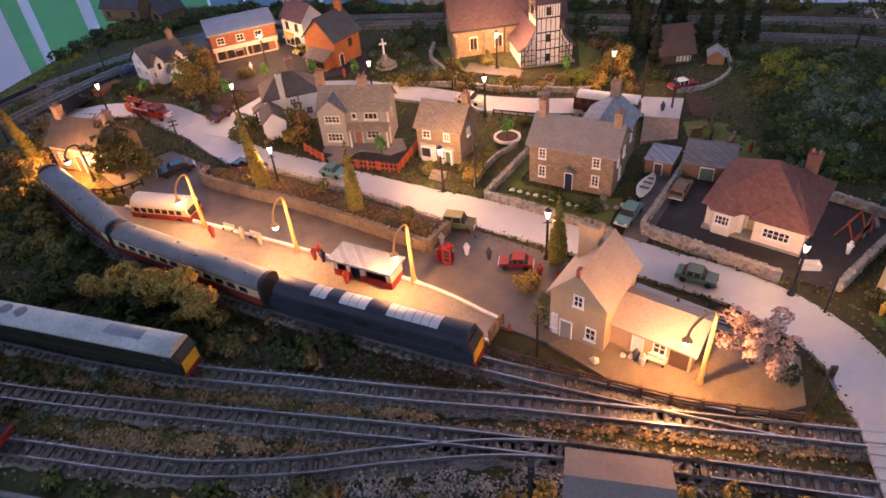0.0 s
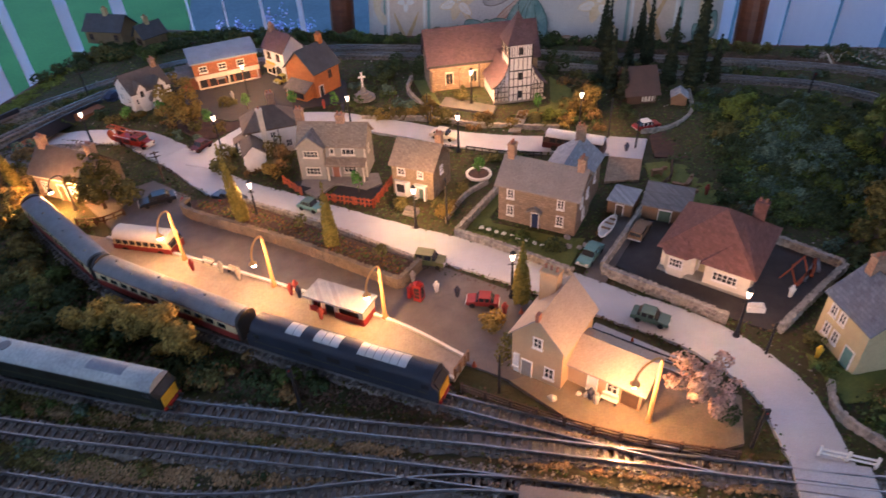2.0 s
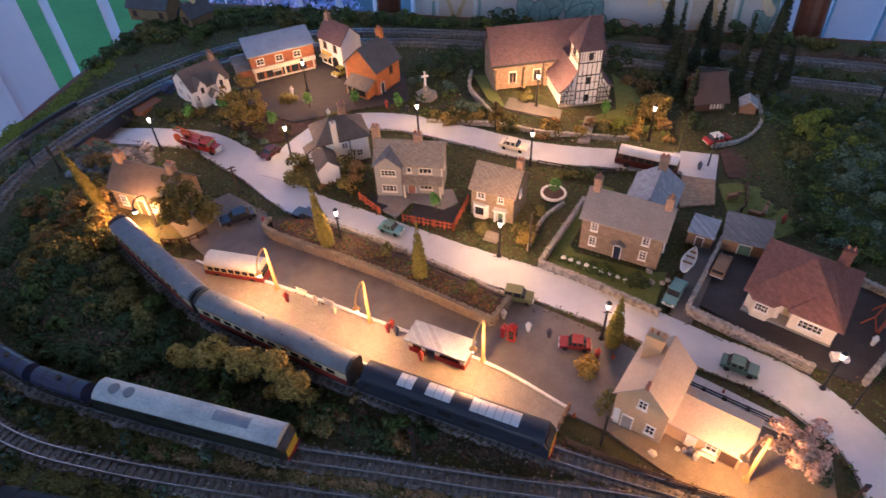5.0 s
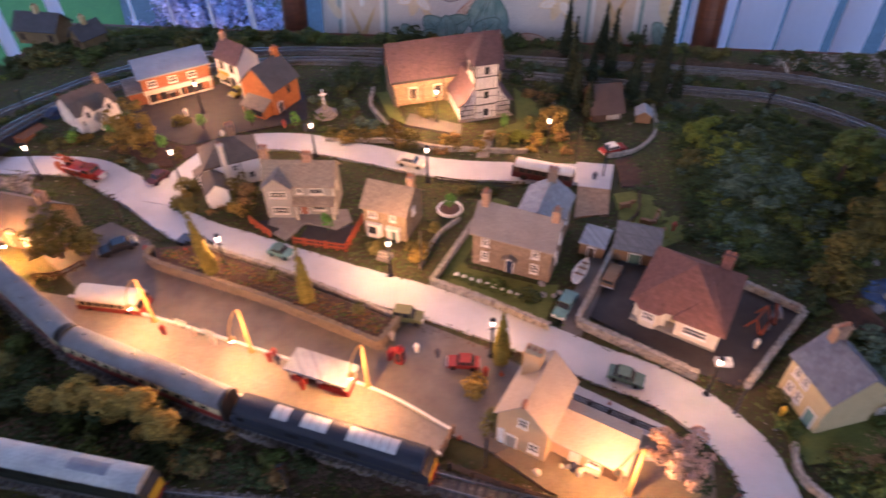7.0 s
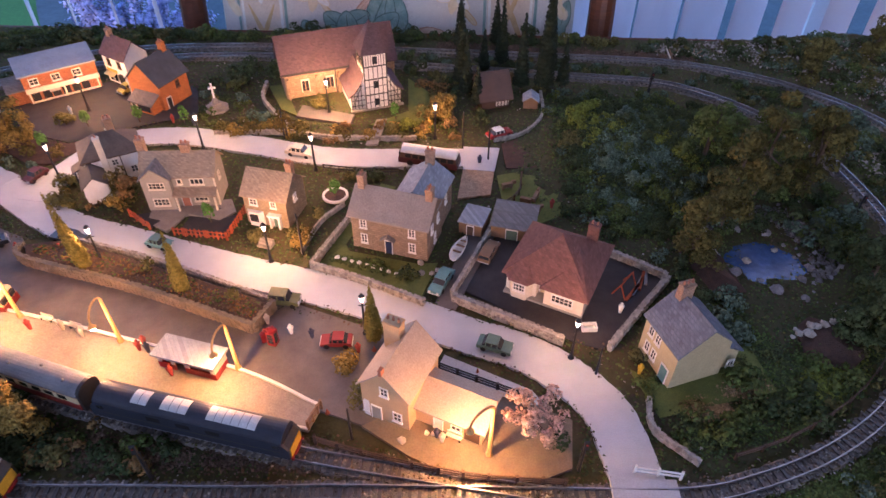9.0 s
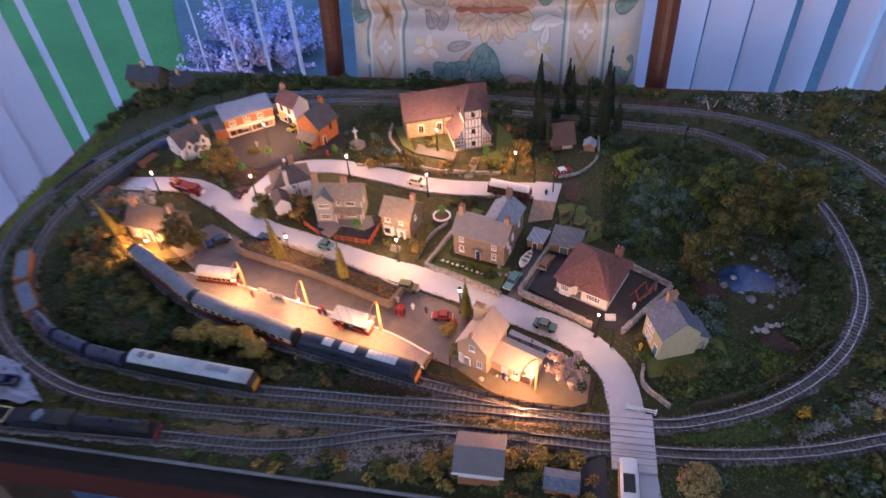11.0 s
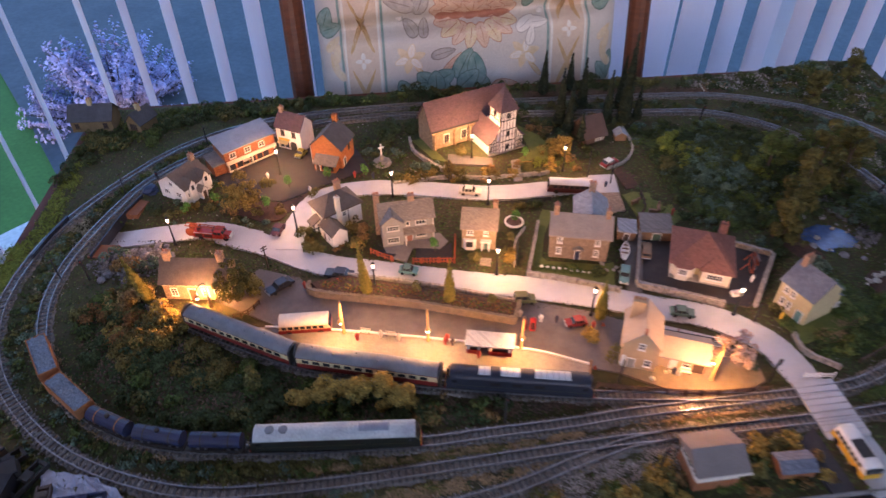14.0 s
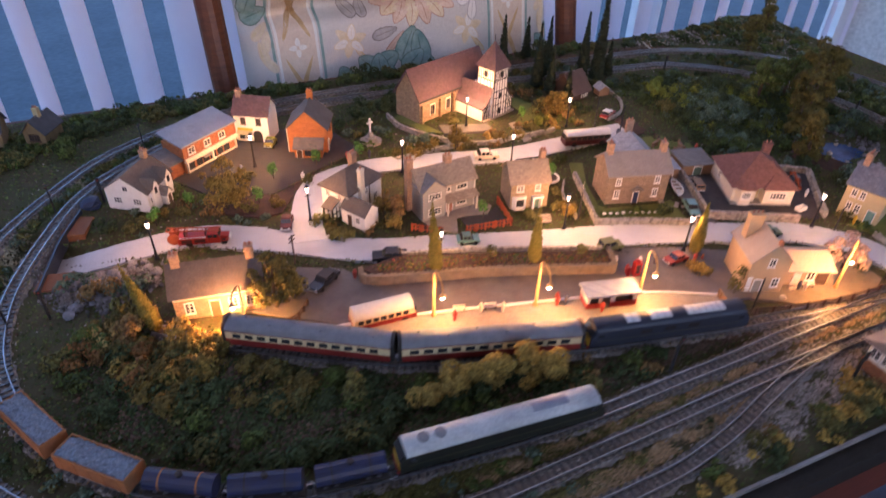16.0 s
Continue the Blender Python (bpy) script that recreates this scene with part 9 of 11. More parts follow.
# ---------------------------------------------------------------- road vehicles
def car(p0, p1, paint, label, roof=None, h=0.0098, w=0.0112, name="car", category="car", estate=False):
    """Rear at p0, front at p1."""
    a = math.atan2(p1[1] - p0[1], p1[0] - p0[0])
    L = math.dist(p0, p1)
    c = thing(name, label, category, p0[0], p0[1], G + 0.0014, a)
    k = h / 0.0098
    side = [(0.0, 0.0022 * k), (L * 0.98, 0.0022 * k), (L, 0.0036 * k), (L * 0.985, 0.0050 * k), (L * 0.70, 0.0058 * k), (L * 0.05, 0.0060 * k), (0.0, 0.0050 * k)]
    part("body", Shape().extrude(side, lambda x, z: (x, w / 2, z), lambda x, z: (x, -w / 2, z)), paint, c)
    rear = 0.03 if estate else 0.14
    cab = [(L * rear, 0.0058 * k), (L * 0.72, 0.0056 * k), (L * 0.60, h - 0.0004), (L * (rear + (0.02 if estate else 0.12)), h - 0.0004)]
    part("glass", Shape().extrude(cab, lambda x, z: (x, w * 0.44, z), lambda x, z: (x, -w * 0.44, z)), M_GLASSD, c)
    rp = Shape().box(cab[3][0] - L * 0.01, -w * 0.43, h - 0.0008, cab[2][0] + L * 0.01, w * 0.43, h)
    for f_ in (0.0, 0.5, 1.0):
        x = cab[3][0] + (cab[2][0] - cab[3][0]) * f_
        for sy in (-1, 1):
            part("pillar", Shape().box(x - 0.0005, sy * w * 0.44 - 0.0003, 0.0058 * k, x + 0.0005, sy * w * 0.44 + 0.0003, h - 0.0008), roof or paint, c)
    part("roof", rp, roof or paint, c)
    for fx in (0.20, 0.80):
        for sy in (-1, 1):
            part("wheel", Shape().extrude([(0.0022 * math.cos(q * math.pi / 5), 0.0022 * math.sin(q * math.pi / 5)) for q in range(10)], lambda x, z: (fx * L + x, sy * w * 0.44 + 0.0009, 0.0020 + z), lambda x, z: (fx * L + x, sy * w * 0.44 - 0.0009, 0.0020 + z)), M_TYRE, c)
    for x, m in ((L, M_PALEP), (0.0, M_PALEP)):
        part("bumper", Shape().box(x - 0.0004, -w * 0.47, 0.0026 * k, x + 0.0005, w * 0.47, 0.0033 * k), m, c)
    for sy in (-1, 1):
        part("headlight", Shape().box(L - 0.0010, sy * w * 0.33 - 0.0009, 0.0036 * k, L + 0.0001, sy * w * 0.33 + 0.0009, 0.0048 * k), M_WHITE, c)
    return c


M_LIMEP = mat("olive_yellow_paint", (0.34, 0.29, 0.04), 0.4, (0.27, 0.23, 0.035), 200, 0.02)
car((0.124, 0.4225), (0.100, 0.4255), M_CRIM, "dark red saloon car in the station yard", None, 0.0092, 0.0105)
car((0.219, 0.410), (0.243, 0.398), M_GREENP, "grey-green saloon car on the road")
car((0.208, 0.491), (0.191, 0.464), M_TEAL, "teal saloon car parked in the drive")
car((0.059, 0.475), (0.083, 0.469), M_OLIVE, "olive green off-road car on the road", None, 0.0125, estate=True)
car((-0.054, 0.562), (-0.033, 0.552), M_TEAL, "pale blue-green car on the road", M_GREENP)
car((-0.109, 0.566), (-0.140, 0.5815), M_GLOSSB, "glossy black saloon car on the road", None, 0.0108, 0.0128)
car((-0.179, 0.581), (-0.209, 0.565), M_GLOSSB, "dark navy saloon car in the yard", None, 0.0104, 0.0122)
car((-0.181, 0.690), (-0.193, 0.668), M_MAROON, "small dark red car at the junction")
car((0.062, 0.695), (0.090, 0.683), M_CREAMW, "cream car on the lane", None, 0.0108, 0.0122)
car((-0.131, 0.861), (-0.144, 0.845), M_LIMEP, "olive-yellow car parked by the white house", None, 0.0105)
car((0.279, 0.694), (0.306, 0.704), M_REDP, "dark red and white car parked by the hut", M_WHITE)
car((0.238, 0.496), (0.253, 0.521), M_WOODM, "brown estate car on the dark drive", M_WOODM, estate=True)


def bus(p0, p1, lower, upper, label, h=0.019, w=0.0165, roofm=None):
    a = math.atan2(p1[1] - p0[1], p1[0] - p0[0])
    L = math.dist(p0, p1)
    b = thing("bus", label, "bus", p0[0], p0[1], G + 0.0014, a)
    part("lower_body", Shape().box(0, -w / 2, 0.0022, L, w / 2, 0.0085), lower, b)
    part("upper_body", Shape().extrude([(0.0005, 0.0085), (L - 0.0005, 0.0085), (L - 0.003, 0.0145), (0.002, 0.0145)], lambda x, z: (x, w * 0.485, z), lambda x, z: (x, -w * 0.485, z)), upper, b)
    part("roof", arch(Shape(), 0.0015, L - 0.0025, w * 0.97, 0.0144, h - 0.0144), roofm or upper, b)
    n = 7
    for i in range(n):
        u = 0.004 + (L - 0.010) * i / n
        for sy in (-1, 1):
            part("window", Shape().box(u, sy * w * 0.485 - 0.0002, 0.0094, u + (L - 0.010) / n * 0.76, sy * w * 0.485 + 0.0002 + 0.0002 * sy, 0.0136), M_GLASSD, b)
    part("windscreen", Shape().box(L - 0.0026, -w * 0.42, 0.0092, L - 0.0002, w * 0.42, 0.0138), M_GLASSD, b)
    for fx in (0.2, 0.8):
        for sy in (-1, 1):
            part("wheel", Shape().extrude([(0.0034 * math.cos(q * math.pi / 5), 0.0034 * math.sin(q * math.pi / 5)) for q in range(10)], lambda x, z: (fx * L + x, sy * w * 0.46 + 0.001, 0.0030 + z), lambda x, z: (fx * L + x, sy * w * 0.46 - 0.001, 0.0030 + z)), M_TYRE, b)
    return b


bus((-0.200, 0.506), (-0.145, 0.495), M_CRIM, M_COACHC, "cream and maroon bus in the station yard", 0.021, 0.0185, M_CREAMW)
bus((0.239, 0.6435), (0.181, 0.6670), M_MAROON, M_WOODD, "dark maroon coach with white roof on the lane", roofm=M_WHITE)
vb = bus((0.2875, 0.229), (0.2795, 0.182), M_YELP, M_WHITE, "white coach with yellow skirts and black roof hatch on the road", 0.018, 0.0175, M_WHITE)
part("roof_hatch", Shape().box(0.018, -0.0060, 0.0150, 0.036, 0.0045, 0.0186), M_BLACK, vb)


def fire_engine(p0, p1, label):
    """Rear at p0, front at p1: bonnet, cab, open body, roof ladder and a wheeled escape at the rear."""
    a, L, w = math.atan2(p1[1] - p0[1], p1[0] - p0[0]), math.dist(p0, p1), 0.0145
    e = thing("fire_engine", label, "fire engine", p0[0], p0[1], G + 0.0014, a)
    part("body", Shape().extrude([(0, 0.0025), (L * 0.56, 0.0025), (L * 0.56, 0.0088), (L * 0.30, 0.0098), (0, 0.0098)], lambda x, z: (x, w / 2, z), lambda x, z: (x, -w / 2, z)), M_FIRE, e)
    cab = part("cab", Shape().extrude([(L * 0.56, 0.0025), (L * 0.80, 0.0025), (L * 0.80, 0.0085), (L * 0.765, 0.0130), (L * 0.56, 0.0130)], lambda x, z: (x, w * 0.48, z), lambda x, z: (x, -w * 0.48, z)), M_FIRE, e)
    for sy in (-1, 1):
        for u in (0.575, 0.675):
            part("pane", Shape().box(L * u, sy * w * 0.48 - 0.0003, 0.0088, L * (u + 0.085), sy * w * 0.48 + 0.0003, 0.0122), M_GLASSD, cab)
        part("locker", Shape().box(L * 0.06, sy * w * 0.5 - 0.0003, 0.0040, L * 0.26, sy * w * 0.5 + 0.0003, 0.0084), M_MAROON, e)
        part("locker", Shape().box(L * 0.31, sy * w * 0.5 - 0.0003, 0.0040, L * 0.52, sy * w * 0.5 + 0.0003, 0.0084), M_MAROON, e)
        part("handrail", Shape().tube((L * 0.04, sy * w * 0.52, 0.0104), (L * 0.54, sy * w * 0.52, 0.0104), 0.0004), M_PALEP, e)
        part("mudguard", Shape().box(L * 0.80, sy * w * 0.40 - 0.0018, 0.0046, L * 0.96, sy * w * 0.40 + 0.0018, 0.0056), M_FIRE, e)
        part("headlight", Shape().tube((L * 0.965, sy * w * 0.30, 0.0066), (L * 0.99, sy * w * 0.30, 0.0066), 0.0013), M_PALEP, e)
        for fx in (0.20, 0.87):
            part("wheel", Shape().extrude([(0.0032 * math.cos(q * math.pi / 6), 0.0032 * math.sin(q * math.pi / 6)) for q in range(12)], lambda x, z: (fx * L + x, sy * w * 0.44 + 0.0010, 0.0030 + z), lambda x, z: (fx * L + x, sy * w * 0.44 - 0.0010, 0.0030 + z)), M_TYRE, e)
        part("escape_wheel", Shape().extrude([(0.0060 * math.cos(q * math.pi / 8), 0.0060 * math.sin(q * math.pi / 8)) for q in range(16)], lambda x, z: (-0.004 + x, sy * w * 0.36 + 0.0006, 0.0085 + z), lambda x, z: (-0.004 + x, sy * w * 0.36 - 0.0006, 0.0085 + z)), M_ORANGEF, e, "orange spoked escape wheel")
    part("windscreen", Shape().extrude([(L * 0.797, 0.0088), (L * 0.803, 0.0088), (L * 0.772, 0.0126), (L * 0.766, 0.0126)], lambda x, z: (x, w * 0.42, z), lambda x, z: (x, -w * 0.42, z)), M_GLASSD, e)
    part("bonnet", Shape().extrude([(L * 0.80, 0.0030), (L * 0.97, 0.0030), (L * 0.97, 0.0078), (L * 0.80, 0.0088)], lambda x, z: (x, w * 0.27, z), lambda x, z: (x, -w * 0.27, z)), M_FIRE, e)
    part("radiator", Shape().box(L * 0.97, -w * 0.24, 0.0034, L * 0.982, w * 0.24, 0.0076), M_PALEP, e)
    part("bumper", Shape().box(L * 0.985, -w * 0.48, 0.0026, L, w * 0.48, 0.0036), M_PALEP, e)
    ld = Shape()
    for sy in (-1, 1):
        ld.tube((-0.010, sy * 0.0032, 0.0168), (L * 0.83, sy * 0.0026, 0.0142), 0.0007)
    for k in range(11):
        t = k / 10.5
        ld.tube((-0.010 + (L * 0.83 + 0.010) * t, -0.0031, 0.0168 - 0.0026 * t), (-0.010 + (L * 0.83 + 0.010) * t, 0.0031, 0.0168 - 0.0026 * t), 0.0004)
    part("ladder", ld, M_ORANGEF, e, "orange wooden escape ladder")
    for x in (0.006, L * 0.52):
        part("ladder_rest", Shape().box(x, -0.0045, 0.0095, x + 0.0012, 0.0045, 0.0163 - 0.0026 * (x + 0.010) / (L * 0.83 + 0.010)), M_MAROON, e)
    return e


M_FIRE = mat("fire_engine_red", (0.38, 0.030, 0.014), 0.35, (0.30, 0.024, 0.012), 200, 0.02)
fire_engine((-0.2885, 0.7035), (-0.2435, 0.6835), "red fire engine with orange wheeled escape ladder on the road")

# rowing boat on the drive
bt = thing("rowing_boat", "white rowing boat with brown inside on the drive", "boat", 0.213, 0.504, G + 0.001, math.atan2(0.026, 0.016))
hull, BL = Shape(), 0.031
ribs = []
for i in range(9):
    t = i / 8
    wd = 0.0058 * math.sin(math.pi * min(0.97, 0.12 + 0.88 * t) ** 0.8) ** 0.7 if t < 1 else 0.0004
    ribs.append([(t * BL, -wd, 0.0062), (t * BL, -wd * 0.75, 0.002), (t * BL, 0, 0.0), (t * BL, wd * 0.75, 0.002), (t * BL, wd, 0.0062), (t * BL, wd * 0.82, 0.0062), (t * BL, wd * 0.6, 0.0026), (t * BL, 0, 0.0014), (t * BL, -wd * 0.6, 0.0026), (t * BL, -wd * 0.82, 0.0062)])
hull.add([q for rb_ in ribs for q in rb_], [(i * 10 + k, (i + 1) * 10 + k, (i + 1) * 10 + (k + 1) % 10, i * 10 + (k + 1) % 10) for i in range(8) for k in range(10)] + [tuple(range(10)), tuple(range(80, 90))[::-1]])
part("hull", hull, M_WHITE, bt)
for x in (0.008, 0.016, 0.023):
    part("thwart", Shape().box(x, -0.0040, 0.0042, x + 0.002, 0.0040, 0.0050), M_WOODM, bt)

# ---------------------------------------------------------------- platform furniture and figures
def figure(x, y, coat, label, z=G, h=0.0115, rz=0.0):
    s = Shape().lathe([(0.0011, 0), (0.0015, h * 0.2), (0.0016, h * 0.5), (0.0021, h * 0.72), (0.0010, h * 0.80), (0.0008, h * 0.83), (0.0013, h * 0.89), (0.0011, h * 0.96), (0.0003, h)], 8)
    s.v = [(a * 1.25 if b2 > h * 0.3 and b2 < h * 0.8 else a, c2, b2) for a, c2, b2 in s.v]
    ob = part("figurine", s, coat, None, smooth=True)
    ob.matrix_basis = Matrix.LocRotScale((x, y, z), Euler((0, 0, rz)), None)
    return tagged(ob, label, "figurine", "figurines")


M_FIGR = mat("figurine_red", (0.40, 0.07, 0.05), 0.7)
M_FIGB = mat("figurine_dark", (0.07, 0.07, 0.10), 0.7)
M_FIGC = mat("figurine_cream", (0.60, 0.52, 0.42), 0.7)
for x, y, m in ((-0.034, 0.433, M_FIGR), (-0.027, 0.430, M_FIGB), (-0.031, 0.437, M_FIGR), (-0.122, 0.465, M_FIGR), (-0.080, 0.452, M_FIGC), (-0.006, 0.406, M_FIGR), (-0.097, 0.4615, M_FIGC)):
    figure(x, y, m, "small painted plain figurine on the platform", PZ)
for x, y, m in ((0.077, 0.439, M_WHITE), (0.058, 0.437, M_FIGR), (0.058, 0.452, M_FIGC), (0.093, 0.433, M_FIGB), (0.128, 0.414, M_FIGR), (0.181, 0.330, M_FIGC), (0.178, 0.334, M_FIGB), (0.338, 0.428, M_WHITE), (0.332, 0.368, M_YELP), (-0.128, 0.560, M_FIGR), (-0.166, 0.566, M_FIGR), (-0.136, 0.756, M_WHITE), (-0.190, 0.808, M_WHITE), (0.262, 0.650, M_FIGB), (0.318, 0.568, M_FIGR), (-0.070, 0.775, M_FIGR), (-0.045, 0.765, M_FIGB)):
    figure(x, y, m, "small painted plain figurine on the ground")


def bench(x, y, rz, z, m, label):
    b = thing("bench", label, "bench", x, y, z, rz)
    part("seat", Shape().box(-0.0055, -0.0014, 0.0026, 0.0055, 0.0014, 0.0031), m, b)
    part("backrest", Shape().box(-0.0055, 0.0013, 0.0036, 0.0055, 0.0017, 0.0056), m, b)
    for sx in (-0.005, 0.004):
        part("leg", Shape().box(sx, -0.0014, 0, sx + 0.001, 0.0014, 0.0026), M_IRON, b)
    return b


bench(-0.087, 0.4610, -0.45, PZ, M_CREAMW, "cream bench on the platform")
bench(0.189, 0.331, -0.55, G + 0.0014, M_CREAMW, "cream bench in front of the station")
bench(-0.112, 0.473, -0.42, PZ, M_CREAMW, "cream bench near the platform lamp")
pb = thing("phone_box", "red telephone kiosk in the station yard", "kiosk", 0.064, 0.431, G + 0.0008, -0.4)
part("body", Shape().box(-0.0032, -0.0032, 0, 0.0032, 0.0032, 0.0148), M_REDP, pb)
part("dome", Shape().lathe([(0.0042, 0.0148), (0.0040, 0.0158), (0.0016, 0.0172), (0.0002, 0.0175)], 4), M_REDP, pb)
for rz in range(3):
    a = rz * math.pi / 2
    d = Shape()
    for i in range(3):
        d.box(-0.0022, -0.0034, 0.003 + i * 0.0034, 0.0022, -0.0031, 0.0058 + i * 0.0034)
    d.v = [(x * math.cos(a) - y * math.sin(a), x * math.sin(a) + y * math.cos(a), z) for x, y, z in d.v]
    part("pane", d, M_GLASSD, pb)
px = thing("post_box", "red pillar box beside the kiosk", "post box", 0.0565, 0.4335, G + 0.0008)
part("pillar", Shape().lathe([(0.0020, 0), (0.0018, 0.001), (0.0018, 0.0085), (0.0021, 0.0090), (0.0012, 0.0100)], 10), M_REDP, px)
for x, y, r_ in ((0.154, 0.3335, 0.0030), (0.176, 0.3365, 0.0024), (0.1715, 0.3375, 0.0022)):
    tagged(part("sack", rock_mesh(Shape(), x, y, G + 0.0018, r_, rnd), M_CREAMW), "pale sack on the station forecourt", "sack", "sacks")
for x, y in ((0.140, 0.4135), (0.214, 0.383), (-0.141, 0.558), (0.105, 0.362)):
    tagged(part("traffic_cone", Shape().lathe([(0.0018, G + 0.0012), (0.0018, G + 0.0018), (0.0012, G + 0.0019), (0.0003, G + 0.0062)], 8, x, y), M_ORANGEF), "small orange traffic cone on the tarmac", "cone", "traffic cones")
wb = thing("wooden_crate", "white open crate on the bungalow drive", "crate", 0.308, 0.4145, G + 0.0005, -0.1)
for q in ((-0.006, -0.0035, 0.006, -0.0025), (-0.006, 0.0025, 0.006, 0.0035), (-0.006, -0.0025, -0.005, 0.0025), (0.005, -0.0025, 0.006, 0.0025)):
    part("side", Shape().box(q[0], q[1], 0, q[2], q[3], 0.0042), M_WHITE, wb)
part("bottom", Shape().box(-0.005, -0.0025, 0, 0.005, 0.0025, 0.0008), M_WHITE, wb)
sw = thing("swing_frame", "red metal swing frame beside the bungalow", "swing", 0.350, 0.452, G + 0.0005, 0.75)
for x in (-0.010, 0.010):
    part("leg", Shape().tube((x, -0.006, 0), (x, 0, 0.013), 0.0006).tube((x, 0.006, 0), (x, 0, 0.013), 0.0006), M_ORANGEF, sw)
part("crossbar", Shape().tube((-0.011, 0, 0.013), (0.011, 0, 0.013), 0.0006), M_ORANGEF, sw)
for k in range(4):
    x, y = 0.348 + 0.006 * k, 0.436 + 0.006 * k
    ob = part("timber_baulk", Shape().box(-0.012, -0.0012, 0, 0.012, 0.0012, 0.002), M_ROCK if k % 2 else M_ORANGEF)
    ob.matrix_basis = Matrix.LocRotScale((x + 0.008, y + 0.012, G + 0.0006), Euler((0, 0, 0.75 + 0.15 * k)), None)
    tagged(ob, "weathered timber baulk on the dark drive", "timber", "timber pile")
for x, y, rz in ((0.282, 0.603, 0.2), (0.306, 0.583, 1.0), (0.295, 0.577, -0.5), (0.300, 0.560, 0.4)):
    ob = part("cow_figurine", Shape().box(-0.006, -0.0018, 0.003, 0.005, 0.0018, 0.0075).box(0.0045, -0.0012, 0.0058, 0.0085, 0.0012, 0.0092).box(-0.0055, -0.0015, 0, -0.0043, -0.0005, 0.003).box(-0.0055, 0.0005, 0, -0.0043, 0.0015, 0.003).box(0.0033, -0.0015, 0, 0.0045, -0.0005, 0.003).box(0.0033, 0.0005, 0, 0.0045, 0.0015, 0.003), M_WOODM)
    ob.matrix_basis = Matrix.LocRotScale((x, y, G), Euler((0, 0, rz)), None)
    tagged(ob, "small brown plain cow shape in the paddock", "figurine", "paddock shapes")
tp = tagged(part("tarpaulin", rock_mesh(Shape(), -0.350, 0.822, G + 0.002, 0.0125, rnd, 0.75), M_BLUEP), "crumpled blue tarpaulin heap beside the cottage", "tarpaulin")
for i, (x, y) in enumerate(((0.060, 0.762), (0.066, 0.757), (0.040, 0.772), (0.010, 0.765), (0.016, 0.760), (0.118, 0.712))):
    tagged(part("gravestone", Shape().extrude([(-0.0016, 0), (0.0016, 0), (0.0016, 0.0035), (0.0008, 0.0048), (-0.0008, 0.0048), (-0.0016, 0.0035)], lambda a, z: (x + a, y + 0.0004, G + z), lambda a, z: (x + a, y - 0.0004, G + z)), M_STONEW), "small grey gravestone in the churchyard", "gravestone", "gravestones")
st = thing("garden_steps", "pale stone steps beside the lamp", "steps", 0.042, 0.546, G, -0.45)
for k in range(3):
    part("step", Shape().box(0, k * 0.003, 0, 0.013, k * 0.003 + 0.003, 0.0018 * (k + 1)), M_PLAT, st)
rnd = random.Random(40)
for i in range(9):
    x, y = 0.575 + rnd.uniform(-0.022, 0.022), 0.868 + rnd.uniform(-0.008, 0.008)
    ob = part("driftwood_branch", Shape().tube((-0.010, 0, 0.001), (0.010, 0.002, rnd.uniform(0.003, 0.008)), 0.0012, 0.0007, 6), M_CREAMW if i % 3 == 0 else M_WOODM)
    ob.matrix_basis = Matrix.LocRotScale((x, y, G + land(x, y)), Euler((0, 0, rnd.uniform(0, 3))), None)
    tagged(ob, "pale broken branch on the far bank", "branch", "broken branches")

# ---------------------------------------------------------------- wagons and the steam engine
def along(line, dist):
    run = 0.0
    for a, b in zip(line, line[1:]):
        d = (b - a).length
        if run + d >= dist:
            return a.lerp(b, (dist - run) / d)
        run += d
    return line[-1]


west = glide(INNER, 0.002)
start = min(range(250), key=lambda i: (west[i] - Vector((-0.238, 0.366))).length)
west = west[start:]


def wagon_base(name, label, a, b):
    v, L = stock(name, label, "railway wagon", (a.x, a.y), (b.x, b.y))
    part("chassis", Shape().box(0.001, -0.0070, 0.0036, L - 0.001, 0.0070, 0.0056), M_CHASS, v)
    for x in (L * 0.22, L * 0.78):
        bogie(v, x, 0.011)
    for x, e in ((0, -1), (L, 1)):
        part("coupling", Shape().box(min(x, x + e * 0.003), -0.001, 0.003, max(x, x + e * 0.003), 0.001, 0.0042), M_BLACK, v)
    return v, L


d = 0.004
for i in range(3):
    a, b = along(west, d), along(west, d + 0.050)
    v, L = wagon_base("tank_wagon", "dark blue-black cylindrical tank wagon", b, a)
    ring = [(0.0072 * math.cos(k * math.pi / 8), 0.0072 * math.sin(k * math.pi / 8)) for k in range(16)]
    part("tank", Shape().extrude(ring, lambda y, z: (0.002, y, 0.0135 + z), lambda y, z: (L - 0.002, y, 0.0135 + z)), M_TANK, v)
    part("filler", Shape().lathe([(0.0022, 0.020), (0.0022, 0.0225), (0.0010, 0.0230)], 10, L / 2, 0), M_CHASS, v)
    for x in (L * 0.25, L * 0.75):
        part("strap", Shape().extrude([(q[0] * 1.03, q[1] * 1.03) for q in ring], lambda y, z: (x - 0.0006, y, 0.0135 + z), lambda y, z: (x + 0.0006, y, 0.0135 + z)), M_RUST if i == 2 else M_CHASS, v)
    d += 0.054
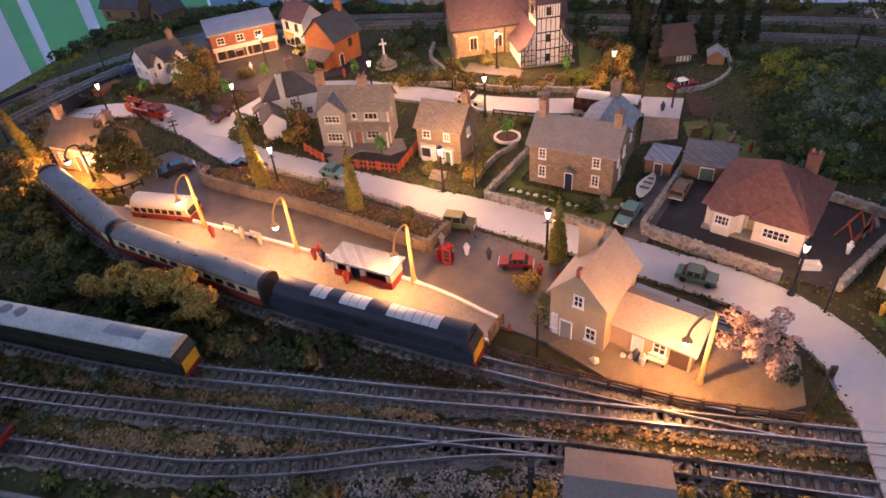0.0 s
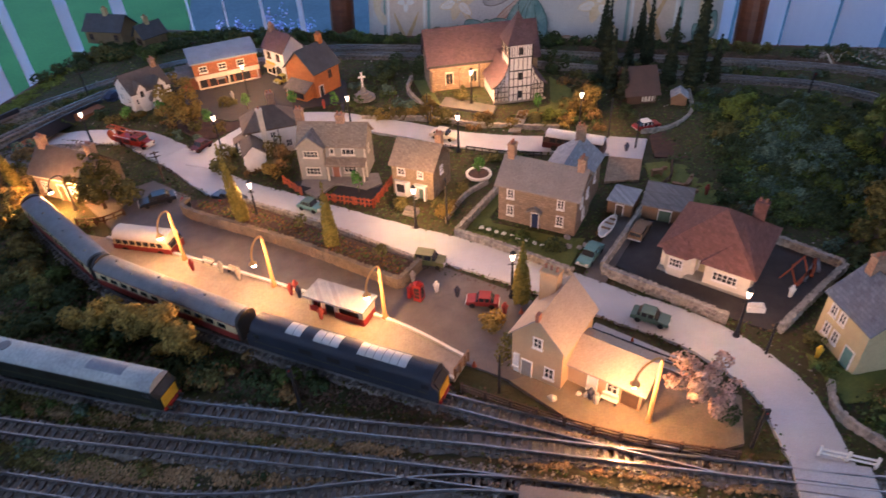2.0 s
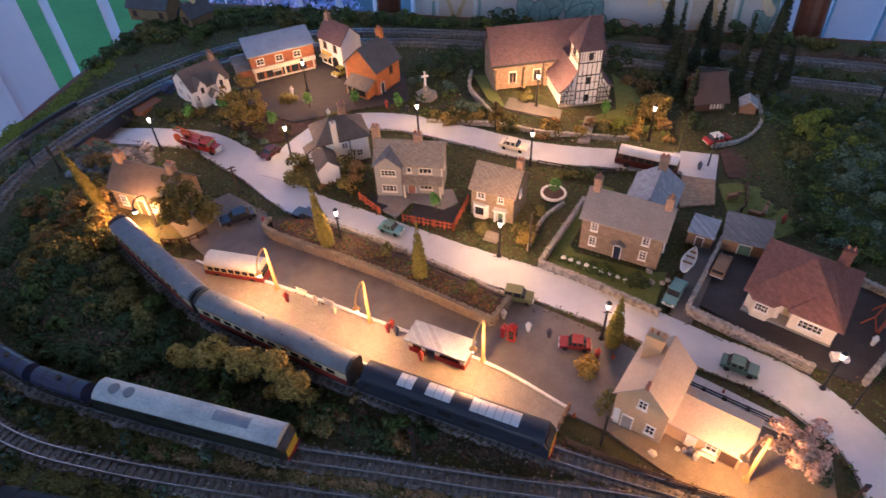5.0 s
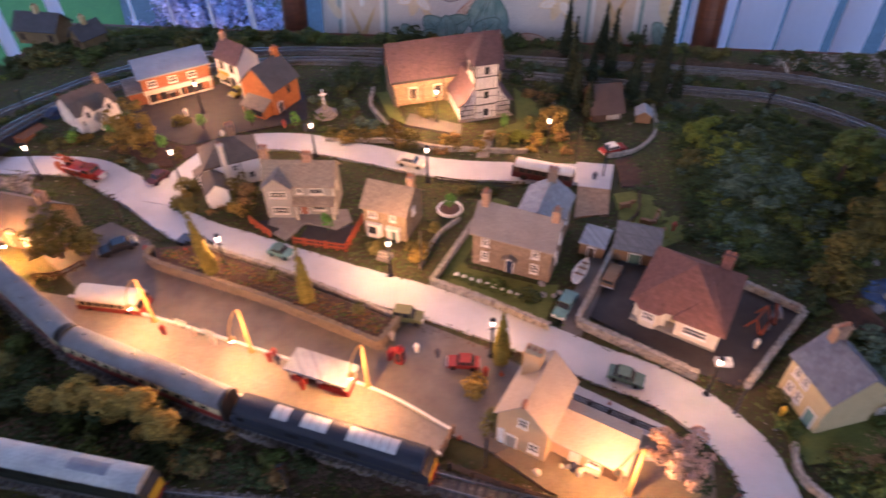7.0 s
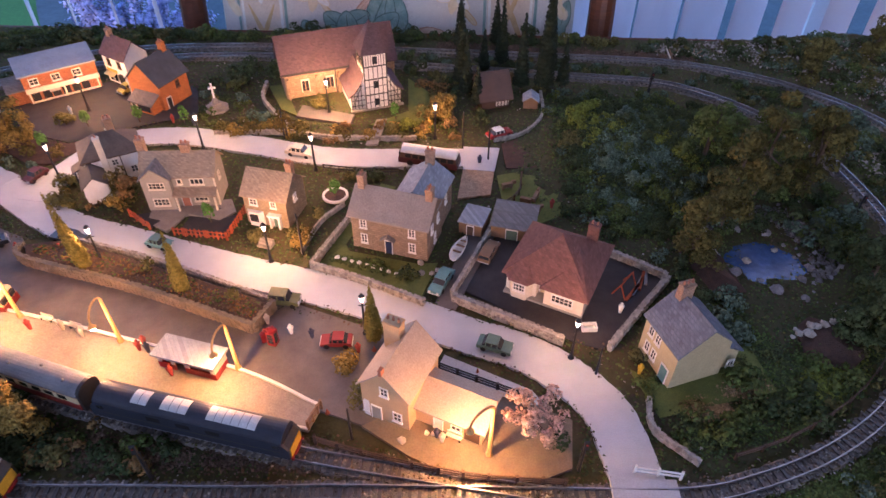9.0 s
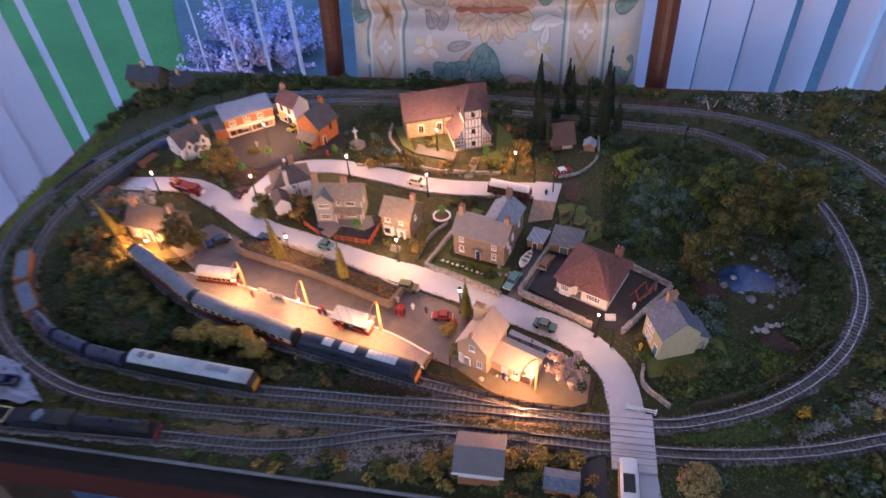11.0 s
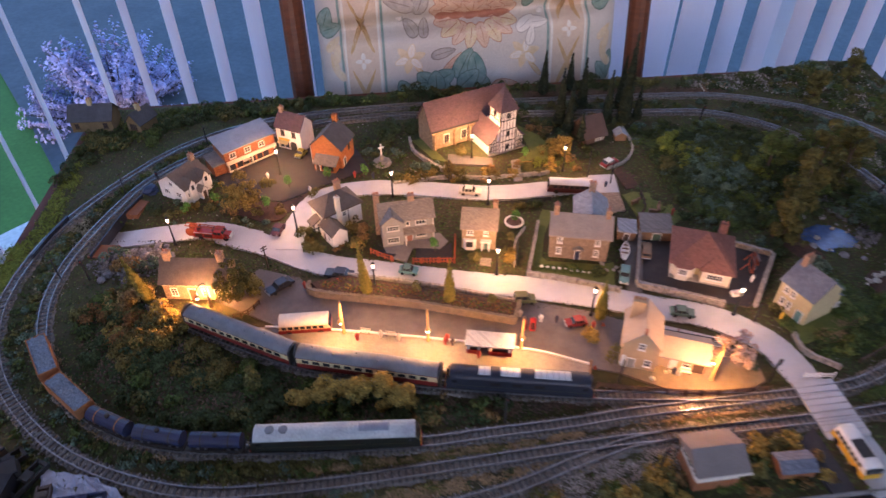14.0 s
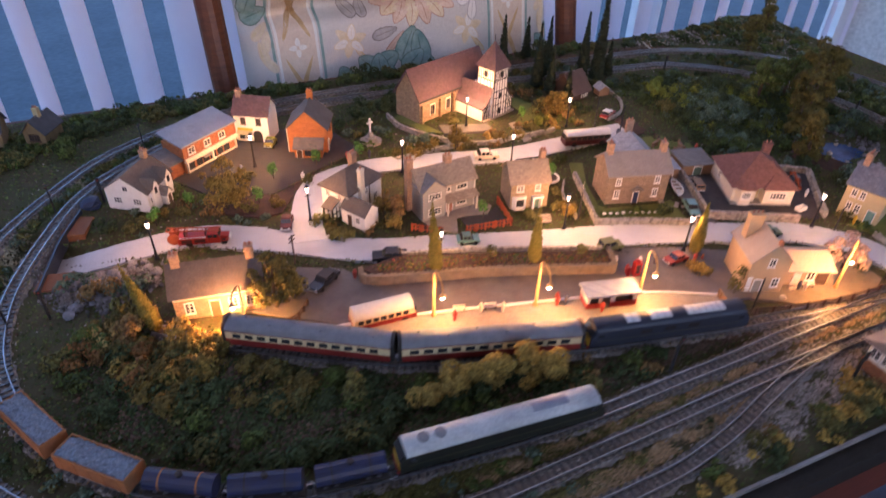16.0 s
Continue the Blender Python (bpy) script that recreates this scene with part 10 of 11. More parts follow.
for i in range(2):
    a, b = along(west, d + 0.002), along(west, d + 0.060)
    v, L = wagon_base("hopper_wagon", "rusty orange open wagon loaded with grey stone", b, a)
    w = 0.0185
    for q in ((0, -w / 2, L, -w / 2 + 0.001), (0, w / 2 - 0.001, L, w / 2), (0, -w / 2 + 0.001, 0.001, w / 2 - 0.001), (L - 0.001, -w / 2 + 0.001, L, w / 2 - 0.001)):
        part("side", Shape().box(q[0], q[1], 0.0056, q[2], q[3], 0.0185), M_RUST, v)
    for k in range(5):
        x = L * (k + 0.5) / 5
        for sy in (-1, 1):
            part("rib", Shape().box(x - 0.0006, sy * w / 2 - 0.0003, 0.0056, x + 0.0006, sy * w / 2 + 0.0004, 0.0186), M_RUST, v)
    ld = Shape()
    n1, n2 = 22, 9
    for j in range(n2 + 1):
        for k in range(n1 + 1):
            x, y = 0.001 + (L - 0.002) * k / n1, -w / 2 + 0.001 + (w - 0.002) * j / n2
            ld.v.append((x, y, 0.0172 + 0.0022 * noise.noise((x * 400 + i * 9, y * 400, 2.0)) + 0.0012 * math.sin(math.pi * j / n2)))
    ld.f = [(j * (n1 + 1) + k, j * (n1 + 1) + k + 1, (j + 1) * (n1 + 1) + k + 1, (j + 1) * (n1 + 1) + k) for j in range(n2) for k in range(n1)]
    part("load", ld, M_COAL, v, "blue-grey stone load")
    d += 0.067

third = glide(THIRD, 0.002)
front = min(range(len(third)), key=lambda i: (third[i] - Vector((-0.178, 0.2755))).length)
back = list(reversed(third[: front + 1]))
a, b = along(back, 0.0), along(back, 0.105)
v, L = stock("steam_locomotive", "black steam engine with red buffer beam", "locomotive", (b.x, b.y), (a.x, a.y))
part("footplate", Shape().box(0, -0.0085, 0.0062, L, 0.0085, 0.0074), M_CHASS, v)
ring = [(math.cos(k * math.pi / 9), math.sin(k * math.pi / 9)) for k in range(18)]
part("boiler", Shape().extrude(ring, lambda y, z: (0.030, y * 0.0066, 0.0150 + z * 0.0066), lambda y, z: (L - 0.020, y * 0.0060, 0.0148 + z * 0.0060)), M_ENGINE, v)
part("smokebox", Shape().extrude(ring, lambda y, z: (L - 0.020, y * 0.0062, 0.0148 + z * 0.0062), lambda y, z: (L - 0.004, y * 0.0062, 0.0148 + z * 0.0062)), M_CHASS, v)
part("firebox", Shape().extrude(section(0.0145, 0, 0.0165, 0.0055, 10) + [(-0.00725, 0.0074), (0.00725, 0.0074)], lambda y, z: (0.016, y, z), lambda y, z: (0.031, y, z)), M_ENGINE, v)
part("cab", Shape().box(0.0, -0.0085, 0.0074, 0.016, -0.0075, 0.0205).box(0.0, 0.0075, 0.0074, 0.016, 0.0085, 0.0205).box(0.015, -0.0075, 0.0074, 0.016, 0.0075, 0.0205), M_ENGINE, v)
part("cab_roof", arch(Shape(), -0.003, 0.017, 0.0182, 0.0203, 0.0035), M_CHASS, v)
part("funnel", Shape().lathe([(0.0020, 0.0205), (0.0018, 0.0235), (0.0023, 0.0250)], 10, L - 0.012, 0), M_CHASS, v)
part("dome", Shape().lathe([(0.0026, 0.0205), (0.0024, 0.0228), (0.0008, 0.0240)], 10, L * 0.55, 0), M_ENGINE, v)
part("buffer_beam", Shape().box(L - 0.0005, -0.0085, 0.0040, L + 0.0012, 0.0085, 0.0078), M_REDP, v, "red front buffer beam")
for sy in (-1, 1):
    part("buffer", Shape().tube((L + 0.001, sy * 0.0055, 0.0058), (L + 0.0040, sy * 0.0055, 0.0058), 0.0011), M_CHASS, v)
    part("running_valance", Shape().box(0.016, sy * 0.0085 - 0.0003, 0.0066, L, sy * 0.0085 + 0.0003, 0.0080), M_CHASS, v)
    for k, x in enumerate((0.034, 0.052, 0.070)):
        part("driving_wheel", Shape().extrude([(0.0062 * p, 0.0062 * q) for p, q in ring], lambda p, q: (x + p, sy * 0.0046 + 0.0007, 0.0062 + q), lambda p, q: (x + p, sy * 0.0046 - 0.0007, 0.0062 + q)), M_CHASS, v)
    part("coupling_rod", Shape().box(0.032, sy * 0.0058 - 0.0003, 0.0058, 0.072, sy * 0.0058 + 0.0003, 0.0068), M_RAIL, v)
    for x in (L - 0.024, L - 0.010):
        part("leading_wheel", Shape().extrude([(0.0030 * p, 0.0030 * q) for p, q in ring], lambda p, q: (x + p, sy * 0.0046 + 0.0006, 0.0030 + q), lambda p, q: (x + p, sy * 0.0046 - 0.0006, 0.0030 + q)), M_CHASS, v)
a, b = along(back, 0.108), along(back, 0.160)
v, L = wagon_base("tender", "black tender behind the steam engine", b, a)
part("tank", Shape().box(0, -0.0085, 0.0056, L, 0.0085, 0.0165), M_ENGINE, v)
part("coal_space", Shape().box(L * 0.25, -0.0068, 0.0165, L, 0.0068, 0.0195), M_ENGINE, v)
part("coal", rock_mesh(Shape(), L * 0.62, 0, 0.0185, 0.0075, rnd, 0.5), M_COAL, v)
a, b = along(back, 0.164), along(back, 0.265)
v, L = wagon_base("open_wagon", "long dark open wagon with cream rim", b, a)
for q in ((0, -0.0090, L, -0.0080), (0, 0.0080, L, 0.0090), (0, -0.0080, 0.001, 0.0080), (L - 0.001, -0.0080, L, 0.0080)):
    part("side", Shape().box(q[0], q[1], 0.0056, q[2], q[3], 0.0145), M_CHASS, v)
    part("rim", Shape().box(q[0] - 0.0002, q[1] - 0.0002, 0.0145, q[2] + 0.0002, q[3] + 0.0002, 0.0154), M_COACHC, v)
part("floor", Shape().box(0.001, -0.0080, 0.0056, L - 0.001, 0.0080, 0.0064), M_CHASS, v)

# loose clutter on the corner of the board
plate("yard", [(0.244, 0.232), (0.270, 0.241), (0.262, 0.178), (0.240, 0.178)], G - 0.003, G + 0.0012, M_DARKTAR, "dark blue-grey paved strip beside the road")
M_PAPER = mat("crumpled_white_paper", (0.42, 0.43, 0.50), 0.8, (0.28, 0.29, 0.35), 60, 0.1)


def crumpled(poly, label, seed, high=0.007):
    """A crumpled sheet over a four-cornered patch."""
    s, n = Shape(), 26
    (ax, ay), (bx_, by_), (cx_, cy_), (dx, dy) = poly
    for j in range(n + 1):
        for i in range(n + 1):
            u, w_ = i / n, j / n
            x = (ax * (1 - u) + bx_ * u) * (1 - w_) + (dx * (1 - u) + cx_ * u) * w_ + 0.004 * noise.noise((u * 5, w_ * 5, seed))
            y = (ay * (1 - u) + by_ * u) * (1 - w_) + (dy * (1 - u) + cy_ * u) * w_ + 0.004 * noise.noise((u * 5, w_ * 5, seed + 3))
            s.v.append((x, y, G + 0.003 + high * abs(noise.noise((u * 4, w_ * 4, seed + 7))) + high * 0.5 * abs(noise.noise((u * 11, w_ * 11, seed)))))
    s.f = [(j * (n + 1) + i, j * (n + 1) + i + 1, (j + 1) * (n + 1) + i + 1, (j + 1) * (n + 1) + i) for j in range(n) for i in range(n)]
    return tagged(part("paper_sheet", s, M_PAPER), label, "paper")


crumpled([(-0.410, 0.328), (-0.322, 0.320), (-0.370, 0.372), (-0.420, 0.396)], "crumpled white paper beside the outer track", 3)
cs = thing("card_sheet", "tan card sheet at the corner of the board", "card", -0.500, 0.494, G + 0.002, 2.0)
part("sheet", Shape().box(-0.034, -0.012, 0, 0.034, 0.012, 0.004), M_PLAT, cs)
cl = thing("small_lamp", "small lit amber lamp on the corner of the board", "lamp", -0.492, 0.459, G + 0.001)
part("base", Shape().lathe([(0.0070, 0), (0.0070, 0.002), (0.0030, 0.004)], 10), M_IRON, cl)
part("lamp_bulb", Shape().lathe([(0.0028, 0.004), (0.0042, 0.007), (0.0036, 0.011), (0.0008, 0.013)], 10), M_BULBW, cl).visible_shadow = False
bulb("small_light", -0.492, 0.459, G + 0.010, 0.0025, WARM, 0.002)
for x, y, rz, L_, w_, h_, m in ((-0.452, 0.392, 0.3, 0.034, 0.018, 0.016, M_CHASS), (-0.446, 0.372, 1.3, 0.030, 0.016, 0.020, M_ENGINE), (-0.442, 0.350, 0.2, 0.030, 0.020, 0.014, M_MAROON), (-0.466, 0.414, 0.8, 0.030, 0.016, 0.014, M_WOODD), (-0.470, 0.372, 0.5, 0.036, 0.020, 0.022, M_CHASS), (-0.424, 0.343, 0.9, 0.020, 0.012, 0.010, M_CHASS)):
    ob = thing("goods_wagon", {"crimson_coach_paint": "red-brown"}.get(m.name, "dark") + " loose goods wagon heaped beside the track", "model wagon", x, y, G + 0.003, rz, "heaped goods wagons")
    part("body", Shape().box(-L_ / 2, -w_ / 2, 0.004, L_ / 2, w_ / 2, h_), m, ob)
    part("rim", Shape().box(-L_ / 2 - 0.0004, -w_ / 2 - 0.0004, h_ - 0.0012, L_ / 2 + 0.0004, -w_ / 2 + 0.001, h_ + 0.0004).box(-L_ / 2 - 0.0004, w_ / 2 - 0.001, h_ - 0.0012, L_ / 2 + 0.0004, w_ / 2 + 0.0004, h_ + 0.0004), M_ENGINE, ob)
    part("underframe", Shape().box(-L_ / 2 + 0.002, -w_ / 3, 0, L_ / 2 - 0.002, w_ / 3, 0.004), M_WOODD, ob)
for x, y, rz, L_, m in ((-0.428, 0.385, 0.9, 0.036, M_CHASS), (-0.380, 0.349, -0.1, 0.040, M_TANK), (-0.448, 0.408, 0.6, 0.030, M_CHASS), (-0.412, 0.362, 1.6, 0.022, M_WOODD)):
    ob = part("wagon_underframe", Shape().box(-L_ / 2, -0.006, 0, L_ / 2, -0.0045, 0.006).box(-L_ / 2, 0.0045, 0, L_ / 2, 0.006, 0.006).box(-L_ / 2, -0.0045, 0.001, -L_ / 2 + 0.003, 0.0045, 0.005).box(L_ / 2 - 0.003, -0.0045, 0.001, L_ / 2, 0.0045, 0.005).box(-L_ * 0.1, -0.0045, 0.001, L_ * 0.15, 0.0045, 0.008), m)
    ob.matrix_basis = Matrix.LocRotScale((x, y, G + 0.0065), Euler((0.1, 0.05, rz)), None)
    tagged(ob, "dark plastic underframe lying on crumpled paper", "model wagon", "loose wagon underframes")

# low side table beside the baseboard, with loose models on it
SZ = 0.655
sx0, sy0 = board(-0.775, 0.410)
sd = thing("side_table", "dark wooden side table beside the model railway", "table", sx0, sy0, 0, TH)
part("tabletop", Shape().box(-0.140, -0.15, SZ - 0.022, 0.140, 0.15, SZ), M_WOODD, sd)
for a in (-0.12, 0.12):
    for b in (-0.13, 0.13):
        part("leg", Shape().box(a - 0.015, b - 0.015, 0, a + 0.015, b + 0.015, SZ - 0.022), M_WOODD, sd)
hs = thing("model_house", "loose red model house with blue-grey roof on the side table", "house", *board(-0.695, 0.520), SZ, TH + 0.35)
part("wall", gable_x(Shape(), -0.024, 0.024, -0.018, 0.018, 0.026, 0.042), M_CRIM, hs)
part("roof", roof_x(Shape(), -0.024, 0.024, -0.018, 0.018, 0.026, 0.042, 0.005, 0.002), M_BLUER, hs)
window(hs, on_face("f", 0.048, 0.036, -0.024, -0.018), 0.008, 0.008, 0.009, 0.010, 1, 1)
door(hs, on_face("f", 0.048, 0.036, -0.024, -0.018), 0.028, 0.008, 0.016, M_WOODD)
cs = thing("card_strip", "pale grey card strip lying on the side table", "card", *board(-0.668, 0.430), SZ, TH + 0.1)
part("sheet", Shape().box(-0.016, -0.060, 0, 0.016, 0.060, 0.003), M_PAPER, cs)
for u, v, rz, h in ((-0.655, 0.372, 0.5, 0.028), (-0.662, 0.345, 1.2, 0.020), (-0.672, 0.312, 0.2, 0.024)):
    ob = thing("goods_wagon", "dark loose goods wagon among the clutter", "model wagon", *board(u, v), SZ, TH + rz, "loose goods wagons")
    part("body", Shape().box(-0.020, -0.009, 0.004, 0.020, 0.009, h), M_CHASS, ob)
    part("roof", arch(Shape(), -0.020, 0.020, 0.018, h, 0.004), M_ENGINE, ob)
    part("underframe", Shape().box(-0.018, -0.007, 0, 0.018, 0.007, 0.004), M_WOODD, ob)

lay_sleepers()


# ---------------------------------------------------------------- printed flowers on the back cushion
def on_cushion(px, pz, lift=0.0012, w=0.56, h=0.80, d=0.13, creases=(0.335, 0.57)):
    """A place on the front of the back cushion, in its own axes: px across, pz up."""
    a, b = 2 * px / w, 2 * pz / h - 1
    a, b = max(-0.985, min(0.985, a)), max(-0.985, min(0.985, b))
    e = (1 - abs(a) ** 6) ** 0.5 * (1 - abs(b) ** 8) ** 0.5
    dent = sum(0.034 * math.exp(-((pz - c - 0.03 * a * w) / 0.017) ** 2) for c in creases)
    wob = 0.006 * noise.noise((a * 3, b * 3, -1))
    return (px, -(max(d / 2 * e - dent * e, 0.001) + wob * e) - lift, pz + 0.004 * noise.noise((a * 4, b * 2, 5.0)))


CUSH = bpy.data.objects["back_cushion"]


def clothmat(name, c, c2=None):
    return mat(name, c, 0.9, c2 or tuple(k * 0.7 for k in c), 60, 0.1, fine=700)


C_RUST = clothmat("print_rust", (0.40, 0.18, 0.12), (0.56, 0.34, 0.25))
C_PEACH = clothmat("print_peach", (0.60, 0.38, 0.26), (0.74, 0.60, 0.48))
C_GREEN = clothmat("print_green", (0.13, 0.26, 0.23), (0.34, 0.44, 0.40))
C_DEEP = clothmat("print_deep_green", (0.08, 0.15, 0.13), (0.16, 0.22, 0.19))
C_GREYL = clothmat("print_grey_leaf", (0.33, 0.30, 0.28), (0.58, 0.54, 0.49))
C_DUSK = clothmat("print_dark_outline", (0.20, 0.17, 0.15), (0.32, 0.28, 0.25))
C_HEART = clothmat("print_flower_heart", (0.33, 0.12, 0.08), (0.45, 0.22, 0.15))
C_STRAW = clothmat("print_straw", (0.64, 0.50, 0.28), (0.76, 0.67, 0.52))
C_TAN = clothmat("print_tan_band", (0.64, 0.50, 0.38), (0.72, 0.60, 0.48))
C_OCHRE = clothmat("print_ochre", (0.55, 0.34, 0.14), (0.66, 0.48, 0.28))
C_WHITEP = clothmat("print_white", (0.80, 0.77, 0.72), (0.74, 0.70, 0.64))


def print_shape(name, outline, material, lift):
    """A thin printed patch that follows the cushion; the outline is star-shaped about its middle."""
    n = len(outline)
    mx, mz = sum(p[0] for p in outline) / n, sum(p[1] for p in outline) / n
    s = Shape()
    s.v.append(on_cushion(mx, mz, lift))
    for k in (0.17, 0.34, 0.5, 0.67, 0.84, 1.0):
        s.v += [on_cushion(mx + (x - mx) * k, mz + (z - mz) * k, lift) for x, z in outline]
    s.f = [(0, 1 + (i + 1) % n, 1 + i) for i in range(n)]
    for r_ in range(5):
        s.f += [(1 + r_ * n + i, 1 + r_ * n + (i + 1) % n, 1 + (r_ + 1) * n + (i + 1) % n, 1 + (r_ + 1) * n + i) for i in range(n)]
    return part(name, s, material, CUSH)


def leaf_print(x, z, L, W, ang, material, lift=0.0012, name="printed_leaf"):
    pts = []
    for k in range(14):
        t = 2 * math.pi * k / 14
        u, v = L / 2 * math.cos(t), W / 2 * math.sin(t) * (1 - 0.35 * math.cos(t))
        pts.append((x + u * math.cos(ang) - v * math.sin(ang), z + u * math.sin(ang) + v * math.cos(ang)))
    return print_shape(name, pts, material, lift)


def strip_print(x0, x1, z0, z1, material, lift=0.0009):
    s, n = Shape(), 150
    for k in range(n + 1):
        z = z0 + (z1 - z0) * k / n
        for i in range(4):
            s.v.append(on_cushion(x0 + (x1 - x0) * i / 3, z, lift))
    s.f = [(4 * k + i, 4 * k + i + 1, 4 * k + i + 5, 4 * k + i + 4) for k in range(n) for i in range(3)]
    return part("printed_band", s, material, CUSH)


def inked(x, z, L, W, ang, fill_, ink, lift=0.0016, name="printed_leaf"):
    """A printed leaf or petal with a darker outline and a midrib."""
    leaf_print(x, z, L + 0.003, W + 0.003, ang, ink, lift, name)
    leaf_print(x, z, L, W, ang, fill_, lift + 0.0003, name)
    leaf_print(x, z, L * 0.8, W * 0.06, ang, ink, lift + 0.0005, name)


for x0, x1 in ((-0.233, -0.166), (0.141, 0.209)):
    strip_print(x0, x1, 0.02, 0.78, C_TAN)
    for x, m in ((x0 - 0.004, C_GREEN), (x0 + 0.003, C_WHITEP), (x1 - 0.003, C_WHITEP), (x1 + 0.004, C_GREEN)):
        strip_print(x - 0.0022, x + 0.0022, 0.02, 0.78, m, 0.0014)
    mid = (x0 + x1) / 2
    for k in range(6):
        z = 0.055 + 0.122 * k + (0.0 if x0 < 0 else 0.04)
        for sg in (1, -1):
            leaf_print(mid, z + 0.03, 0.105, 0.008, math.pi / 2 + sg * 0.42, C_OCHRE, 0.0016 + 0.0002 * sg, "printed_lattice")
        for t in range(4):
            leaf_print(mid + 0.008 * math.cos(t * math.pi / 2), z + 0.091 + 0.009 * math.sin(t * math.pi / 2), 0.013, 0.008, t * math.pi / 2, C_WHITEP, 0.0022, "printed_flower")
rnd = random.Random(77)
for cz, mirror in ((0.338, 1), (0.665, -1)):
    # peony: a fan of petals above the crease and a smaller one below
    for ring_, (n, rr, L_, W_) in enumerate(((9, 0.050, 0.048, 0.030), (7, 0.033, 0.042, 0.026), (5, 0.016, 0.030, 0.020))):
        for k in range(n):
            t = math.pi * (0.04 + 0.92 * k / (n - 1))
            inked(0.002 + rr * 1.12 * math.cos(t), cz + 0.004 + rr * 0.72 * math.sin(t), L_, W_, t, C_PEACH, C_RUST, 0.0014 + 0.0007 * ring_ + 0.00002 * k, "printed_petal")
    for k in range(8):
        t = -math.pi * (0.05 + 0.9 * k / 7)
        inked(0.006 + 0.045 * math.cos(t) * 1.2, cz - 0.006 + 0.030 * math.sin(t), 0.042, 0.022, t, C_PEACH if k % 2 else C_STRAW, C_RUST, 0.0015 + 0.00002 * k, "printed_petal")
    for k in range(5):
        leaf_print(-0.05 + 0.026 * k, cz - 0.001, 0.034, 0.013, 0.1, C_HEART, 0.0042 + 0.00005 * k, "printed_petal")
    for x, dz, L_, W_, a, m, ink in ((-0.131, 0.026, 0.055, 0.026, 2.9, C_GREYL, C_DUSK), (-0.092, 0.030, 0.050, 0.026, 1.2, C_GREYL, C_DUSK), (-0.105, 0.050, 0.040, 0.020, 1.9, C_GREYL, C_DUSK), (-0.112, -0.016, 0.034, 0.020, 2.2, C_GREYL, C_DUSK), (-0.088, -0.018, 0.030, 0.016, 1.4, C_GREYL, C_DUSK), (0.095, -0.018, 0.040, 0.018, 0.6, C_WHITEP, C_GREYL), (0.118, -0.016, 0.036, 0.016, 0.1, C_WHITEP, C_GREYL), (0.104, -0.038, 0.034, 0.015, 1.4, C_WHITEP, C_GREYL), (0.104, 0.036, 0.058, 0.022, 1.35, C_GREEN, C_DEEP), (0.085, 0.055, 0.040, 0.010, 1.0, C_GREYL, C_DUSK)):
        inked(x * mirror, cz + dz, L_, W_, a if mirror > 0 else math.pi - a, m, ink, 0.0030 + rnd.uniform(0, 0.0004))
    for x in (-0.116, 0.093):
        for k in range(6):
            t = k * math.pi / 3 + 0.3
            inked(x + 0.016 * math.cos(t), cz - 0.068 + 0.014 * math.sin(t), 0.024, 0.012, t, C_WHITEP if k % 2 else C_STRAW, C_STRAW, 0.0020 + 0.0001 * k, "printed_flower")
        inked(x + 0.02, cz - 0.095, 0.036, 0.006, 2.3, C_STRAW, C_OCHRE, 0.0018)
    inked(-0.055, cz - 0.062, 0.044, 0.016, 0.25, C_GREYL, C_DUSK, 0.0022)
    inked(-0.040, cz - 0.080, 0.050, 0.008, 0.8, C_PEACH, C_RUST, 0.0021)
    for k, (x, dz, L_, W_, a) in enumerate(((-0.018, -0.082, 0.060, 0.030, 1.1), (0.004, -0.092, 0.060, 0.032, 1.7), (-0.010, -0.110, 0.046, 0.030, 0.7), (0.012, -0.118, 0.034, 0.028, 2.2), (-0.052, -0.104, 0.036, 0.028, 0.5), (-0.070, -0.112, 0.038, 0.030, 1.6), (-0.090, -0.108, 0.036, 0.030, 2.4), (-0.060, -0.130, 0.040, 0.030, 2.9), (-0.100, -0.130, 0.040, 0.030, 0.9), (-0.128, -0.124, 0.038, 0.028, 2.0), (-0.120, -0.146, 0.036, 0.028, 0.1))):
        inked(x, cz + dz, L_, W_, a, C_GREEN, C_DEEP, 0.0024 + 0.0007 * (k % 3) + 0.00003 * k)
    inked(0.058, cz - 0.128, 0.050, 0.026, 0.1, C_PEACH, C_RUST, 0.0024)
    for x, dz, a in ((-0.262, 0.004, 1.2), (-0.255, -0.015, 0.4), (0.245, 0.012, 0.3), (0.258, -0.095, 1.3), (0.246, -0.110, 2.2)):
        inked(x, cz + dz, 0.040, 0.024, a, C_GREEN, C_DEEP, 0.0018)
    for x in (-0.252, 0.245):
        for k in range(4):
            inked(x + 0.006 * (k % 2), cz - 0.04 - 0.016 * k, 0.034, 0.012, 0.8 + 0.5 * k, C_STRAW, C_TAN, 0.0017 + 0.0002 * k)
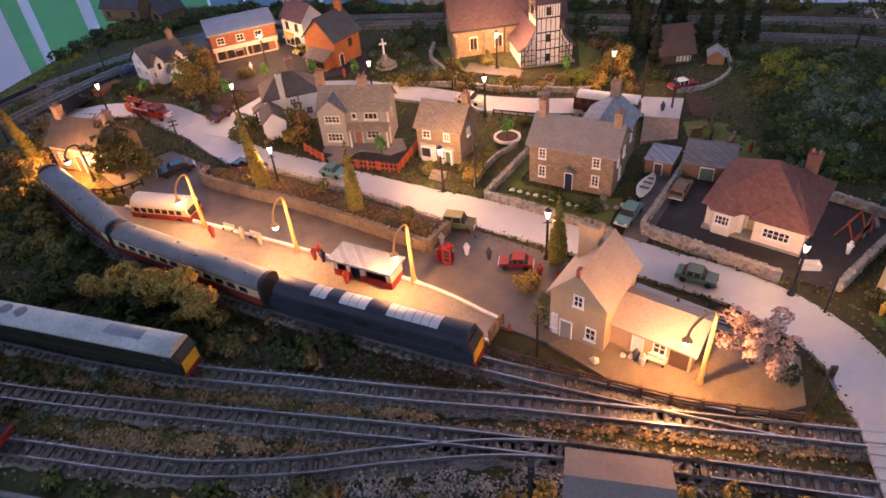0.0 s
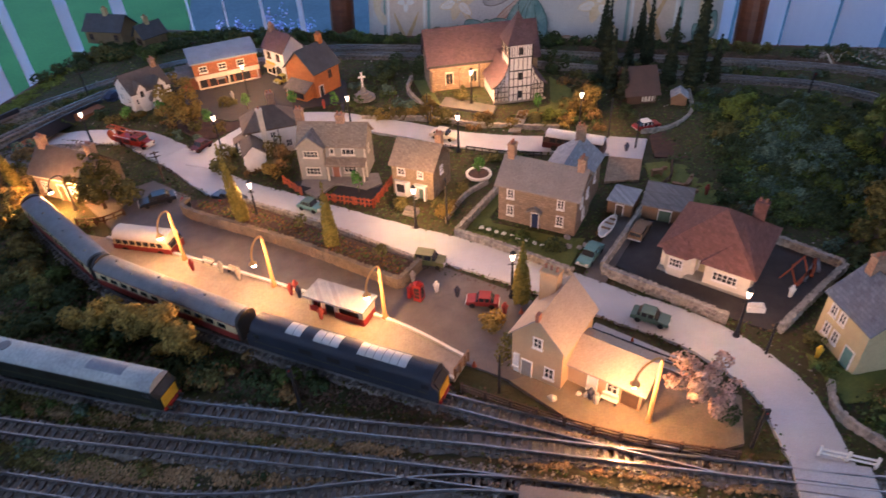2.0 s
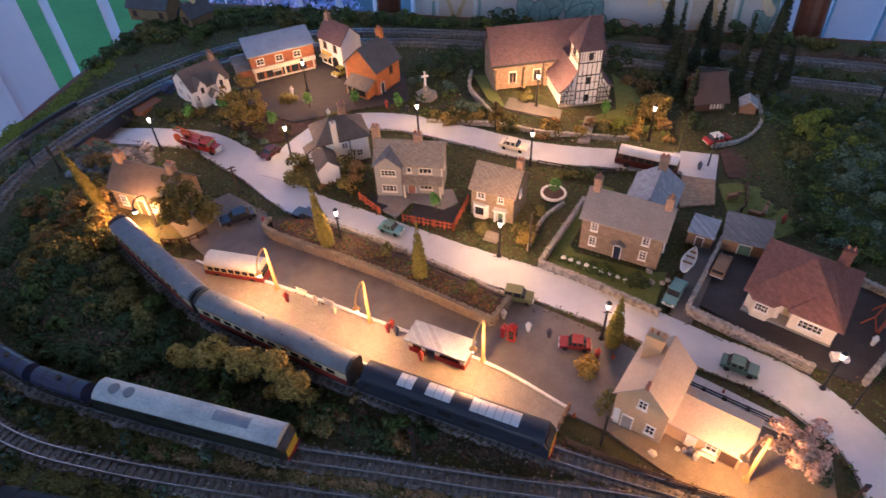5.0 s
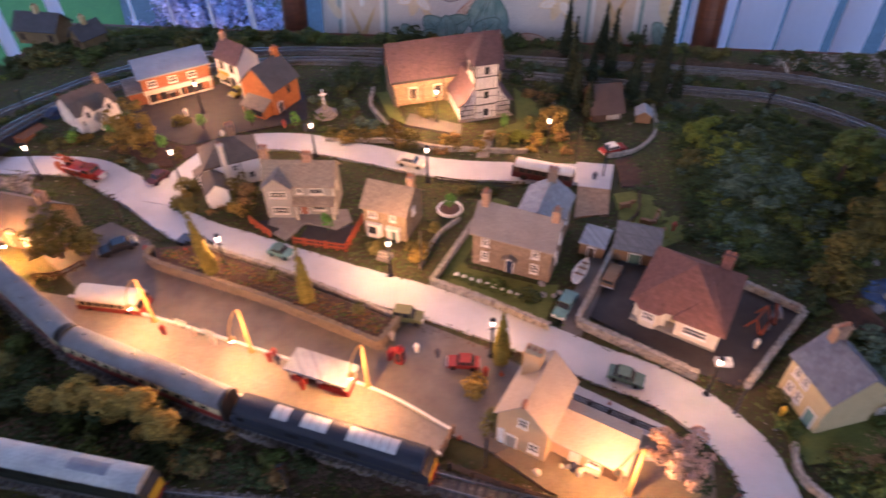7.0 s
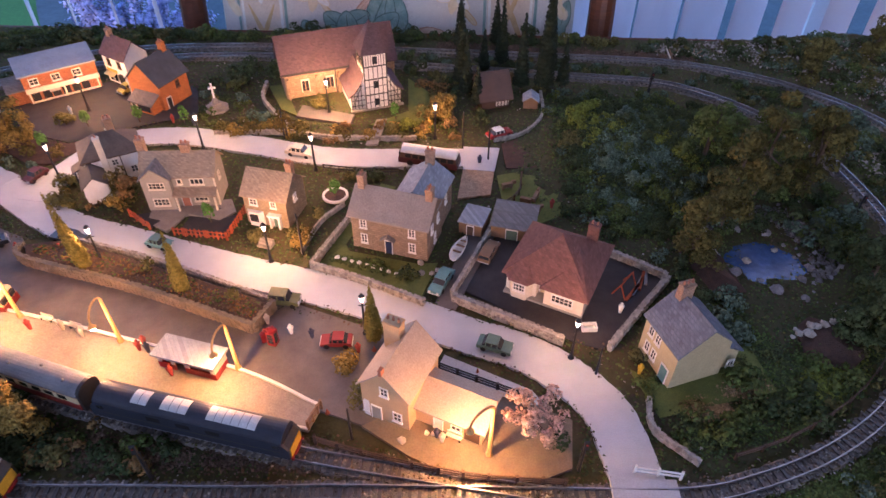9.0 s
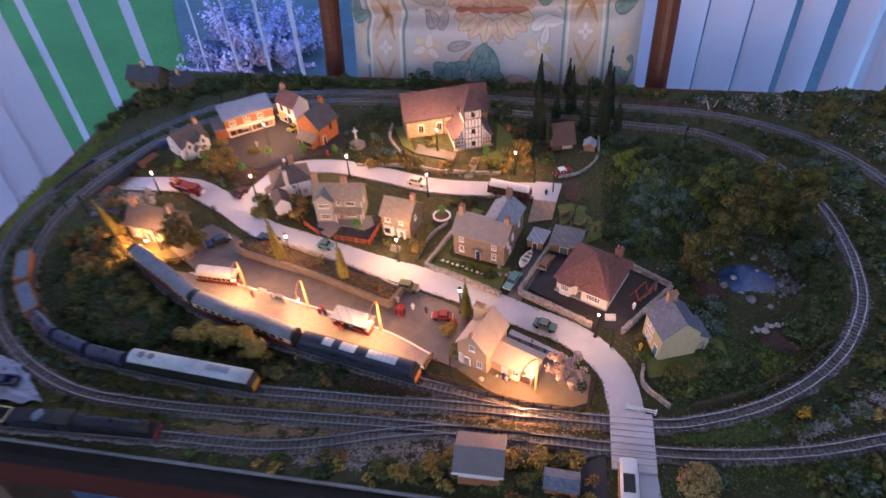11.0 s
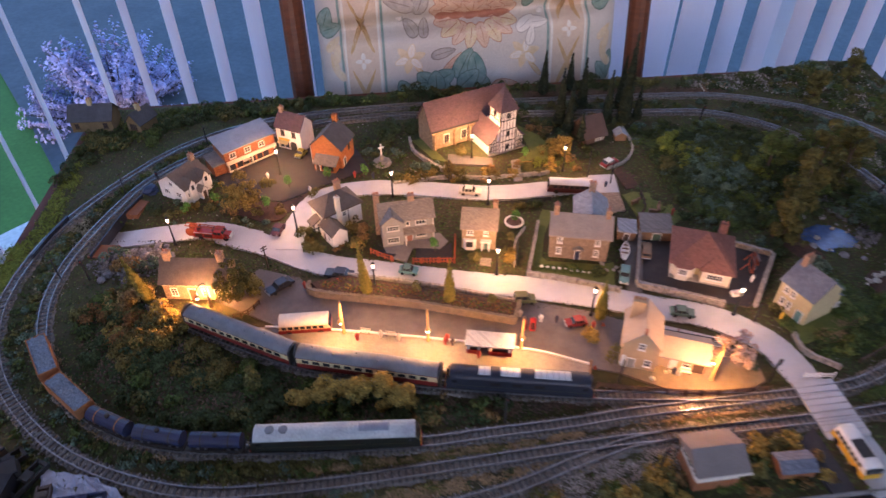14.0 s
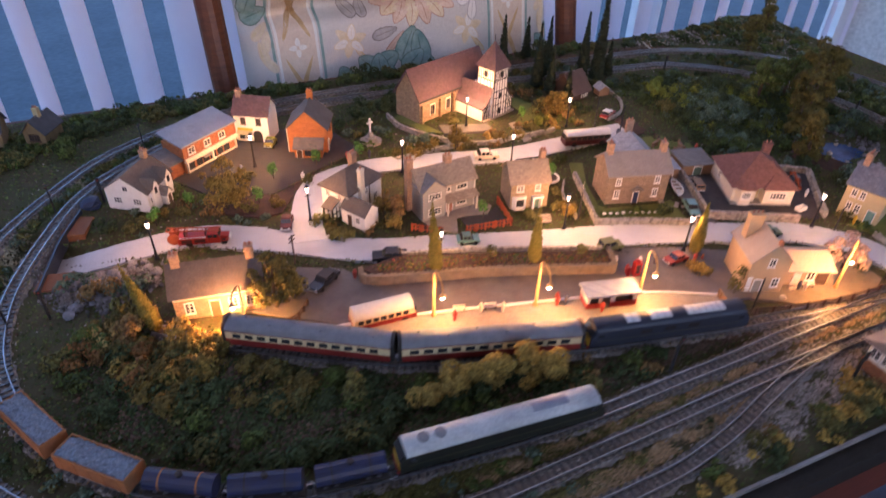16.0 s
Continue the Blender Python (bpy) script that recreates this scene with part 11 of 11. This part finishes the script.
    for x in (-0.131, 0.126):
        tagged_button = Shape().lathe([(0.0001, 0.004), (0.005, 0.003), (0.007, 0.0), (0.0001, -0.001)][::-1], 12)
        ob = part("button", tagged_button, M_CUSH, CUSH)
        px_, py_, pz_ = on_cushion(x, cz - 0.001, 0.001)
        ob.matrix_basis = Matrix.LocRotScale((px_, py_, pz_), Euler((math.pi / 2, 0, 0)), None)

# ---------------------------------------------------------------- garden beyond the windows
M_PATIO = mat("wet_grey_patio", (0.075, 0.086, 0.092), 0.85, (0.05, 0.058, 0.065), 3, 0.1, fine=40)
s = Shape().prism([(-1.30, 2.0), (14.0, 2.0), (14.0, 9.0), (-5.2, 9.0), (-2.20, 3.5), (-1.80, 2.85)], -0.31, -0.29)
s.v = [(*board(x, y), z) for x, y, z in s.v]
tagged(part("patio", s, M_PATIO), "grey wet patio outside the back window", kind="structure")
L_LILAC = leafmat("lilac_blossom", (0.42, 0.40, 0.60), (0.30, 0.29, 0.46))
bx, by = board(-1.44, 3.0)
bs = thing("blossom_shrub", "lilac blossom shrub in the garden outside", "shrub", bx, by, -0.40)
rng = np.random.default_rng(8)
P, N = [], []
stems = Shape()
for k in range(210):
    a, e = rng.uniform(0, 2 * math.pi), rng.uniform(0.05, 1.2)
    d_ = np.array([math.cos(a) * math.cos(e), math.sin(a) * math.cos(e), math.sin(e)])
    L_ = rng.uniform(0.22, 0.48)
    t = rng.uniform(0.62, 1.0, 60)[:, None]
    P.append(np.array([0, 0, 0.02]) + d_ * L_ * t + rng.normal(0, 0.010, (60, 3)))
    N.append(np.tile(d_, (60, 1)))
    stems.tube(tuple(d_ * L_ * 0.3), tuple(d_ * L_), 0.003, 0.0015, 4)
v, f = flakes(np.concatenate(P), np.concatenate(N), 0.0075, rng, 0.7)
mesh_np("blossom", v, f, L_LILAC, bs)
part("branching", stems, M_TRUNK, bs)
M_HEDGE = mat("garden_hedge", (0.03, 0.10, 0.025), 0.95, (0.02, 0.06, 0.02), 6, 0.5, fine=80)
